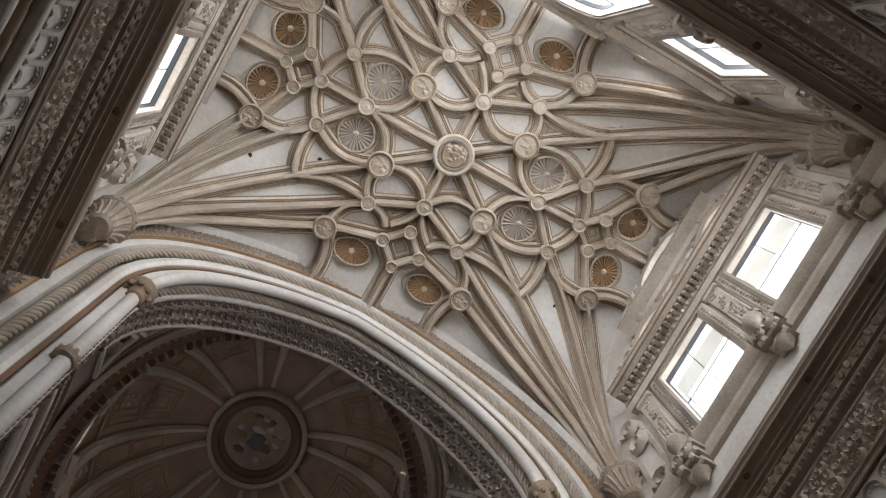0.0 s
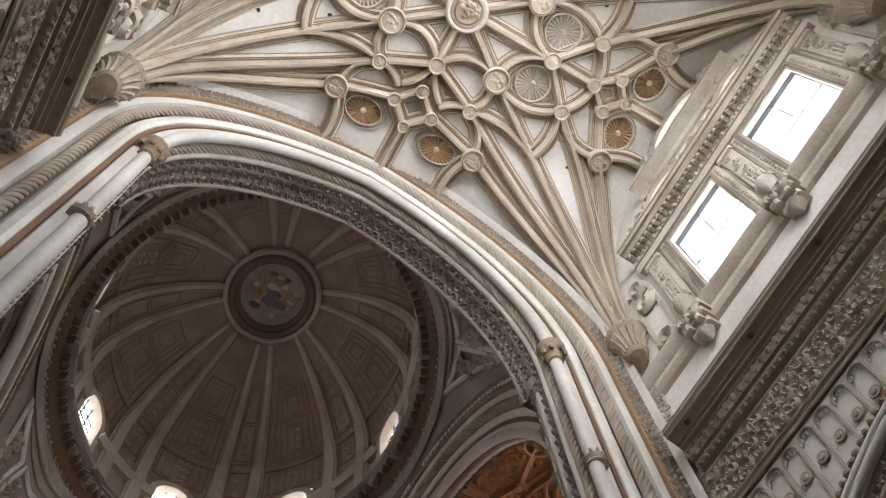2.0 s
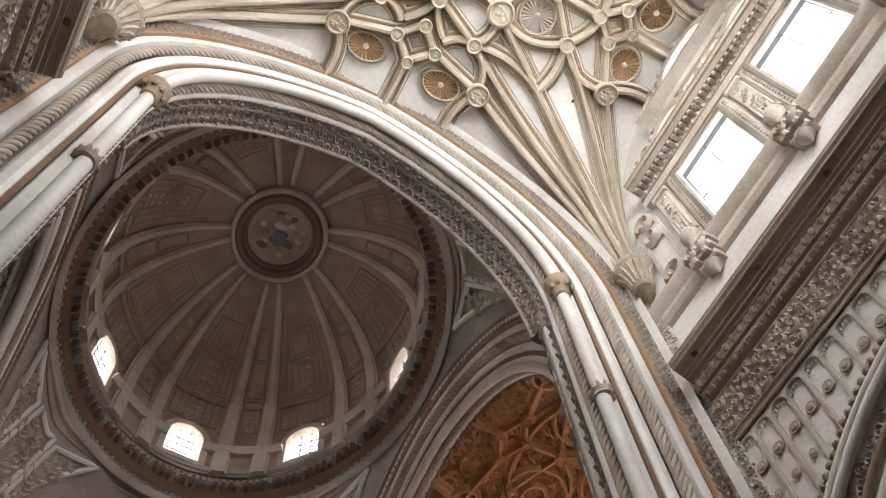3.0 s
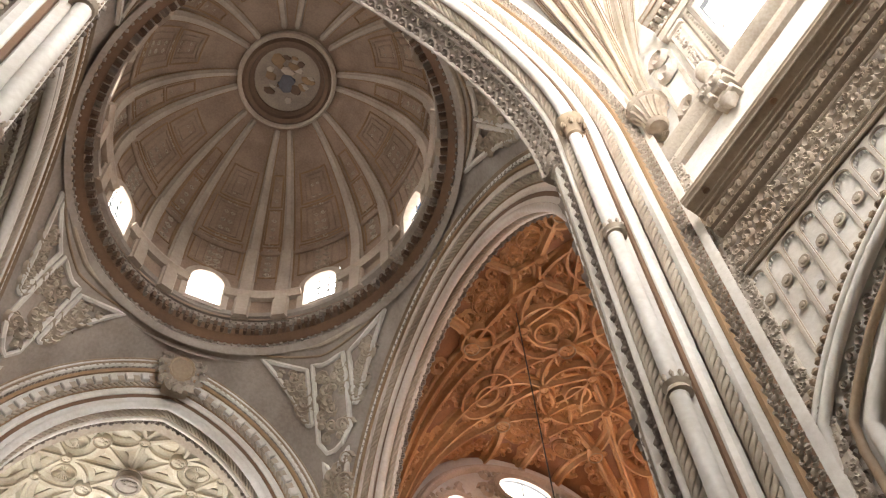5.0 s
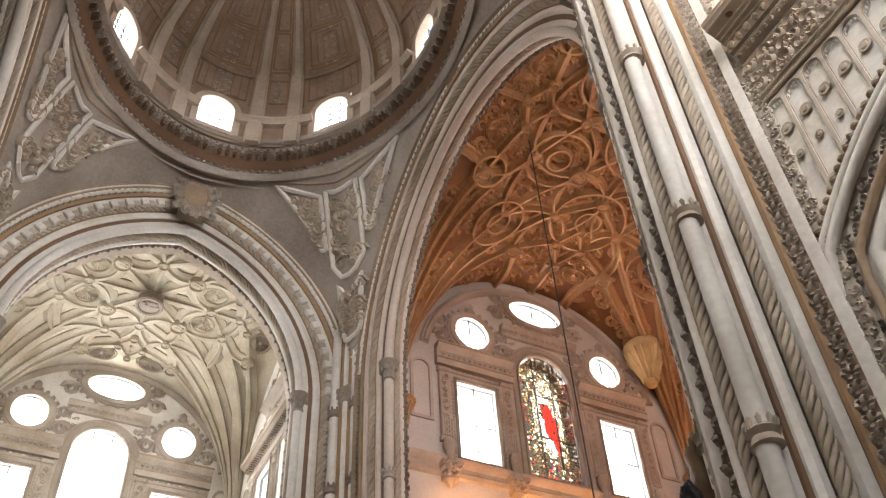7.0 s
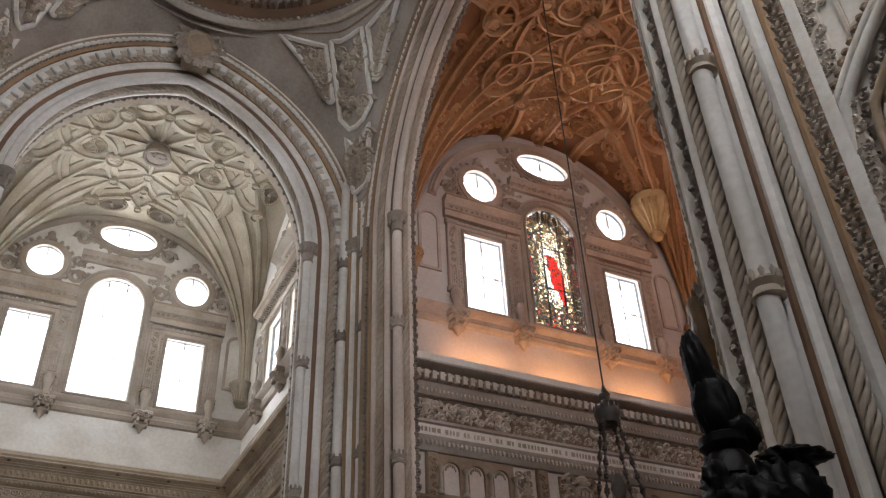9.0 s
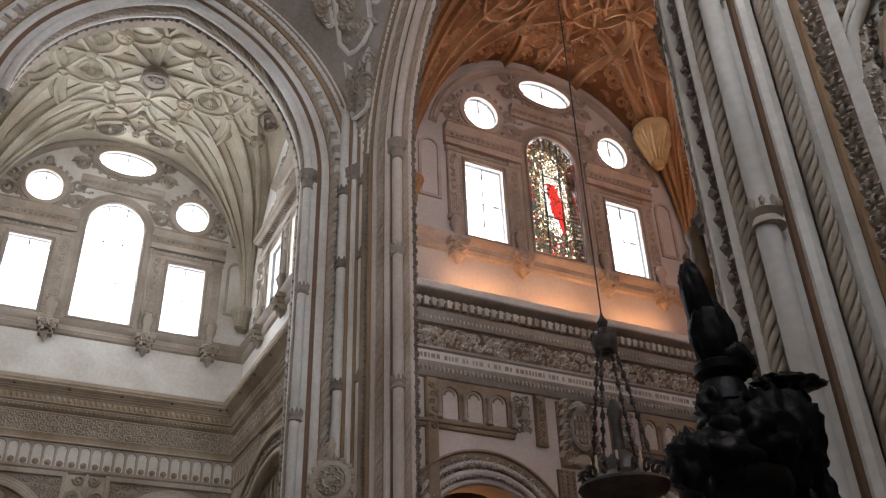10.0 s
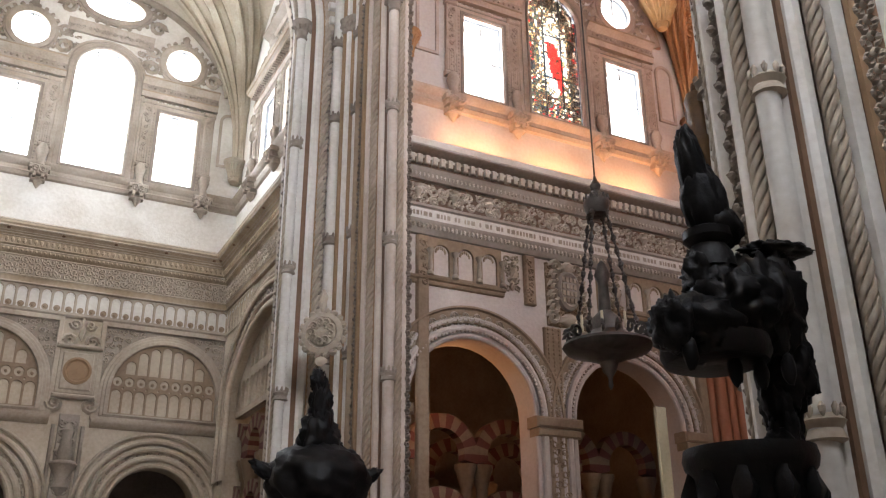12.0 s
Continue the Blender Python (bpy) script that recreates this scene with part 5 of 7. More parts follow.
def pier(name, sx, sy):
    """A crossing pier: a chamfered body with engaged shafts. Its plan is mirrored for the four corners."""
    ob = thing(name, pose(CX, CY, 0), "tall pale clustered pier with rope shafts and ringed columns", "pier", "crossing piers", "structure")
    a, b = (Vector((5.55, 8.4)), Vector((6.35, 6.75))) if sy > 0 else (Vector((4.78, 7.8)), Vector((6.4, 6.35)))
    back = 9.7 if sy > 0 else 8.1
    plan = [(4.8, back), (4.8, a.y + 0.05), (a.x, a.y), (b.x, b.y), (b.x + 0.3, b.y - 0.6 if sy > 0 else b.y), (7.3, b.y - 0.45 if sy > 0 else b.y), (7.6, back)]
    pts = [(sx * x, sy * y) for x, y in plan]
    if sx * sy < 0:
        pts.reverse()
    n = len(pts)
    g = Geo()
    g.add([(x, y, z) for z in (0, 26.0) for x, y in pts], [(i, (i + 1) % n, n + (i + 1) % n, n + i) for i in range(n)] + [tuple(range(n))[::-1], tuple(range(n, 2 * n))])
    # darker body stone carries the shade of the gaps between the shafts
    part("pier_body", g, TRIM, ob)
    nrm = Vector((-(b.y - a.y), b.x - a.x)).normalized() * -1
    if nrm.dot(Vector((-1, -1))) < 0:
        nrm = -nrm
    # shafts across the chamfer: share of the way, radius, kind
    wide = ((0.02, 0.1, "fillet"), (0.10, 0.17, "rope"), (0.19, 0.08, "fillet"), (0.27, 0.14, "leaf"), (0.38, 0.19, "shaft"), (0.46, 0.08, "fillet"),
            (0.54, 0.08, "fillet"), (0.62, 0.19, "shaft"), (0.72, 0.13, "leaf"), (0.79, 0.08, "fillet"), (0.87, 0.17, "rope"), (0.96, 0.12, "fillet"))
    slim = ((-0.04, 0.08, "fillet"), (0.06, 0.11, "leaf"), (0.24, 0.16, "shaft"), (0.38, 0.07, "fillet"), (0.48, 0.09, "fillet"), (0.58, 0.07, "fillet"), (0.73, 0.16, "shaft"), (0.91, 0.11, "leaf"), (1.0, 0.08, "fillet"))
    for t, r, kind in (slim if sy > 0 else wide):
        c = a.lerp(b, t) - nrm * -0.06
        x, y = sx * c.x, sy * c.y
        tall = 22.4 if kind == "shaft" else 18.9
        top = tall if sy < 0 or kind == "shaft" else 21.6
        up = [(Vector((x, y, 0.1 * i)), Vector((1, 0, 0)), Vector((0, 1, 0))) for i in range(int(top / 0.1))]
        if kind == "rope":
            part("rope_shaft", Geo().sweep(up, lobed(r * 0.9), twist=2 * math.pi * 0.1 / 0.95), CREAM, ob)
        elif kind == "shaft":
            part("round_shaft", Geo().sweep([up[0], up[-1]], ring_section(r, 14)), WHITE, ob)
            for z in (4.2, 8.0, 11.5, 15.5, 18.2):
                rg = Geo().lathe([(r, -0.14), (r + 0.07, -0.1), (r + 0.03, 0), (r + 0.08, 0.08), (r, 0.16)], 12, (x, y, z))
                for i in range(8):
                    rg.blob((x + (r + 0.05) * math.cos(i * 0.785), y + (r + 0.05) * math.sin(i * 0.785), z + 0.14), 0.06, i, (0.8, 0.8, 1.5))
                part("shaft_ring", rg, DARKSTONE, ob)
        elif kind == "fillet":
            part("fillet_shaft", Geo().sweep([up[0], up[-1]], ring_section(r, 6)), OCHRE if r < 0.075 else WHITE, ob)
        else:
            lg = Geo()
            out = Vector((sx * nrm.x, sy * nrm.y, 0))
            side = Vector((-out.y, out.x, 0))
            for i in range(82):
                at = Vector((x, y, 0.3 + i * 0.225)) + out * 0.05
                lg.scroll(at, side * (1 if i % 2 else -1), Vector((0, 0, 1)), out, 0.12, 1.1, 0.35, 1)
                lg.blob(at + side * (0.06 if i % 2 else -0.06) + out * 0.05, 0.08, i)
            tagged(part("leaf_strip", lg, DARKSTONE, ob, "carved leaf strip"), kind="stuff")
        cap = Geo().lathe([(r, -0.4), (r + 0.04, -0.36), (r + 0.015, -0.28), (r + 0.08, 0), (r + 0.11, 0.06), (r + 0.11, 0.12), (0, 0.14)], 12, (x, y, tall))
        for i in range(7):
            cap.blob((x + (r + 0.06) * math.cos(i * 0.9), y + (r + 0.06) * math.sin(i * 0.9), tall - 0.12), 0.06, i, (0.8, 0.8, 1.5))
        part("capital", cap, TRIM, ob)
    return ob


for sx in (1, -1):
    for sy in (1, -1):
        pier("pier", sx, sy)

# ---- pendentives, ring and dome ----
RX, RY, RING_Z = 5.75, 7.0, 26.7
RING_Y = -0.3                # the dome's centre lies this far from the crossing's


def pendentive(sx, sy):
    ob = thing("pendentive", pose(CX, CY, 0), "stucco pendentive with carved panel and mouldings", "pendentive", "pendentives", "structure")
    far_c, side_c = FAR_Y - CY - 0.35, SIDE - 0.35
    e = [p for p in pointed(HALF_E, SPRING_E, RISE_E, 1.6, None, 16) if p[0] >= -1e-6][::-1]
    nn = [p for p in pointed(HALF_N, SPRING, RISE, 1.6, None, 16) if p[0] >= -1e-6][::-1]
    low = [Vector((side_c, u + sy * OFF_E, z)) for u, z, _, _ in e] + [Vector((u, far_c, z)) for u, z, _, _ in nn[::-1]]
    n, m = len(low), 10
    v = []
    for i, p in enumerate(low):
        t = i / (n - 1) * math.pi / 2
        q = Vector((RX * math.cos(t), RY * math.sin(t) + sy * RING_Y, RING_Z))
        for k in range(m + 1):
            s = k / m
            w = p.lerp(q, s)
            d = (q - p).length
            back = Vector((w.x, w.y, 0)).normalized() * (0.16 * d * s * (1 - s) * 2)
            w = w + Vector((back.x, back.y, 0.35 * d * s * (1 - s) * -0.3))
            v.append((sx * w.x, sy * w.y, w.z))
    f = [(i * (m + 1) + k, i * (m + 1) + k + 1, (i + 1) * (m + 1) + k + 1, (i + 1) * (m + 1) + k) for i in range(n - 1) for k in range(m)]
    part("pendentive_face", Geo().add(v, f), GREY, ob)

    def on(t, s):
        x = t * (n - 1)
        i = min(n - 2, int(x))
        k = min(m - 1, int(s * m))
        a, b = x - i, s * m - k
        g = lambda ii, kk: Vector(v[ii * (m + 1) + kk])
        return g(i, k).lerp(g(i + 1, k), a).lerp(g(i, k + 1).lerp(g(i + 1, k + 1), a), b)

    inward = Vector((-sx, -sy, -0.6)).normalized()
    for line, r, mat in ([(0.02 + 0.96 * i / 40, 0.07) for i in range(41)], 0.11, WHITE), ([(0.03 + 0.94 * i / 40, 0.16) for i in range(41)], 0.07, TAN), ([(0.02 + 0.96 * i / 40, 0.95) for i in range(41)], 0.1, CREAM), ([(0.04 + 0.92 * i / 40, 0.21) for i in range(41)], 0.05, WHITE), ([(0.05 + 0.9 * i / 40, 0.25) for i in range(41)], 0.03, TAN), ([(0.04 + 0.92 * i / 40, 0.915) for i in range(41)], 0.045, TAN):
        pts = [on(*p) for p in line]
        rows = []
        for i, p in enumerate(pts):
            t = (pts[min(40, i + 1)] - pts[max(0, i - 1)]).normalized()
            rows.append((p + inward * 0.03, t.cross(inward).normalized(), inward))
        part("edge_moulding", Geo().sweep(rows, ring_section(r, 8)), mat, ob)
    g = Geo()
    for i in range(90):
        p = on(0.03 + 0.94 * i / 89, 0.115)
        g.blob(p + inward * 0.05, 0.085, i % 13)
    tagged(part("bead_row", g, CREAM, ob), kind="stuff")
    for loop in (((0.43, 0.56), (0.57, 0.56), (0.56, 0.88), (0.44, 0.88)), ((0.385, 0.6), (0.405, 0.62), (0.415, 0.86), (0.25, 0.88)), ((0.615, 0.6), (0.75, 0.88), (0.585, 0.86), (0.595, 0.62)),
                 ((0.47, 0.3), (0.53, 0.3), (0.55, 0.5), (0.45, 0.5))):
        pts = []
        for a, b in zip(loop, loop[1:] + loop[:1]):
            for i in range(6):
                pts.append(on(a[0] + (b[0] - a[0]) * i / 6, a[1] + (b[1] - a[1]) * i / 6))
        rows = []
        for i, p in enumerate(pts):
            t = (pts[(i + 1) % len(pts)] - pts[i - 1]).normalized()
            rows.append((p + inward * 0.04, t.cross(inward).normalized(), inward))
        part("panel_moulding", Geo().sweep(rows, [(-0.08, 0), (-0.08, 0.08), (0, 0.13), (0.08, 0.08), (0.08, 0)], closed=True), WHITE, ob)
        g = Geo()
        rnd = random.Random(int(loop[0][0] * 100))
        for i in range(26):
            a, b = rnd.random() * 0.8 + 0.1, rnd.random() * 0.8 + 0.1
            t = (loop[0][0] * (1 - a) + loop[1][0] * a) * (1 - b) + (loop[3][0] * (1 - a) + loop[2][0] * a) * b
            s = (loop[0][1] * (1 - a) + loop[1][1] * a) * (1 - b) + (loop[3][1] * (1 - a) + loop[2][1] * a) * b
            p = on(t, s) + inward * 0.05
            side = Vector((0, 0, 1)).cross(inward).normalized()
            g.scroll(p, side, inward.cross(side), inward, rnd.uniform(0.14, 0.3), 1.2, 0.35, rnd.choice((1, -1)))
            g.blob(p, rnd.uniform(0.08, 0.16), i)
        tagged(part("carved_relief", g, CREAM, ob, "carved relief"), kind="stuff")
    return ob


for sx in (1, -1):
    for sy in (1, -1):
        pendentive(sx, sy)

ring = thing("dome_ring", pose(CX, CY + RING_Y, 0), "oval ring cornice of the dome with dark modillions", "cornice", kind="structure")
prof = [(1.03, -0.45), (1.0, -0.3), (1.01, -0.15), (0.985, -0.05), (0.96, 0.0), (0.96, 0.35), (0.935, 0.4), (0.935, 0.6), (0.905, 0.68), (0.9, 0.85), (0.97, 0.9), (1.08, 0.9), (1.08, -0.45)]
part("ring_moulding", Geo().lathe(prof, 96, (0, 0, RING_Z), RX, RY), GREY, ring)
g, g2 = Geo(), Geo()
for i in range(128):
    a = 2 * math.pi * i / 128
    c, s = math.cos(a), math.sin(a)
    at = Vector((RX * 0.935 * c, RY * 0.935 * s, RING_Z + 0.2))
    mm = Matrix.Translation(at) @ Matrix.Rotation(a, 4, "Z")
    q = Geo().box(-0.12, 0.15, -0.065, 0.065, -0.12, 0.12).box(-0.08, 0.12, -0.045, 0.045, -0.19, -0.12).move(mm)
    (g if i % 4 else g2).add(q.v, q.f)
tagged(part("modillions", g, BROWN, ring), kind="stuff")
g3 = Geo()
for i in range(150):
    a = 2 * math.pi * i / 150
    for k, dz, rr in ((0.995, -0.22, 0.075), (0.93, 0.5, 0.065)):
        g3.blob((RX * k * math.cos(a), RY * k * math.sin(a), RING_Z + dz), rr * (1.0 if i % 2 else 0.8), i % 23)
tagged(part("ring_leaves", g3, GREY, ring), kind="stuff")
tagged(part("dark_modillions", g2, DARKSTONE, ring), kind="stuff")
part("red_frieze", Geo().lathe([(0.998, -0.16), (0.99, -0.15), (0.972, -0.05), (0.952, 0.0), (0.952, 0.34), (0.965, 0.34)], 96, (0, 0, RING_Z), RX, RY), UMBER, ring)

DX, DY, DZ = 5.4, 6.4, 27.25
DH = 8.3


def dome_r(z):
    """Share of the base radius at a height over the dome's foot."""
    t = max(0.0, (z - 2.6) / (DH - 2.6))
    return math.sqrt(max(0, 1 - t * t))


dome = thing("dome", pose(CX, CY + RING_Y, DZ) @ Matrix.Diagonal((1, 1, 0.89, 1)), "dim oval dome with paired ribs and round central painting", "dome", kind="structure")
win_angles = [math.pi / 2 + 0.03 + math.pi / 4 * i for i in range(8)]
BLUEGREY = stone("faded_blue", (0.13, 0.13, 0.15), (0.08, 0.07, 0.07), 2)
PAINTED = stone("faded_fresco", (0.34, 0.27, 0.20), (0.16, 0.12, 0.10), 2)
levels = [0, 0.35, 0.7, 1.0, 1.4, 1.8, 2.2, 2.5, 3, 3.6, 4.2, 4.8, 5.4, 6.0, 6.5, 7.0, 7.35, 7.6, 7.8, 8.0]
SEG = 128
v = []
for j, z in enumerate(levels):
    for i in range(SEG):
        a = 2 * math.pi * i / SEG
        v.append((DX * dome_r(z) * math.cos(a), DY * dome_r(z) * math.sin(a), z))
f = []
for j in range(len(levels) - 1):
    for i in range(SEG):
        a = 2 * math.pi * (i + 0.5) / SEG
        near = min(abs((a - w + math.pi) % (2 * math.pi) - math.pi) for w in win_angles)
        if near < 2 * math.pi * 2.51 / SEG and 0.35 <= levels[j] < 2.5:
            continue
        f.append((j * SEG + i, j * SEG + (i + 1) % SEG, (j + 1) * SEG + (i + 1) % SEG, (j + 1) * SEG + i))
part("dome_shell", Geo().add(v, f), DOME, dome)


def dome_path(a, z0, z1, n=14):
    rows = []
    for i in range(n + 1):
        z = z0 + (z1 - z0) * (1 - (1 - i / n) ** 1.6)
        r = dome_r(z) - 0.012
        p = Vector((DX * r * math.cos(a), DY * r * math.sin(a), z))
        side = Vector((-DX * math.sin(a), DY * math.cos(a), 0)).normalized()
        up = z / 8.0
        n_in = Vector((-math.cos(a), -math.sin(a), -0.15 - 0.9 * up)).normalized()
        rows.append((p, side * (1 - 0.6 * up * up), n_in))
    return rows


for w in win_angles:
    for d in (-0.265, 0.265):
        part("dome_rib", Geo().sweep(dome_path(w + d, 0.0, 4.3), [(-0.3, 0), (-0.3, 0.07), (-0.25, 0.1), (-0.22, 0.2), (0.22, 0.2), (0.25, 0.1), (0.3, 0.07), (0.3, 0)]), DOMERIB, dome)
        part("dome_rib", Geo().sweep(dome_path(w + d, 4.3, 7.9), [(-0.27, 0), (-0.27, 0.07), (-0.19, 0.1), (-0.13, 0.17), (0.13, 0.17), (0.19, 0.1), (0.27, 0.07), (0.27, 0)]), DOMERIB, dome)
        for side in (-1, 1):
            part("rib_edge", Geo().sweep([(p + a * side * 0.34, a, b) for p, a, b in dome_path(w + d, 2.5, 7.8)], [(-0.04, 0), (-0.04, 0.035), (0.04, 0.035), (0.04, 0)]), OCHRE, dome)
    band = []
    for k in range(9):
        a = w - 0.265 + math.pi / 4 * k / 8
        p = Vector((DX * dome_r(4.3) * math.cos(a), DY * dome_r(4.3) * math.sin(a), 4.3))
        band.append((p, Vector((0, 0, 1)), Vector((-p.x, -p.y, -1.7)).normalized()))
    part("dome_band", Geo().sweep(band, [(-0.16, -0.02), (-0.16, 0.05), (-0.1, 0.09), (0.1, 0.09), (0.16, 0.05), (0.16, -0.02)]), DOME, dome)
    # window head, jambs and light
    c, s = math.cos(w), math.sin(w)
    mm = Matrix.Translation((DX * c, DY * s, 0)) @ Matrix.Rotation(math.atan2(s * DX, c * DY) + math.pi / 2, 4, "Z")
    lp = lambda t: round_top(0, 0.66 + t, 0.5 - t, 1.8)
    part("window_surround", slab([lp(0.22), lp(0)], 0.4, 0.02), DOMERIB, dome, m=mm @ pose(0, 0.16, 0))
    g = Geo()
    for x in (-0.2, 0.2):
        g.box(x - 0.02, x + 0.02, -0.2, -0.16, 0.7, 2.4)
    for z in (1.1, 1.5, 1.9):
        g.box(-0.6, 0.6, -0.2, -0.16, z - 0.015, z + 0.015)
    part("glazing_bar", g, IRON, dome, m=mm)
    area_lamp("sky_light", pose(CX, CY + RING_Y, DZ) @ mm @ pose(0, -0.5, 1.55, 90, 0, 0), 1.7, 2.4, WINDOW_POWER * 1.25)
    # stucco frames and small scrolls in the bays between the ribs
    g = Geo()
    for mid in (-0.03, 0.03, math.pi / 8):
        for i in range(12):
            z = 3.1 + 0.33 * i
            a = w + mid
            p = Vector((DX * dome_r(z) * math.cos(a), DY * dome_r(z) * math.sin(a), z))
            nn = Vector((-p.x, -p.y, -max(0.0, p.z - 2.6))).normalized()
            sd = nn.cross(Vector((0, 0, 1))).normalized()
            q = 0.14 * (1 - 0.05 * i)
            g.scroll(p, sd * (1 if i % 2 else -1), nn.cross(sd), nn, q, 1.1, 0.35)
            g.blob(p + sd * q * 0.8, q * 0.5, i)
    tagged(part("stucco_scrolls", g, CREAM, dome, "small stucco scrolls"), kind="stuff")
    for mid, wide in ((0.0, 0.2), (math.pi / 8, 0.07)):
        for z0, z1 in ((2.9, 4.6), (4.75, 6.1), (6.2, 7.1)):
            shrink = 1 - 0.04 * z0
            for inset in ((0.0, 0.3, 0.62) if wide > 0.1 else (0.0,)):
                hw, zz0, zz1 = wide * shrink * (1 - inset), z0 + 0.35 * inset, z1 - 0.35 * inset
                ring_pts = [(-hw + 2 * hw * i / 6, zz0) for i in range(6)] + [(hw, zz0 + (zz1 - zz0) * i / 5) for i in range(5)]
                ring_pts += [(hw - 2 * hw * i / 6, zz1) for i in range(6)] + [(-hw, zz1 - (zz1 - zz0) * i / 5) for i in range(5)]
                pts = [Vector((DX * dome_r(z) * math.cos(w + mid + d), DY * dome_r(z) * math.sin(w + mid + d), z)) for d, z in ring_pts]
                rows = []
                for i, p in enumerate(pts):
                    nn = Vector((-p.x, -p.y, -max(0.0, p.z - 2.6))).normalized()
                    t = (pts[(i + 1) % len(pts)] - pts[i - 1]).normalized()
                    rows.append((p, t.cross(nn).normalized(), nn))
                part("stucco_frame", Geo().sweep(rows, [(-0.035, -0.02), (-0.035, 0.03), (0.0, 0.05), (0.035, 0.03), (0.035, -0.02)], closed=True), OCHRE if inset == 0.0 else DOME, dome)
prof = [(1.85, -0.1), (1.9, -0.3), (1.75, -0.42), (1.6, -0.38), (1.55, -0.2), (1.4, -0.15), (1.36, 0.1)]
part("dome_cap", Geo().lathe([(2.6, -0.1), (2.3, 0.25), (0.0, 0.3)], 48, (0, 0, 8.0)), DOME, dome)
part("lantern_ring", Geo().lathe(prof, 48, (0, 0, 8.0), 0.9, 0.97), BROWN, dome)
part("lantern_roll", Geo().lathe([(1.86, -0.3), (1.95, -0.42), (2.06, -0.36), (2.08, -0.1)], 48, (0, 0, 8.0), 0.9, 0.97), DOMERIB, dome)
part("round_painting", Geo().lathe([(1.8, 0.0), (1.4, 0.0), (0.0, 0.05)], 48, (0, 0, 7.96), 0.88, 0.95), PAINTED, dome, "faded round ceiling painting")
sky = part("backdrop_sky", Geo().lathe([(7.4, 0.0), (7.5, 6.5)], 32, (0, 0, 0), 1, 1.08), SKYGLOW, m=pose(CX, CY + RING_Y, DZ))
tagged(sky, "bright overcast sky outside the dome windows", "sky", kind="structure")
for i, w in enumerate(win_angles):
    # drum cornice between the windows, with panelled pilaster blocks below
    lo, hi = w + 0.13, w + math.pi / 4 - 0.13
    rows = []
    for k in range(13):
        a = lo + (hi - lo) * k / 12
        rows.append((Vector((DX * 0.99 * math.cos(a), DY * 0.99 * math.sin(a), 1.35)), Vector((-math.cos(a), -math.sin(a), 0)), Vector((0, 0, 1))))
    part("drum_cornice", Geo().sweep(rows, [(-0.1, -0.12), (0.14, -0.12), (0.2, 0.0), (0.3, 0.06), (0.3, 0.14), (-0.1, 0.16)]), DOMERIB, dome)
    for d in (0.265, math.pi / 4 - 0.265):
        a = w + d
        blk = Geo().chamfer_box(-0.3, 0.3, -0.2, 0.2, 0.05, 1.2, 0.05)
        part("drum_pilaster", blk, DOMERIB, dome, m=Matrix.Translation((DX * math.cos(a), DY * math.sin(a), 0)) @ Matrix.Rotation(math.atan2(math.sin(a) * DX, math.cos(a) * DY) + math.pi / 2, 4, "Z"))
rnd = random.Random(5)
for paint, k, lo, hi in ((OCHRE, 7, 0.55, 0.95), (BLUEGREY, 5, 0.0, 0.35), (DOMERIB, 8, 0.3, 0.9), (BROWN, 5, 0.3, 0.9)):
    g = Geo()
    for i in range(k):
        a, r = rnd.uniform(0, 6.28), rnd.uniform(lo, hi)
        g.blob((r * math.cos(a), r * math.sin(a), 7.95), rnd.uniform(0.14, 0.32), i, (1, rnd.uniform(0.5, 1.0), 0.16))
    part("painted_shapes", g, paint, dome)

# ---- closing walls beyond the arms ----
part("wall_west", Geo().box(-12.0, -11.6, 3, 26, 0, 28), CREAM, label="pale plain wall")
part("ceiling_west", Geo().box(-12.0, -4.5, 3, 26, 27.0, 27.4), WHITE, label="plain pale vault")
part("wall_west_side", Geo().box(-12.0, -4.6, 23.6, 24.0, 0, 28), CREAM, label="pale plain wall")
part("wall_west_side_near", Geo().box(-12.0, -4.6, 5.0, 5.3, 0, 28), CREAM, label="pale plain wall")
part("wall_east_end", Geo().box(23.7, 24.0, 5, 24, 0, 28), SALMON, label="salmon plaster wall")
for o in ("wall_west", "ceiling_west", "wall_west_side", "wall_west_side_near", "wall_east_end"):
    tagged(bpy.data.objects[o], category="wall", kind="structure")

# ---- far arch: block band and cartouche ----
g1, g2 = Geo(), Geo()
for i, (u, z, nu, nz) in enumerate(resample(pointed(HALF_N, SPRING, RISE, 0.98, None), 0.27)):
    mm = Matrix(((nu, 0, -nz, u), (0, 1, 0, 0.52), (nz, 0, nu, z), (0, 0, 0, 1)))
    q = Geo().chamfer_box(-0.14, 0.14, -0.3, 0.0 if i % 2 else -0.1, -0.125, 0.125, 0.03).move(mm)
    (g1 if i % 2 else g2).add(q.v, q.f)
tagged(part("pale_blocks", g1, WHITE, far_arch), kind="stuff")
tagged(part("brown_blocks", g2, CREAM, far_arch), kind="stuff")
car = thing("cartouche", pose(CX, FAR_Y - 0.75, 25.75, 0, 0, 180), "carved stone cartouche with scrolled rim at the crown of the arch", "cartouche")
part("shield", Geo().lathe([(0.62, 0), (0.62, 0.15), (0.5, 0.22), (0.44, 0.15), (0.3, 0.24), (0.0, 0.3)], 24, (0, 0, 0), 0.85, 1.1).move(pose(0, 0, 0, -90)), TAN, car)
g = Geo()
for i in range(14):
    a = 2 * math.pi * i / 14
    g.scroll((0.62 * math.cos(a), 0.12, 0.85 * math.sin(a)), Vector((math.cos(a), 0, math.sin(a))), Vector((-math.sin(a), 0, math.cos(a))), Vector((0, 1, 0)), 0.24, 1.2, 0.35)
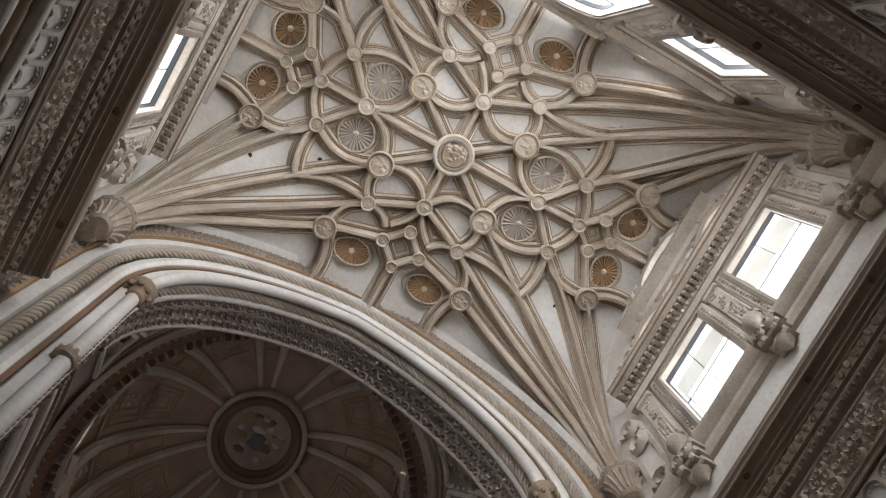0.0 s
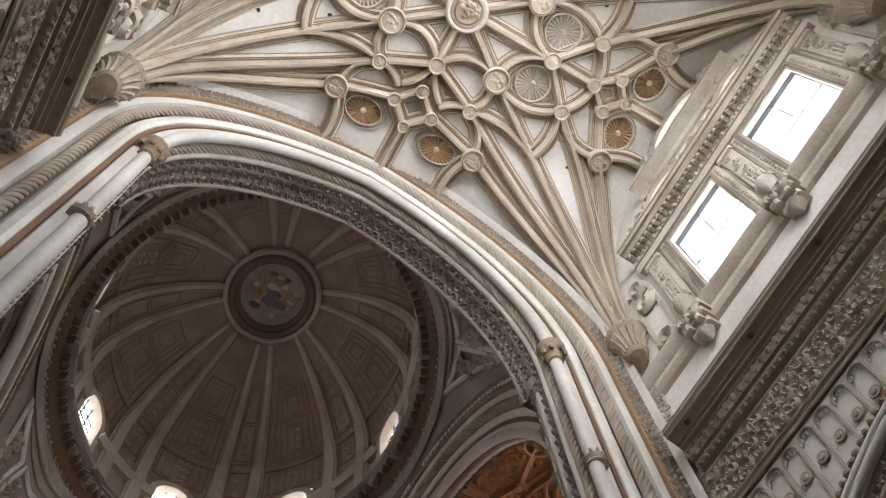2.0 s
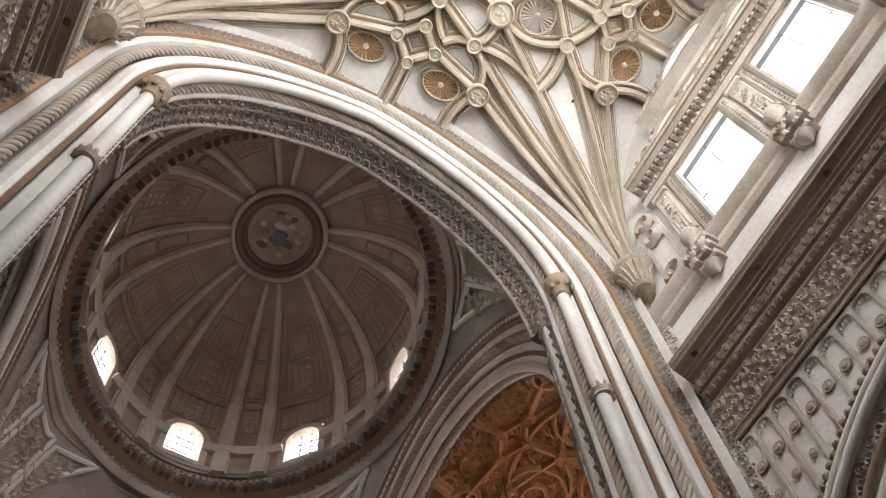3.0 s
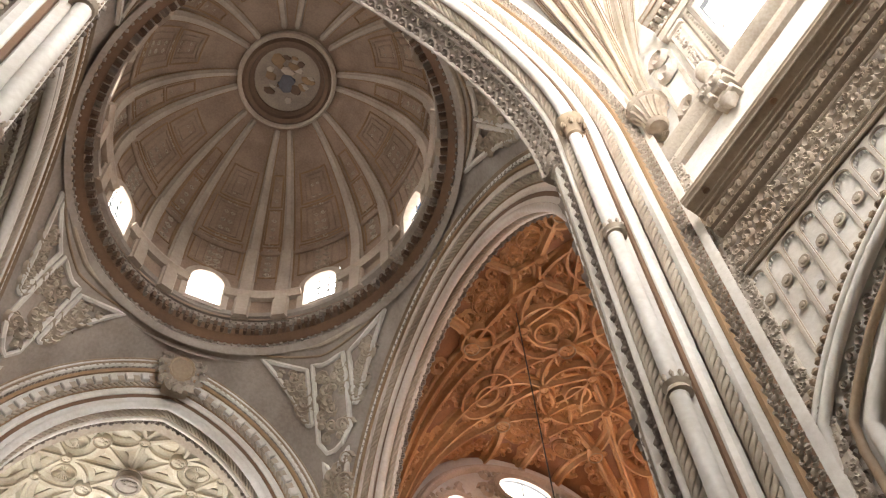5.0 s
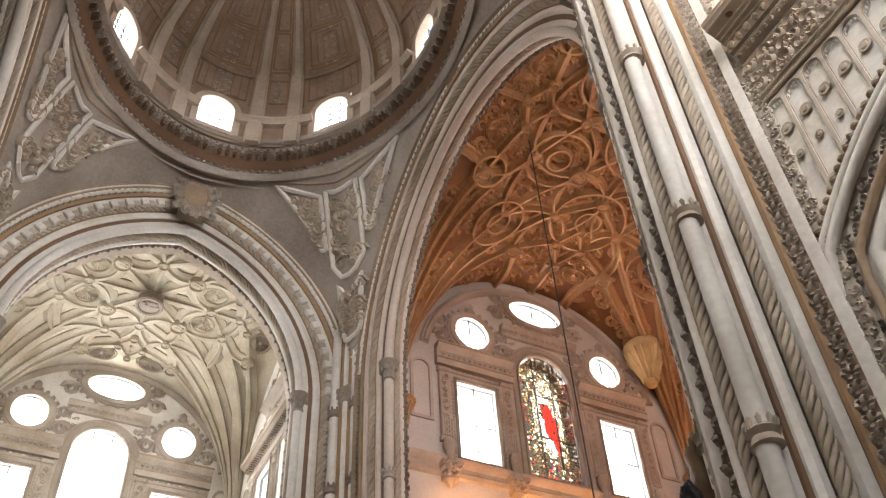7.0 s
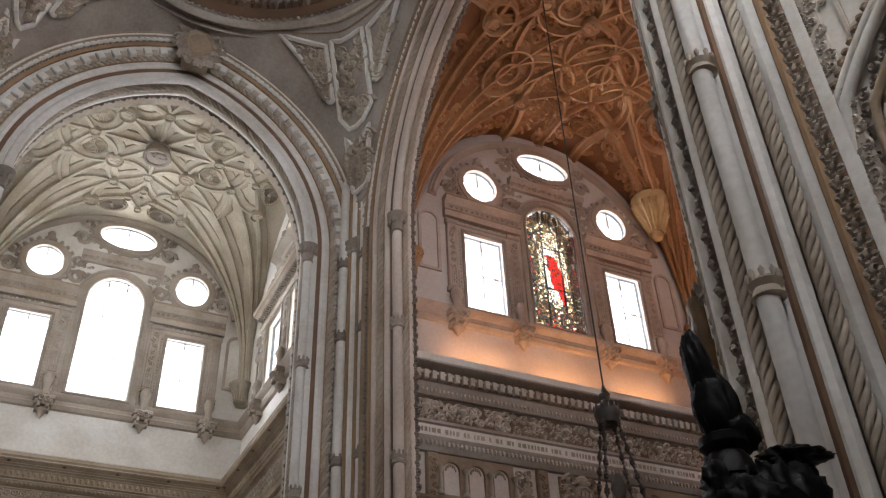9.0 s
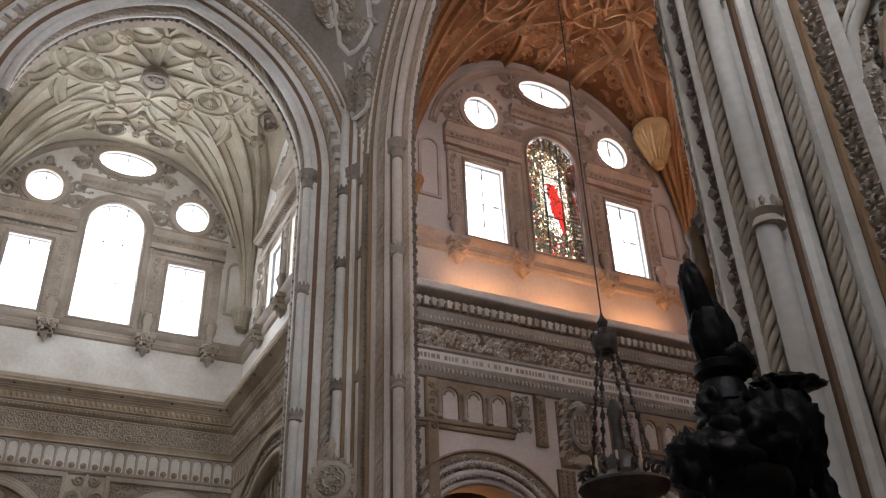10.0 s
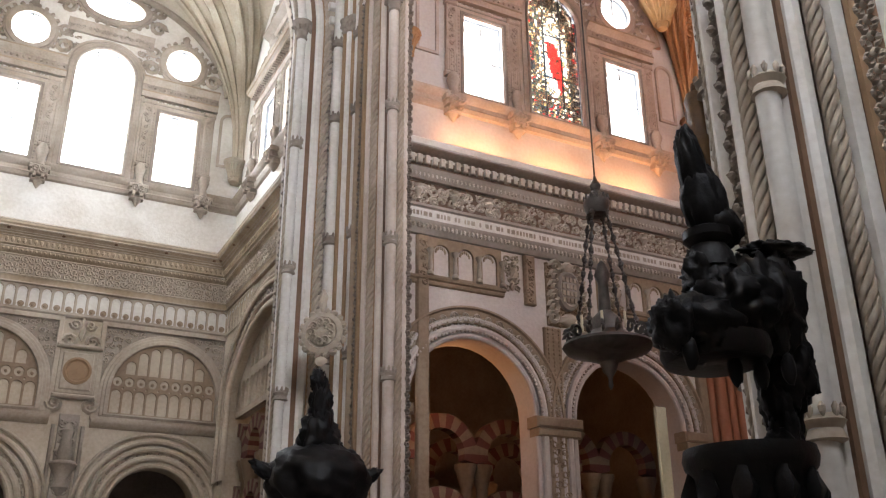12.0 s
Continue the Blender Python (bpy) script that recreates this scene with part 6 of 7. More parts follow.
g.blob((0, 0.15, -0.95), 0.2, 2, (0.9, 0.7, 1.1)).blob((0, 0.15, 0.85), 0.2, 5, (1.5, 0.6, 0.8))
part("scrolled_rim", g, TRIM, car)
part("bracket", Geo().chamfer_box(-0.45, 0.45, -0.6, 0.02, -0.7, 0.7, 0.05), CREAM, car)

# ---- east wall: niches, arms, inscription ----
E_LOW = bpy.data.objects["wall_east_far_lower"]
E_COR = bpy.data.objects["cornice_east_far"]
def niche_row(lo, n, pitch):
    """A blind arcade of small shell-headed niches on colonnettes over a ledge."""
    hi = lo + n * pitch
    holes = [round_top(lo + (i + 0.5) * pitch, pitch * 0.33, 11.3, 12.08, 10) for i in range(n)]
    part("niche_screen", slab([rect(lo, hi, 11.2, 12.55)] + holes, 0.1, 0.015), TAN, E_LOW, m=pose(0, 0.14, 0))
    for i in range(n):
        c = lo + (i + 0.5) * pitch
        part("niche_back", slab([round_top(c, pitch * 0.35, 11.25, 12.08, 10)], 0.02), ROSE, E_LOW, m=pose(0, 0.035, 0))
        g = Geo()
        for k in range(7):
            a = math.pi * (0.08 + 0.84 * k / 6)
            g.blob((c + 0.17 * math.cos(a), 0.05, 12.1 + 0.17 * math.sin(a)), 0.045, k, (0.8, 0.6, 1.5))
        part("niche_shell", g, TAN, E_LOW)
    for i in range(n + 1):
        col = Geo().lathe([(0.0, 0), (0.11, 0.02), (0.11, 0.1), (0.06, 0.16), (0.075, 0.3), (0.05, 0.7), (0.1, 0.78), (0.12, 0.88), (0.0, 0.88)], 10, (lo + i * pitch, 0.2, 11.25))
        part("colonnette", col, CREAM, E_LOW)
    part("ledge", moulding(Geo(), lo - 0.1, hi + 0.7, [(0, 10.98), (0.1, 11.0), (0.14, 11.06), (0.14, 11.1), (0.22, 11.13), (0.24, 11.2), (0, 11.24)]), TAN, E_LOW)


niche_row(2.72, 3, 0.87)
niche_row(-5.0, 3, 0.87)
for x, k in ((2.25, 1), (-1.9, 2)):
    # standing relief carving between the niches and the arms
    g = carving(Geo(), x - 0.28, x + 0.28, 11.25, 12.5, 0.03, 0.24, 70 + k, 1.3)
    g.blob((x, 0.16, 12.15), 0.13, k, (0.9, 0.9, 1.1)).blob((x, 0.14, 11.75), 0.22, k + 3, (0.8, 0.7, 1.5)).blob((x + 0.1, 0.16, 11.4), 0.12, k + 5, (0.8, 0.8, 1.6))
    part("relief_carving", g, CREAM, E_LOW)
# coat of arms: a draped panel with an oval shield, side bands and foliage
g = Geo().chamfer_box(-0.62, 0.96, 0, 0.08, 10.3, 12.5, 0.03)
carving(g, -0.6, 0.94, 10.3, 12.5, 0.08, 0.26, 31, 1.2)
part("carved_arms", g, TAN, E_LOW, "carved stone coat of arms")
part("shield_relief", Geo().lathe([(0.5, 0), (0.5, 0.2), (0.42, 0.26), (0.36, 0.2), (0.0, 0.24)], 20, (0, 0, 0), 0.9, 1.4).move(pose(0.17, 0.07, 11.55, -90)), GREY, E_LOW)
g = Geo()
for sg in (-1, 1):
    for k in range(6):
        g.scroll((0.17 + sg * (0.62 - 0.04 * k), 0.16, 10.55 + k * 0.36), Vector((sg, 0, 0)), Vector((0, 0, 1)), Vector((0, 1, 0)), 0.24, 1.3, 0.35, sg)
for k in range(4):
    for i in range(4):
        g.box(-0.08 + 0.15 * i, 0.02 + 0.15 * i, 0.28, 0.33, 11.1 + 0.24 * k, 11.26 + 0.24 * k)
g.blob((0.17, 0.25, 12.35), 0.26, 8, (1.3, 0.7, 0.8)).blob((0.17, 0.2, 10.5), 0.3, 9, (1.4, 0.6, 0.8))
part("arms_relief", g, CREAM, E_LOW)
for x in (-1.35, 1.62, -5.4, 5.55):
    g = Geo().chamfer_box(x - 0.2, x + 0.2, 0, 0.18, 10.86 if abs(x) < 2 else 0.3, 12.58, 0.04)
    carving(g, x - 0.14, x + 0.14, 10.9, 12.4, 0.18, 0.26, int(x * 9) + 60, 1.1)
    part("carved_pilaster", g, TAN, E_LOW)
# broad carved archivolts and the pier strip between the arches
for c in (-2.15, 3.8):
    arc = [(c + 2.85 * math.cos(t), 7.25 + 2.85 * math.sin(t), math.cos(t), math.sin(t)) for t in [math.pi * i / 40 for i in range(41)]]
    part("archivolt_ground", Geo().sweep(rows3(arc, 0.0), [(-0.16, 0), (-0.16, 0.1), (0.26, 0.12), (0.3, 0.2), (0.36, 0.2), (0.36, 0)]), TAN, E_LOW)
    tagged(part("archivolt_leaves", leaf_band(Geo(), arc, 0.12, 0.36, 0.2, 5), CREAM, E_LOW), kind="stuff")
    g = Geo()
    for u, z, nu, nz in resample([(c + 2.42 * math.cos(t), 7.25 + 2.42 * math.sin(t), math.cos(t), math.sin(t)) for t in [math.pi * i / 40 for i in range(41)]], 0.14):
        g.blob((u, 0.14, z), 0.06, int(u * 20) % 9)
    tagged(part("bead_row", g, EASTWHITE, E_LOW), kind="stuff")
g = Geo().chamfer_box(0.5, 1.15, 0, 0.14, 0.3, 10.2, 0.04)
for x in (0.62, 0.84, 1.04):
    for k in range(22):
        g.blob((x, 0.15, 7.3 + k * 0.135), 0.06, k, (0.8, 0.7, 1.1))
carving(g, 0.5, 1.15, 3.0, 7.2, 0.14, 0.3, 90, 1.1)
part("carved_pier", g, TAN, E_LOW)

# ---- stained glass ----
stained = bpy.data.objects[[o.name for o in bpy.data.objects if o.get("label", "").startswith("stained")][0]]
PALETTE = {"red": (0.26, 0.012, 0.008), "gold": (0.22, 0.15, 0.07), "blue": (0.03, 0.04, 0.05), "green": (0.04, 0.055, 0.035), "brown": (0.07, 0.03, 0.016), "pale": (0.42, 0.37, 0.28), "amber": (0.12, 0.08, 0.042), "sky": (0.26, 0.28, 0.27)}
GLASSES = {k: coloured_glass("stained_" + k, c) for k, c in PALETTE.items()}
rnd = random.Random(8)
cells = {k: Geo() for k in PALETTE}
lead = Geo()
nx, nz = 23, 56
knots = [[(-1.13 + 2.26 * i / nx + rnd.uniform(-0.033, 0.033) * (0 < i < nx), 18.25 + 5.5 * j / nz + rnd.uniform(-0.033, 0.033) * (0 < j < nz)) for j in range(nz + 1)] for i in range(nx + 1)]
for i in range(nx):
    for j in range(nz):
        x, z = -1.13 + 2.26 * (i + 0.5) / nx, 18.25 + 5.5 * (j + 0.5) / nz
        if z > 22.63 and math.hypot(x, z - 22.63) > 1.1:
            continue
        ax = 0.16 * (z - 20.7)
        fig = ((x - ax) / (0.4 - 0.07 * (z - 20.7))) ** 2 + ((z - 20.75) / 1.35) ** 2 < 1
        halo = (x / 0.66) ** 2 + ((z - 21.0) / 1.75) ** 2 < 1
        border = abs(x) > 0.8 or z < 18.9
        if fig:
            k = "red" if x - ax < 0.17 and (z > 20.0 or x - ax < -0.02) else rnd.choice(("pale", "sky", "pale"))
            if rnd.random() < 0.1:
                k = "brown"
            if z > 21.6:
                k = "pale"
        elif halo:
            k = rnd.choice(("pale", "pale", "pale", "gold", "pale"))
        elif border:
            k = rnd.choice(("brown", "green", "brown", "amber", "brown", "gold", "red", "pale", "blue"))
        else:
            k = rnd.choice(("brown", "amber", "gold", "amber", "pale", "green", "brown"))
        q = [(knots[i + di][j + dj][0], -0.09, knots[i + di][j + dj][1]) for di, dj in ((0, 0), (1, 0), (1, 1), (0, 1))]
        cells[k].add(q, [(0, 1, 2, 3)])
        for p, r in ((q[0], q[3]), (q[3], q[2])):
            t = Vector((r[0] - p[0], 0, r[2] - p[2])).normalized()
            wide = 0.003 if fig else 0.009
            lead.sweep([(Vector((e[0], -0.078, e[2])), Vector((t.z, 0, -t.x)), Vector((0, 1, 0))) for e in (p, r)], [(-wide, -0.007), (wide, -0.007), (wide, 0.007), (-wide, 0.007)])
for k, geo in cells.items():
    ob = part(k + "_panes", geo, GLASSES[k], stained)
    ob.visible_shadow = False
    tagged(ob, kind="stuff")
tagged(part("leading", lead, IRON, stained), kind="stuff")
part("backing", slab([round_top(0, 1.17, 18.2, 22.63)], 0.01), PANE, stained, m=pose(0, -0.1, 0)).visible_shadow = False

# ---- warm lamps along the east cornice ----
for x in (13.5, 16.8, 20.2):
    up = thing("cornice_uplight", pose(x, EAST_Y - 0.5, 15.63), "small floodlight lying on the cornice", "lamp", "cornice floodlights")
    g = Geo().chamfer_box(-0.14, 0.14, -0.08, 0.08, 0.0, 0.12, 0.02)
    part("lamp_housing", g, IRON, up)
    spot = bpy.data.lights.new("flood", "AREA")
    spot.shape, spot.size, spot.size_y, spot.energy, spot.color = "RECTANGLE", 2.6, 0.15, 75, LAMP_WARM
    lo = new("flood", spot)
    lo.matrix_world = look((x, EAST_Y - 0.5, 15.82), (x, EAST_Y - 1.6, 24))
for y, w in ((11.0, 205), (16.5, 205)):
    spot = bpy.data.lights.new("vault_flood", "AREA")
    spot.shape, spot.size, spot.size_y, spot.energy, spot.color = "RECTANGLE", 0.6, 0.6, w, LAMP_WARM
    lo = new("vault_flood", spot)
    lo.matrix_world = look((23.2, y, 16.5), (16.5, y, 27))
    up = thing("cornice_uplight", pose(23.45, y, 16.2), "floodlight on the far cornice", "lamp", "cornice floodlights")
    part("lamp_housing", Geo().chamfer_box(-0.26, 0.26, -0.2, 0.2, 0.0, 0.2, 0.02), IRON, up)

# ---- statue on a bracket at the east arch, and its golden corbel ----
def robed(geo, h, seed, at=(0, 0, 0)):
    prof = [(0.0, 0.0), (0.24, 0.02), (0.27, 0.1), (0.22, 0.35), (0.2, 0.55), (0.24, 0.7), (0.2, 0.8), (0.08, 0.84), (0.1, 0.9), (0.09, 0.97), (0.0, 1.0)]
    geo.lathe([(r * h * 0.75, z * h) for r, z in prof], 16, at)
    rnd = random.Random(seed)
    for i in range(12):
        a = rnd.uniform(0, 6.28)
        geo.blob((at[0] + 0.16 * h * math.cos(a), at[1] + 0.16 * h * math.sin(a), at[2] + h * rnd.uniform(0.1, 0.75)), 0.07 * h, i, (0.6, 0.6, 2.0))
    return geo


OLDGILT = stone("old_gilding", (0.22, 0.12, 0.045), (0.10, 0.055, 0.025), 5, 0.5)
st = part("statue", robed(Geo(), 1.25, 4).lathe([(0, -0.9), (0.15, -0.8), (0.3, -0.4), (0.42, -0.1), (0.42, 0.0), (0, 0)], 12), OLDGILT, m=pose(7.95, 7.6, 7.3) @ Matrix.Scale(0.78, 4))
tagged(st, "small gilded statue on a carved bracket against the pier", "statue")

shafts = thing("salmon_pier", pose(0, 0, 0), "salmon plastered clustered shafts in the corner of the arm", "pier", kind="structure")
for k in range(6):
    x, y = 22.85 + 0.14 * k, 22.95 - 0.33 * k
    part("corner_shaft", Geo().lathe([(0.22, 0.0), (0.22, 18.4), (0.3, 18.6), (0.34, 18.9), (0.0, 18.95)] if k % 2 else [(0.14, 0.0), (0.14, 18.8), (0.0, 18.85)], 14, (x, y, 0)), SALMON, shafts)

gc = thing("golden_corbel", pose(22.0, 22.35, 24.2), "large gilded scallop corbel under the vault ribs", "corbel")
GILT = stone("gilded_stucco", (0.62, 0.44, 0.22), (0.36, 0.22, 0.09), 3)
part("bell", Geo().lathe([(0.0, -0.9), (0.2, -0.85), (0.3, -0.4), (0.55, 0.2), (0.8, 0.8), (0.85, 1.1), (0.8, 1.2), (0.0, 1.25)], 24), GILT, gc)
flute = Geo().sweep([(Vector((rr, 0, zz)), Vector((0, 1, 0)), Vector((1, 0, -0.4))) for rr, zz in ((0.25, -0.6), (0.36, -0.2), (0.58, 0.25), (0.8, 0.8))], [(-0.07, 0), (0, 0.1), (0.07, 0)]).mesh("flute", 40)
for i in range(16):
    part("flute", flute, GILT, gc, m=pose(0, 0, 0, 0, 0, 22.5 * i))

# ---- mosque halls behind the arcades ----
def striped_arch(m, half, spring, t=0.55, depth=0.45):
    ob = thing("striped_arch", m, "horseshoe arch of red brick and pale stone voussoirs", "arch", "striped mosque arches")
    n = 15
    ang = [math.radians(-12) + math.radians(204) * i / n for i in range(n + 1)]
    wed = Geo()
    a0, a1 = -math.radians(204) / n / 2, math.radians(204) / n / 2
    pts = [(half * math.sin(a0), half * math.cos(a0)), (half * math.sin(a1), half * math.cos(a1)), ((half + t) * math.sin(a1), (half + t) * math.cos(a1)), ((half + t) * math.sin(a0), (half + t) * math.cos(a0))]
    wed.add([(x, y, z) for y in (-depth / 2, depth / 2) for x, z in pts], [(0, 1, 2, 3), (7, 6, 5, 4), (0, 4, 5, 1), (1, 5, 6, 2), (2, 6, 7, 3), (3, 7, 4, 0)])
    me = [wed.mesh("voussoir"), wed.mesh("voussoir")]
    for i in range(n):
        mid = (ang[i] + ang[i + 1]) / 2
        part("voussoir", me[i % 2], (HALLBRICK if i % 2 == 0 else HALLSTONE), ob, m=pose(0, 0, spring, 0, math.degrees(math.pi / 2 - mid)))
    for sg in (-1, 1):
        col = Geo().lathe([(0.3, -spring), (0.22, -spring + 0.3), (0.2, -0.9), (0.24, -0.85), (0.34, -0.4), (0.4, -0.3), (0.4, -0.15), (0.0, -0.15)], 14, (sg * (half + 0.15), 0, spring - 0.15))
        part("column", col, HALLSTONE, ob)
    return ob


for y in (27.0, 31.0):
    for x in (11.6, 14.2, 16.8, 19.4, 22.0):
        striped_arch(pose(x, y, 0), 0.85, 6.6, 0.5)
        striped_arch(pose(x, y + 0.05, 0), 0.8, 4.3, 0.42)
for y in (26.9, 29.1, 31.3, 33.5):
    striped_arch(pose(9.25, y, 0, 0, 0, 90), 0.72, 7.1, 0.5)
    striped_arch(pose(9.25, y, 0, 0, 0, 90), 0.7, 4.9, 0.42)
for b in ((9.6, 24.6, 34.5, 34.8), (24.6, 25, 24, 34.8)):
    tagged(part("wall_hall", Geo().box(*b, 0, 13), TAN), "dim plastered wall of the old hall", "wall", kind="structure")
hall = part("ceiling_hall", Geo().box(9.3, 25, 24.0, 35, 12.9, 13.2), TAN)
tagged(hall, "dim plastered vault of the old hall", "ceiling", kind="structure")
hall = part("wall_far_hall", Geo().box(-6, 9.5, 38.0, 38.3, 0, 12).box(-6, 9.5, 35.6, 38.3, 12, 12.3).box(-6.3, -6, 35.5, 38.3, 0, 12).box(9.4, 9.7, 35.5, 38.3, 0, 12), DARKSTONE)
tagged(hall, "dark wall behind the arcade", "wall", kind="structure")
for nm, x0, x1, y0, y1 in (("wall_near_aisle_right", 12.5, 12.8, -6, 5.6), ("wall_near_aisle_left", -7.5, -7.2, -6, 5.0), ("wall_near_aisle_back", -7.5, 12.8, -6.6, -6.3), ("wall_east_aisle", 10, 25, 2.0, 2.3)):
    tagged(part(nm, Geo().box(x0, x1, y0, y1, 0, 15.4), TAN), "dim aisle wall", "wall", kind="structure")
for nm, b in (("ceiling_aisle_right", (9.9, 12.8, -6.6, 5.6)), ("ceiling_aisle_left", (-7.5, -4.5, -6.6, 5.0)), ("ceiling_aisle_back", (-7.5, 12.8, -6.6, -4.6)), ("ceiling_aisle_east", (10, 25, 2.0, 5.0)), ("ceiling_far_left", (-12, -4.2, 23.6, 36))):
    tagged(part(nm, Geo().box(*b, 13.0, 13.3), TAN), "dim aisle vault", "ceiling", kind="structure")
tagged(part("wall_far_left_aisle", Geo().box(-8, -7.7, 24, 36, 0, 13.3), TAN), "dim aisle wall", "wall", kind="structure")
lamp = bpy.data.lights.new("hall_lamp", "POINT")
lamp.energy, lamp.color, lamp.shadow_soft_size = 120, LAMP_WARM, 0.3
new("hall_lamp", lamp).location = (12.4, 25.2, 8.6)
lamp = bpy.data.lights.new("hall_lamp", "POINT")
lamp.energy, lamp.color, lamp.shadow_soft_size = 14, LAMP_WARM, 0.2
new("hall_lamp", lamp).location = (18.4, 29.5, 5.2)

# ---- hanging lamp ----
hl = thing("hanging_lamp", pose(12.85, 16.0, 0), "tall silver sanctuary lamp hung on a long dark cable", "lamp")
part("cable", Geo().lathe([(0.022, 11.6), (0.022, 27.9), (0, 27.9)], 6), IRON, hl)
crown = Geo().lathe([(0.02, 11.8), (0.06, 11.65), (0.14, 11.5), (0.1, 11.35), (0.3, 11.1), (0.34, 11.0), (0.3, 10.85), (0.26, 10.7), (0.1, 10.68), (0, 10.7)], 16)
for i in range(12):
    crown.blob((0.3 * math.cos(i * 0.5236), 0.3 * math.sin(i * 0.5236), 11.12), 0.06, i, (0.7, 0.7, 1.6))
part("crown", crown, SILVER, hl)
for k in range(4):
    a = k * math.pi / 2 + 0.4
    g = Geo()
    for i in range(26):
        t = i / 25
        r = 0.25 + 0.55 * t
        g.blob((r * math.cos(a), r * math.sin(a), 10.7 - 3.0 * t), 0.05 + 0.04 * (i % 3 == 0), i, (0.8, 0.8, 1.3))
    part("chain", g, SILVER, hl)
bowl = Geo().lathe([(0.0, 6.3), (0.06, 6.4), (0.05, 6.6), (0.16, 6.75), (0.22, 6.95), (0.6, 7.1), (0.98, 7.22), (1.06, 7.33), (1.02, 7.4), (0.7, 7.46), (0.4, 7.7), (0.35, 8.0), (0.15, 8.2), (0.12, 8.9), (0.2, 9.1), (0.1, 9.4), (0, 9.5)], 20)
for i in range(16):
    bowl.scroll((0.86 * math.cos(i * 0.3927), 0.86 * math.sin(i * 0.3927), 7.6), Vector((math.cos(i * 0.3927), math.sin(i * 0.3927), 0)), Vector((0, 0, 1)), Vector((-math.sin(i * 0.3927), math.cos(i * 0.3927), 0)), 0.16, 1.2, 0.3)
part("bowl", bowl, SILVER, hl)
for i in range(8):
    a = i * math.pi / 4
    part("candle", Geo().lathe([(0.0, 7.6), (0.035, 7.6), (0.03, 8.0), (0.0, 8.02)], 8, (0.7 * math.cos(a), 0.7 * math.sin(a), 0)), CANDLE, hl)

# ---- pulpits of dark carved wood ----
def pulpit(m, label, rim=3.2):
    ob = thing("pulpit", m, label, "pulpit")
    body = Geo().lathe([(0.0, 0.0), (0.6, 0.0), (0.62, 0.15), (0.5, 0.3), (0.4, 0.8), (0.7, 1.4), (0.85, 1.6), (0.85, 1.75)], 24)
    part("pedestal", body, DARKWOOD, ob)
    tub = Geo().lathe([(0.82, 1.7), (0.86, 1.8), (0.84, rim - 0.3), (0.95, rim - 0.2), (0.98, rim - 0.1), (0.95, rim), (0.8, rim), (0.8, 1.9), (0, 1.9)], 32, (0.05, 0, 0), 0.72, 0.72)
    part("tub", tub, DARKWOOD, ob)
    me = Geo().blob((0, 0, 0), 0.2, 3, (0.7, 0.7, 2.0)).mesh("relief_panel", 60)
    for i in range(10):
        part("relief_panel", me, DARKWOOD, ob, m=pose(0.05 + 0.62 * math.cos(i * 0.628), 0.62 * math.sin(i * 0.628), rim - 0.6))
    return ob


def lump(geo, at, size, seed=0, amp=0.18, freq=2.2, turn=0.0, n=44, m=30):
    """A smooth carved mass with folds."""
    v = []
    off = Vector((seed * 3.1, seed * 1.7, seed * 0.9))
    rot = Matrix.Rotation(turn, 3, "Y")
    for j in range(m + 1):
        t = math.pi * j / m
        for i in range(n):
            a = 2 * math.pi * i / n
            d = Vector((math.sin(t) * math.cos(a), math.sin(t) * math.sin(a), math.cos(t)))
            k = 1 + amp * noise.noise(Vector((d.x * freq * 1.6, d.y * freq * 1.6, d.z * freq * 0.7)) + off) + 0.5 * amp * noise.noise(d * freq * 3 + off) + 0.1 * amp * noise.noise(d * freq * 6.5 + off)
            p = rot @ Vector((d.x * size[0] * k, d.y * size[1] * k, d.z * size[2] * k))
            v.append((at[0] + p.x, at[1] + p.y, at[2] + p.z))
    f = [(j * n + i, (j + 1) * n + i, (j + 1) * n + (i + 1) % n, j * n + (i + 1) % n) for j in range(m) for i in range(n)]
    return geo.add(v, f)


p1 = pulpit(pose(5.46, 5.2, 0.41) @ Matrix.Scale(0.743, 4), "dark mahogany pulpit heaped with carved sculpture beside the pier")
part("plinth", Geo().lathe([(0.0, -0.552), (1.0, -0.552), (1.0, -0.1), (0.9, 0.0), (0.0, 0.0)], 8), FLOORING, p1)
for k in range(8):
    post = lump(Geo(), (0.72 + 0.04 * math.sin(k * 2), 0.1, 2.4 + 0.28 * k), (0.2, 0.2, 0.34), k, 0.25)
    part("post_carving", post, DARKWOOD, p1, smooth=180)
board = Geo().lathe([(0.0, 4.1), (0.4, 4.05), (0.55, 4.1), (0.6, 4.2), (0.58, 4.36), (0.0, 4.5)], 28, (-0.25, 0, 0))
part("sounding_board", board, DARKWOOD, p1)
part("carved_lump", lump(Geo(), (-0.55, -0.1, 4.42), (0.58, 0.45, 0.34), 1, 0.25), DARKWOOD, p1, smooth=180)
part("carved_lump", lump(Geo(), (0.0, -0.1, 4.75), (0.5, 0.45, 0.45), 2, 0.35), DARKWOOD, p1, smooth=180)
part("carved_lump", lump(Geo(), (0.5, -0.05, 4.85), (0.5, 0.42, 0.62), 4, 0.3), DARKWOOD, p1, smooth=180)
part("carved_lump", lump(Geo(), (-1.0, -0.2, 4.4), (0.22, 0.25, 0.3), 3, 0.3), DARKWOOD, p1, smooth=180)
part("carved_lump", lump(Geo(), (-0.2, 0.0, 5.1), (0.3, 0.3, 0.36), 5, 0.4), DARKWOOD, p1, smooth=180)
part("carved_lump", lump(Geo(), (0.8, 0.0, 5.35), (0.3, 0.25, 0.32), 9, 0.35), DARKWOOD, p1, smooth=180)
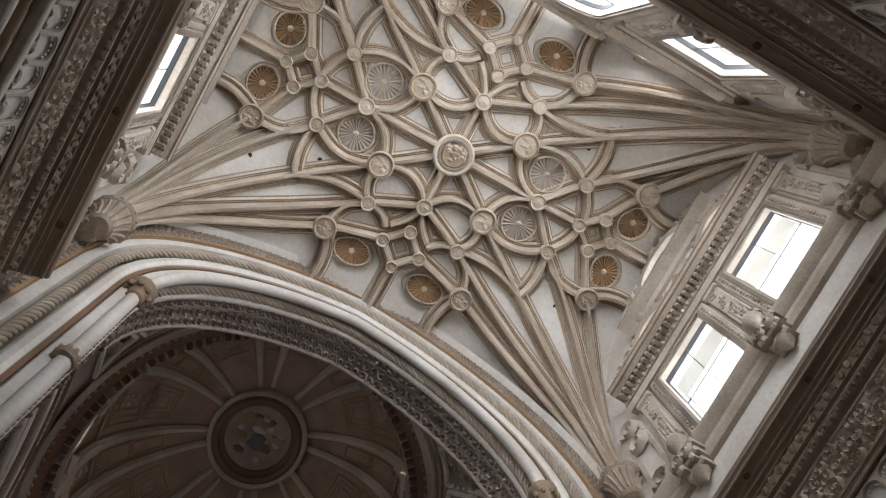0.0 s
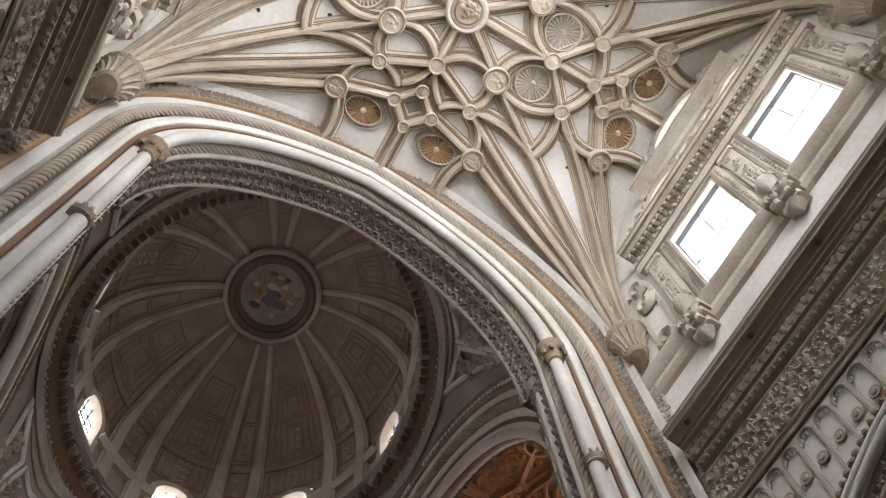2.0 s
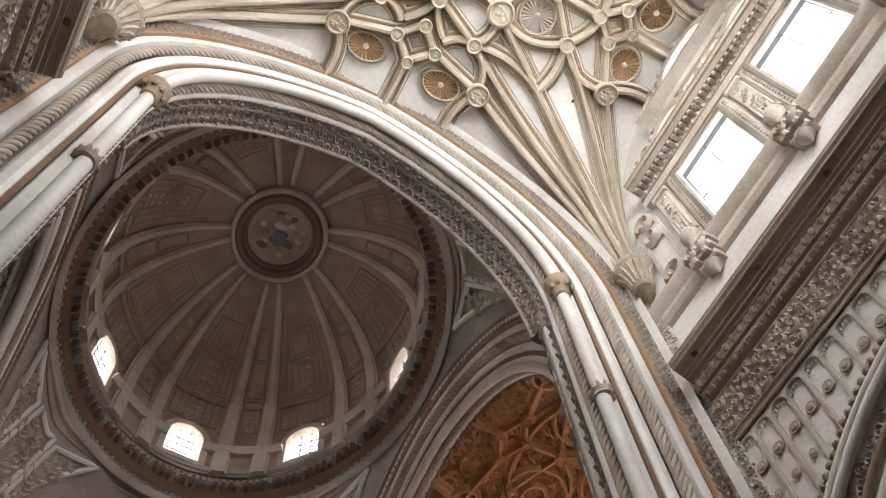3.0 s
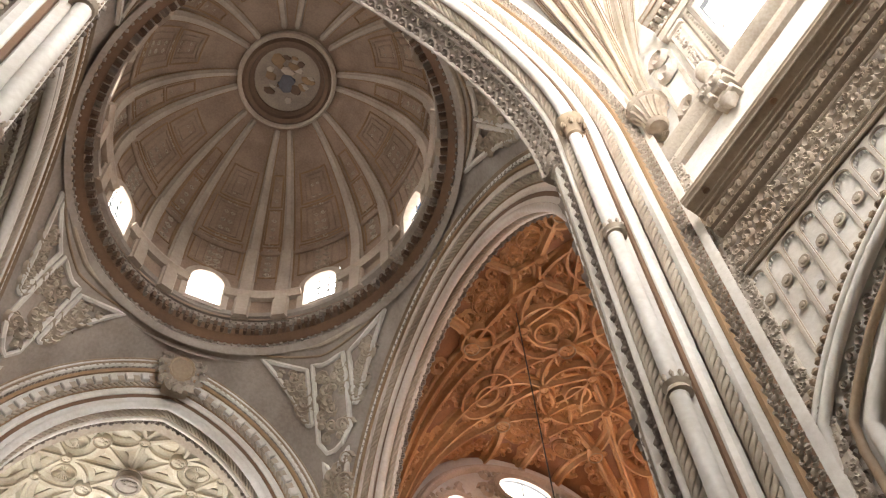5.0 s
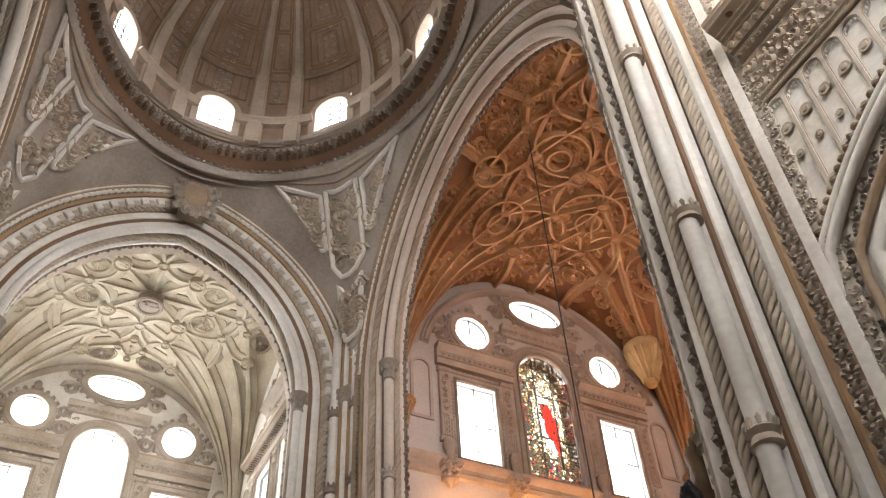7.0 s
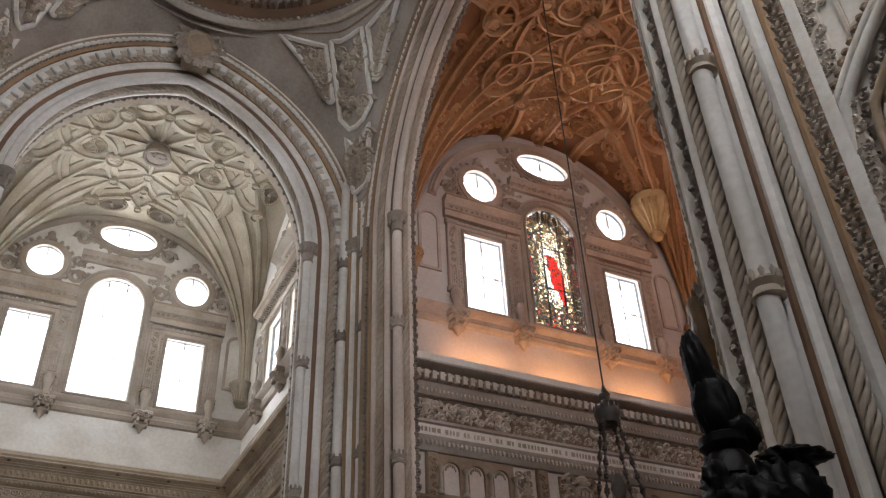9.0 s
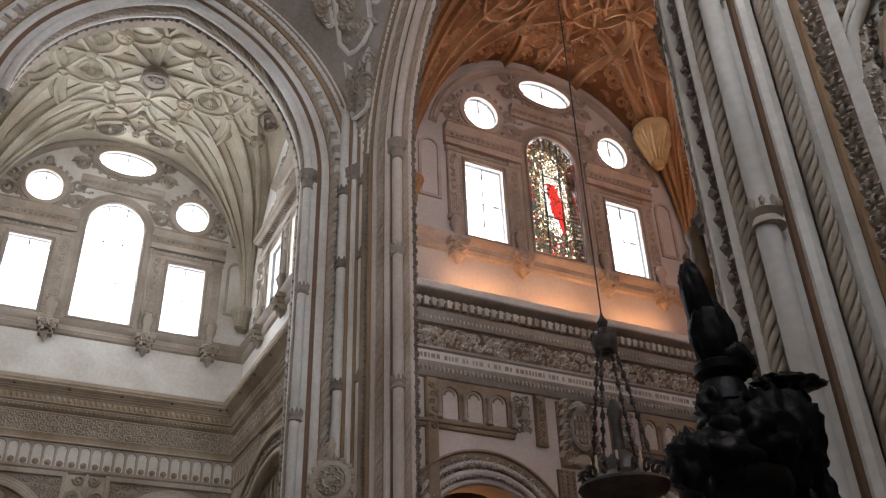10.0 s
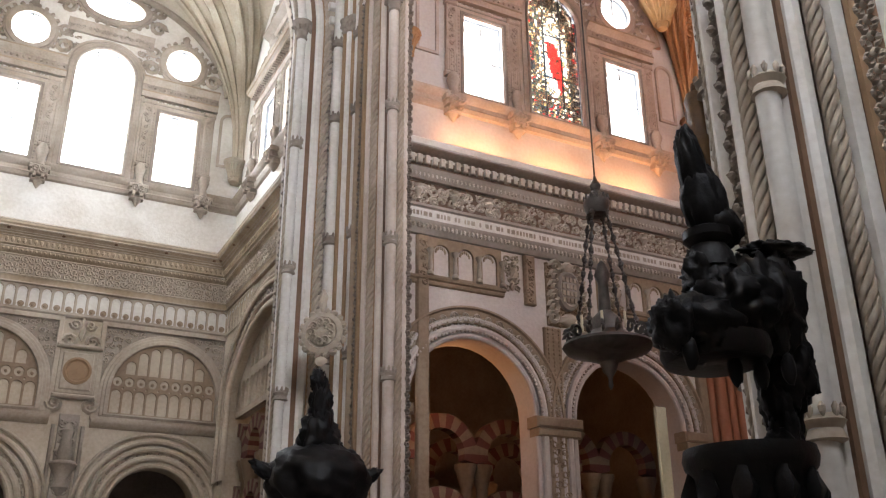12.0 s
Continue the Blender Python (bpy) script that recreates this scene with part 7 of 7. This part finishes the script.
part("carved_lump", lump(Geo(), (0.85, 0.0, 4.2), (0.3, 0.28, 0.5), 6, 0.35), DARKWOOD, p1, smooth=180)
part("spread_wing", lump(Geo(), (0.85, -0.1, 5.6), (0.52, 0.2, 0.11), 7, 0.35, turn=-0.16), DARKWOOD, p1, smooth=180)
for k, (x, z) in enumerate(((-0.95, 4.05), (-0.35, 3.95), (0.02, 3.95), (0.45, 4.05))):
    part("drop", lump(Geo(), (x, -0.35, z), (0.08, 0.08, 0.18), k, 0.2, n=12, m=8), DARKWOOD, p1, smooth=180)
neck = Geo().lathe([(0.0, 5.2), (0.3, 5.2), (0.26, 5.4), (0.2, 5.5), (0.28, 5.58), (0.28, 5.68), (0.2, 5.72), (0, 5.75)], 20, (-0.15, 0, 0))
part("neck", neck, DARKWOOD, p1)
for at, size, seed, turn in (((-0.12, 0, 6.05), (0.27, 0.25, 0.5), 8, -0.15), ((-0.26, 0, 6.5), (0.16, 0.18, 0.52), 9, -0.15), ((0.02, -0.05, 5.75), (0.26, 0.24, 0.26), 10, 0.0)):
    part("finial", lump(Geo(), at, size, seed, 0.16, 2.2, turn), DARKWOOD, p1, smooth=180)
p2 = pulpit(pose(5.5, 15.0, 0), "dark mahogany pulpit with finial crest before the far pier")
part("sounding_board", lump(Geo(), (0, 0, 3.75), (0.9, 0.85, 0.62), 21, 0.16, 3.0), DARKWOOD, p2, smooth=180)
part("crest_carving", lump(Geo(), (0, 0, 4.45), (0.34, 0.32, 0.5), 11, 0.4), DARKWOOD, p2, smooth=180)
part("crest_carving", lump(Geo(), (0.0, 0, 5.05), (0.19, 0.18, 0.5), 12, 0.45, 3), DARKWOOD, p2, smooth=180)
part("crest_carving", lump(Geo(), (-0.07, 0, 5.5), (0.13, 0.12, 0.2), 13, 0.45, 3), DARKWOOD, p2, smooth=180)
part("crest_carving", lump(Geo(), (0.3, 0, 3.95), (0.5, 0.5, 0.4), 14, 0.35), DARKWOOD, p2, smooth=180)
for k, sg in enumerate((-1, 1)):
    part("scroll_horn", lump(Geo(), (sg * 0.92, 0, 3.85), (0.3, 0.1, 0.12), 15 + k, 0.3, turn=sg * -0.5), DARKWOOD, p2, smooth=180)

# carved roundel on the far pier
rd = thing("wall_roundel", pose(7.85, 21.2, 8.3, 0, 0, 140), "carved stone roundel with wreath on the pier", "relief")
g = Geo().lathe([(0.55, 0), (0.55, 0.14), (0.42, 0.18), (0.36, 0.08), (0, 0.2)], 24).move(pose(0, 0.25, 0, -90))
part("disc", g, CREAM, rd)
for i in range(18):
    part("wreath_leaf", Geo().blob((0.58 * math.cos(i * 0.349), 0.3, 0.58 * math.sin(i * 0.349)), 0.11, i), CREAM, rd)
for i in range(9):
    part("wreath_scroll", Geo().scroll((0.26 * math.cos(i * 0.7), 0.42, 0.26 * math.sin(i * 0.7)), Vector((1, 0, 0)), Vector((0, 0, 1)), Vector((0, 1, 0)), 0.13, 1.2, 0.35), CREAM, rd)
part("crest", Geo().blob((0, 0.35, 0.85), 0.2, 4, (0.6, 0.6, 1.8)), CREAM, rd)
part("pendant", Geo().blob((0, 0.35, -0.75), 0.13, 6, (1.4, 0.6, 1)), CREAM, rd)

# tall candle staff and lectern board near the pulpit
tc = thing("processional_candle", pose(8.0, 9.0, 0), "tall pale wooden staff on a stand before the pier", "staff")
part("stand", Geo().lathe([(0, 0), (0.3, 0), (0.3, 0.06), (0.06, 0.15), (0.05, 1.0), (0.12, 1.1), (0, 1.12)], 12), GOLD, tc)
part("staff", Geo().chamfer_box(-0.08, 0.08, -0.03, 0.03, 1.05, 4.1, 0.01), CLOTH, tc)
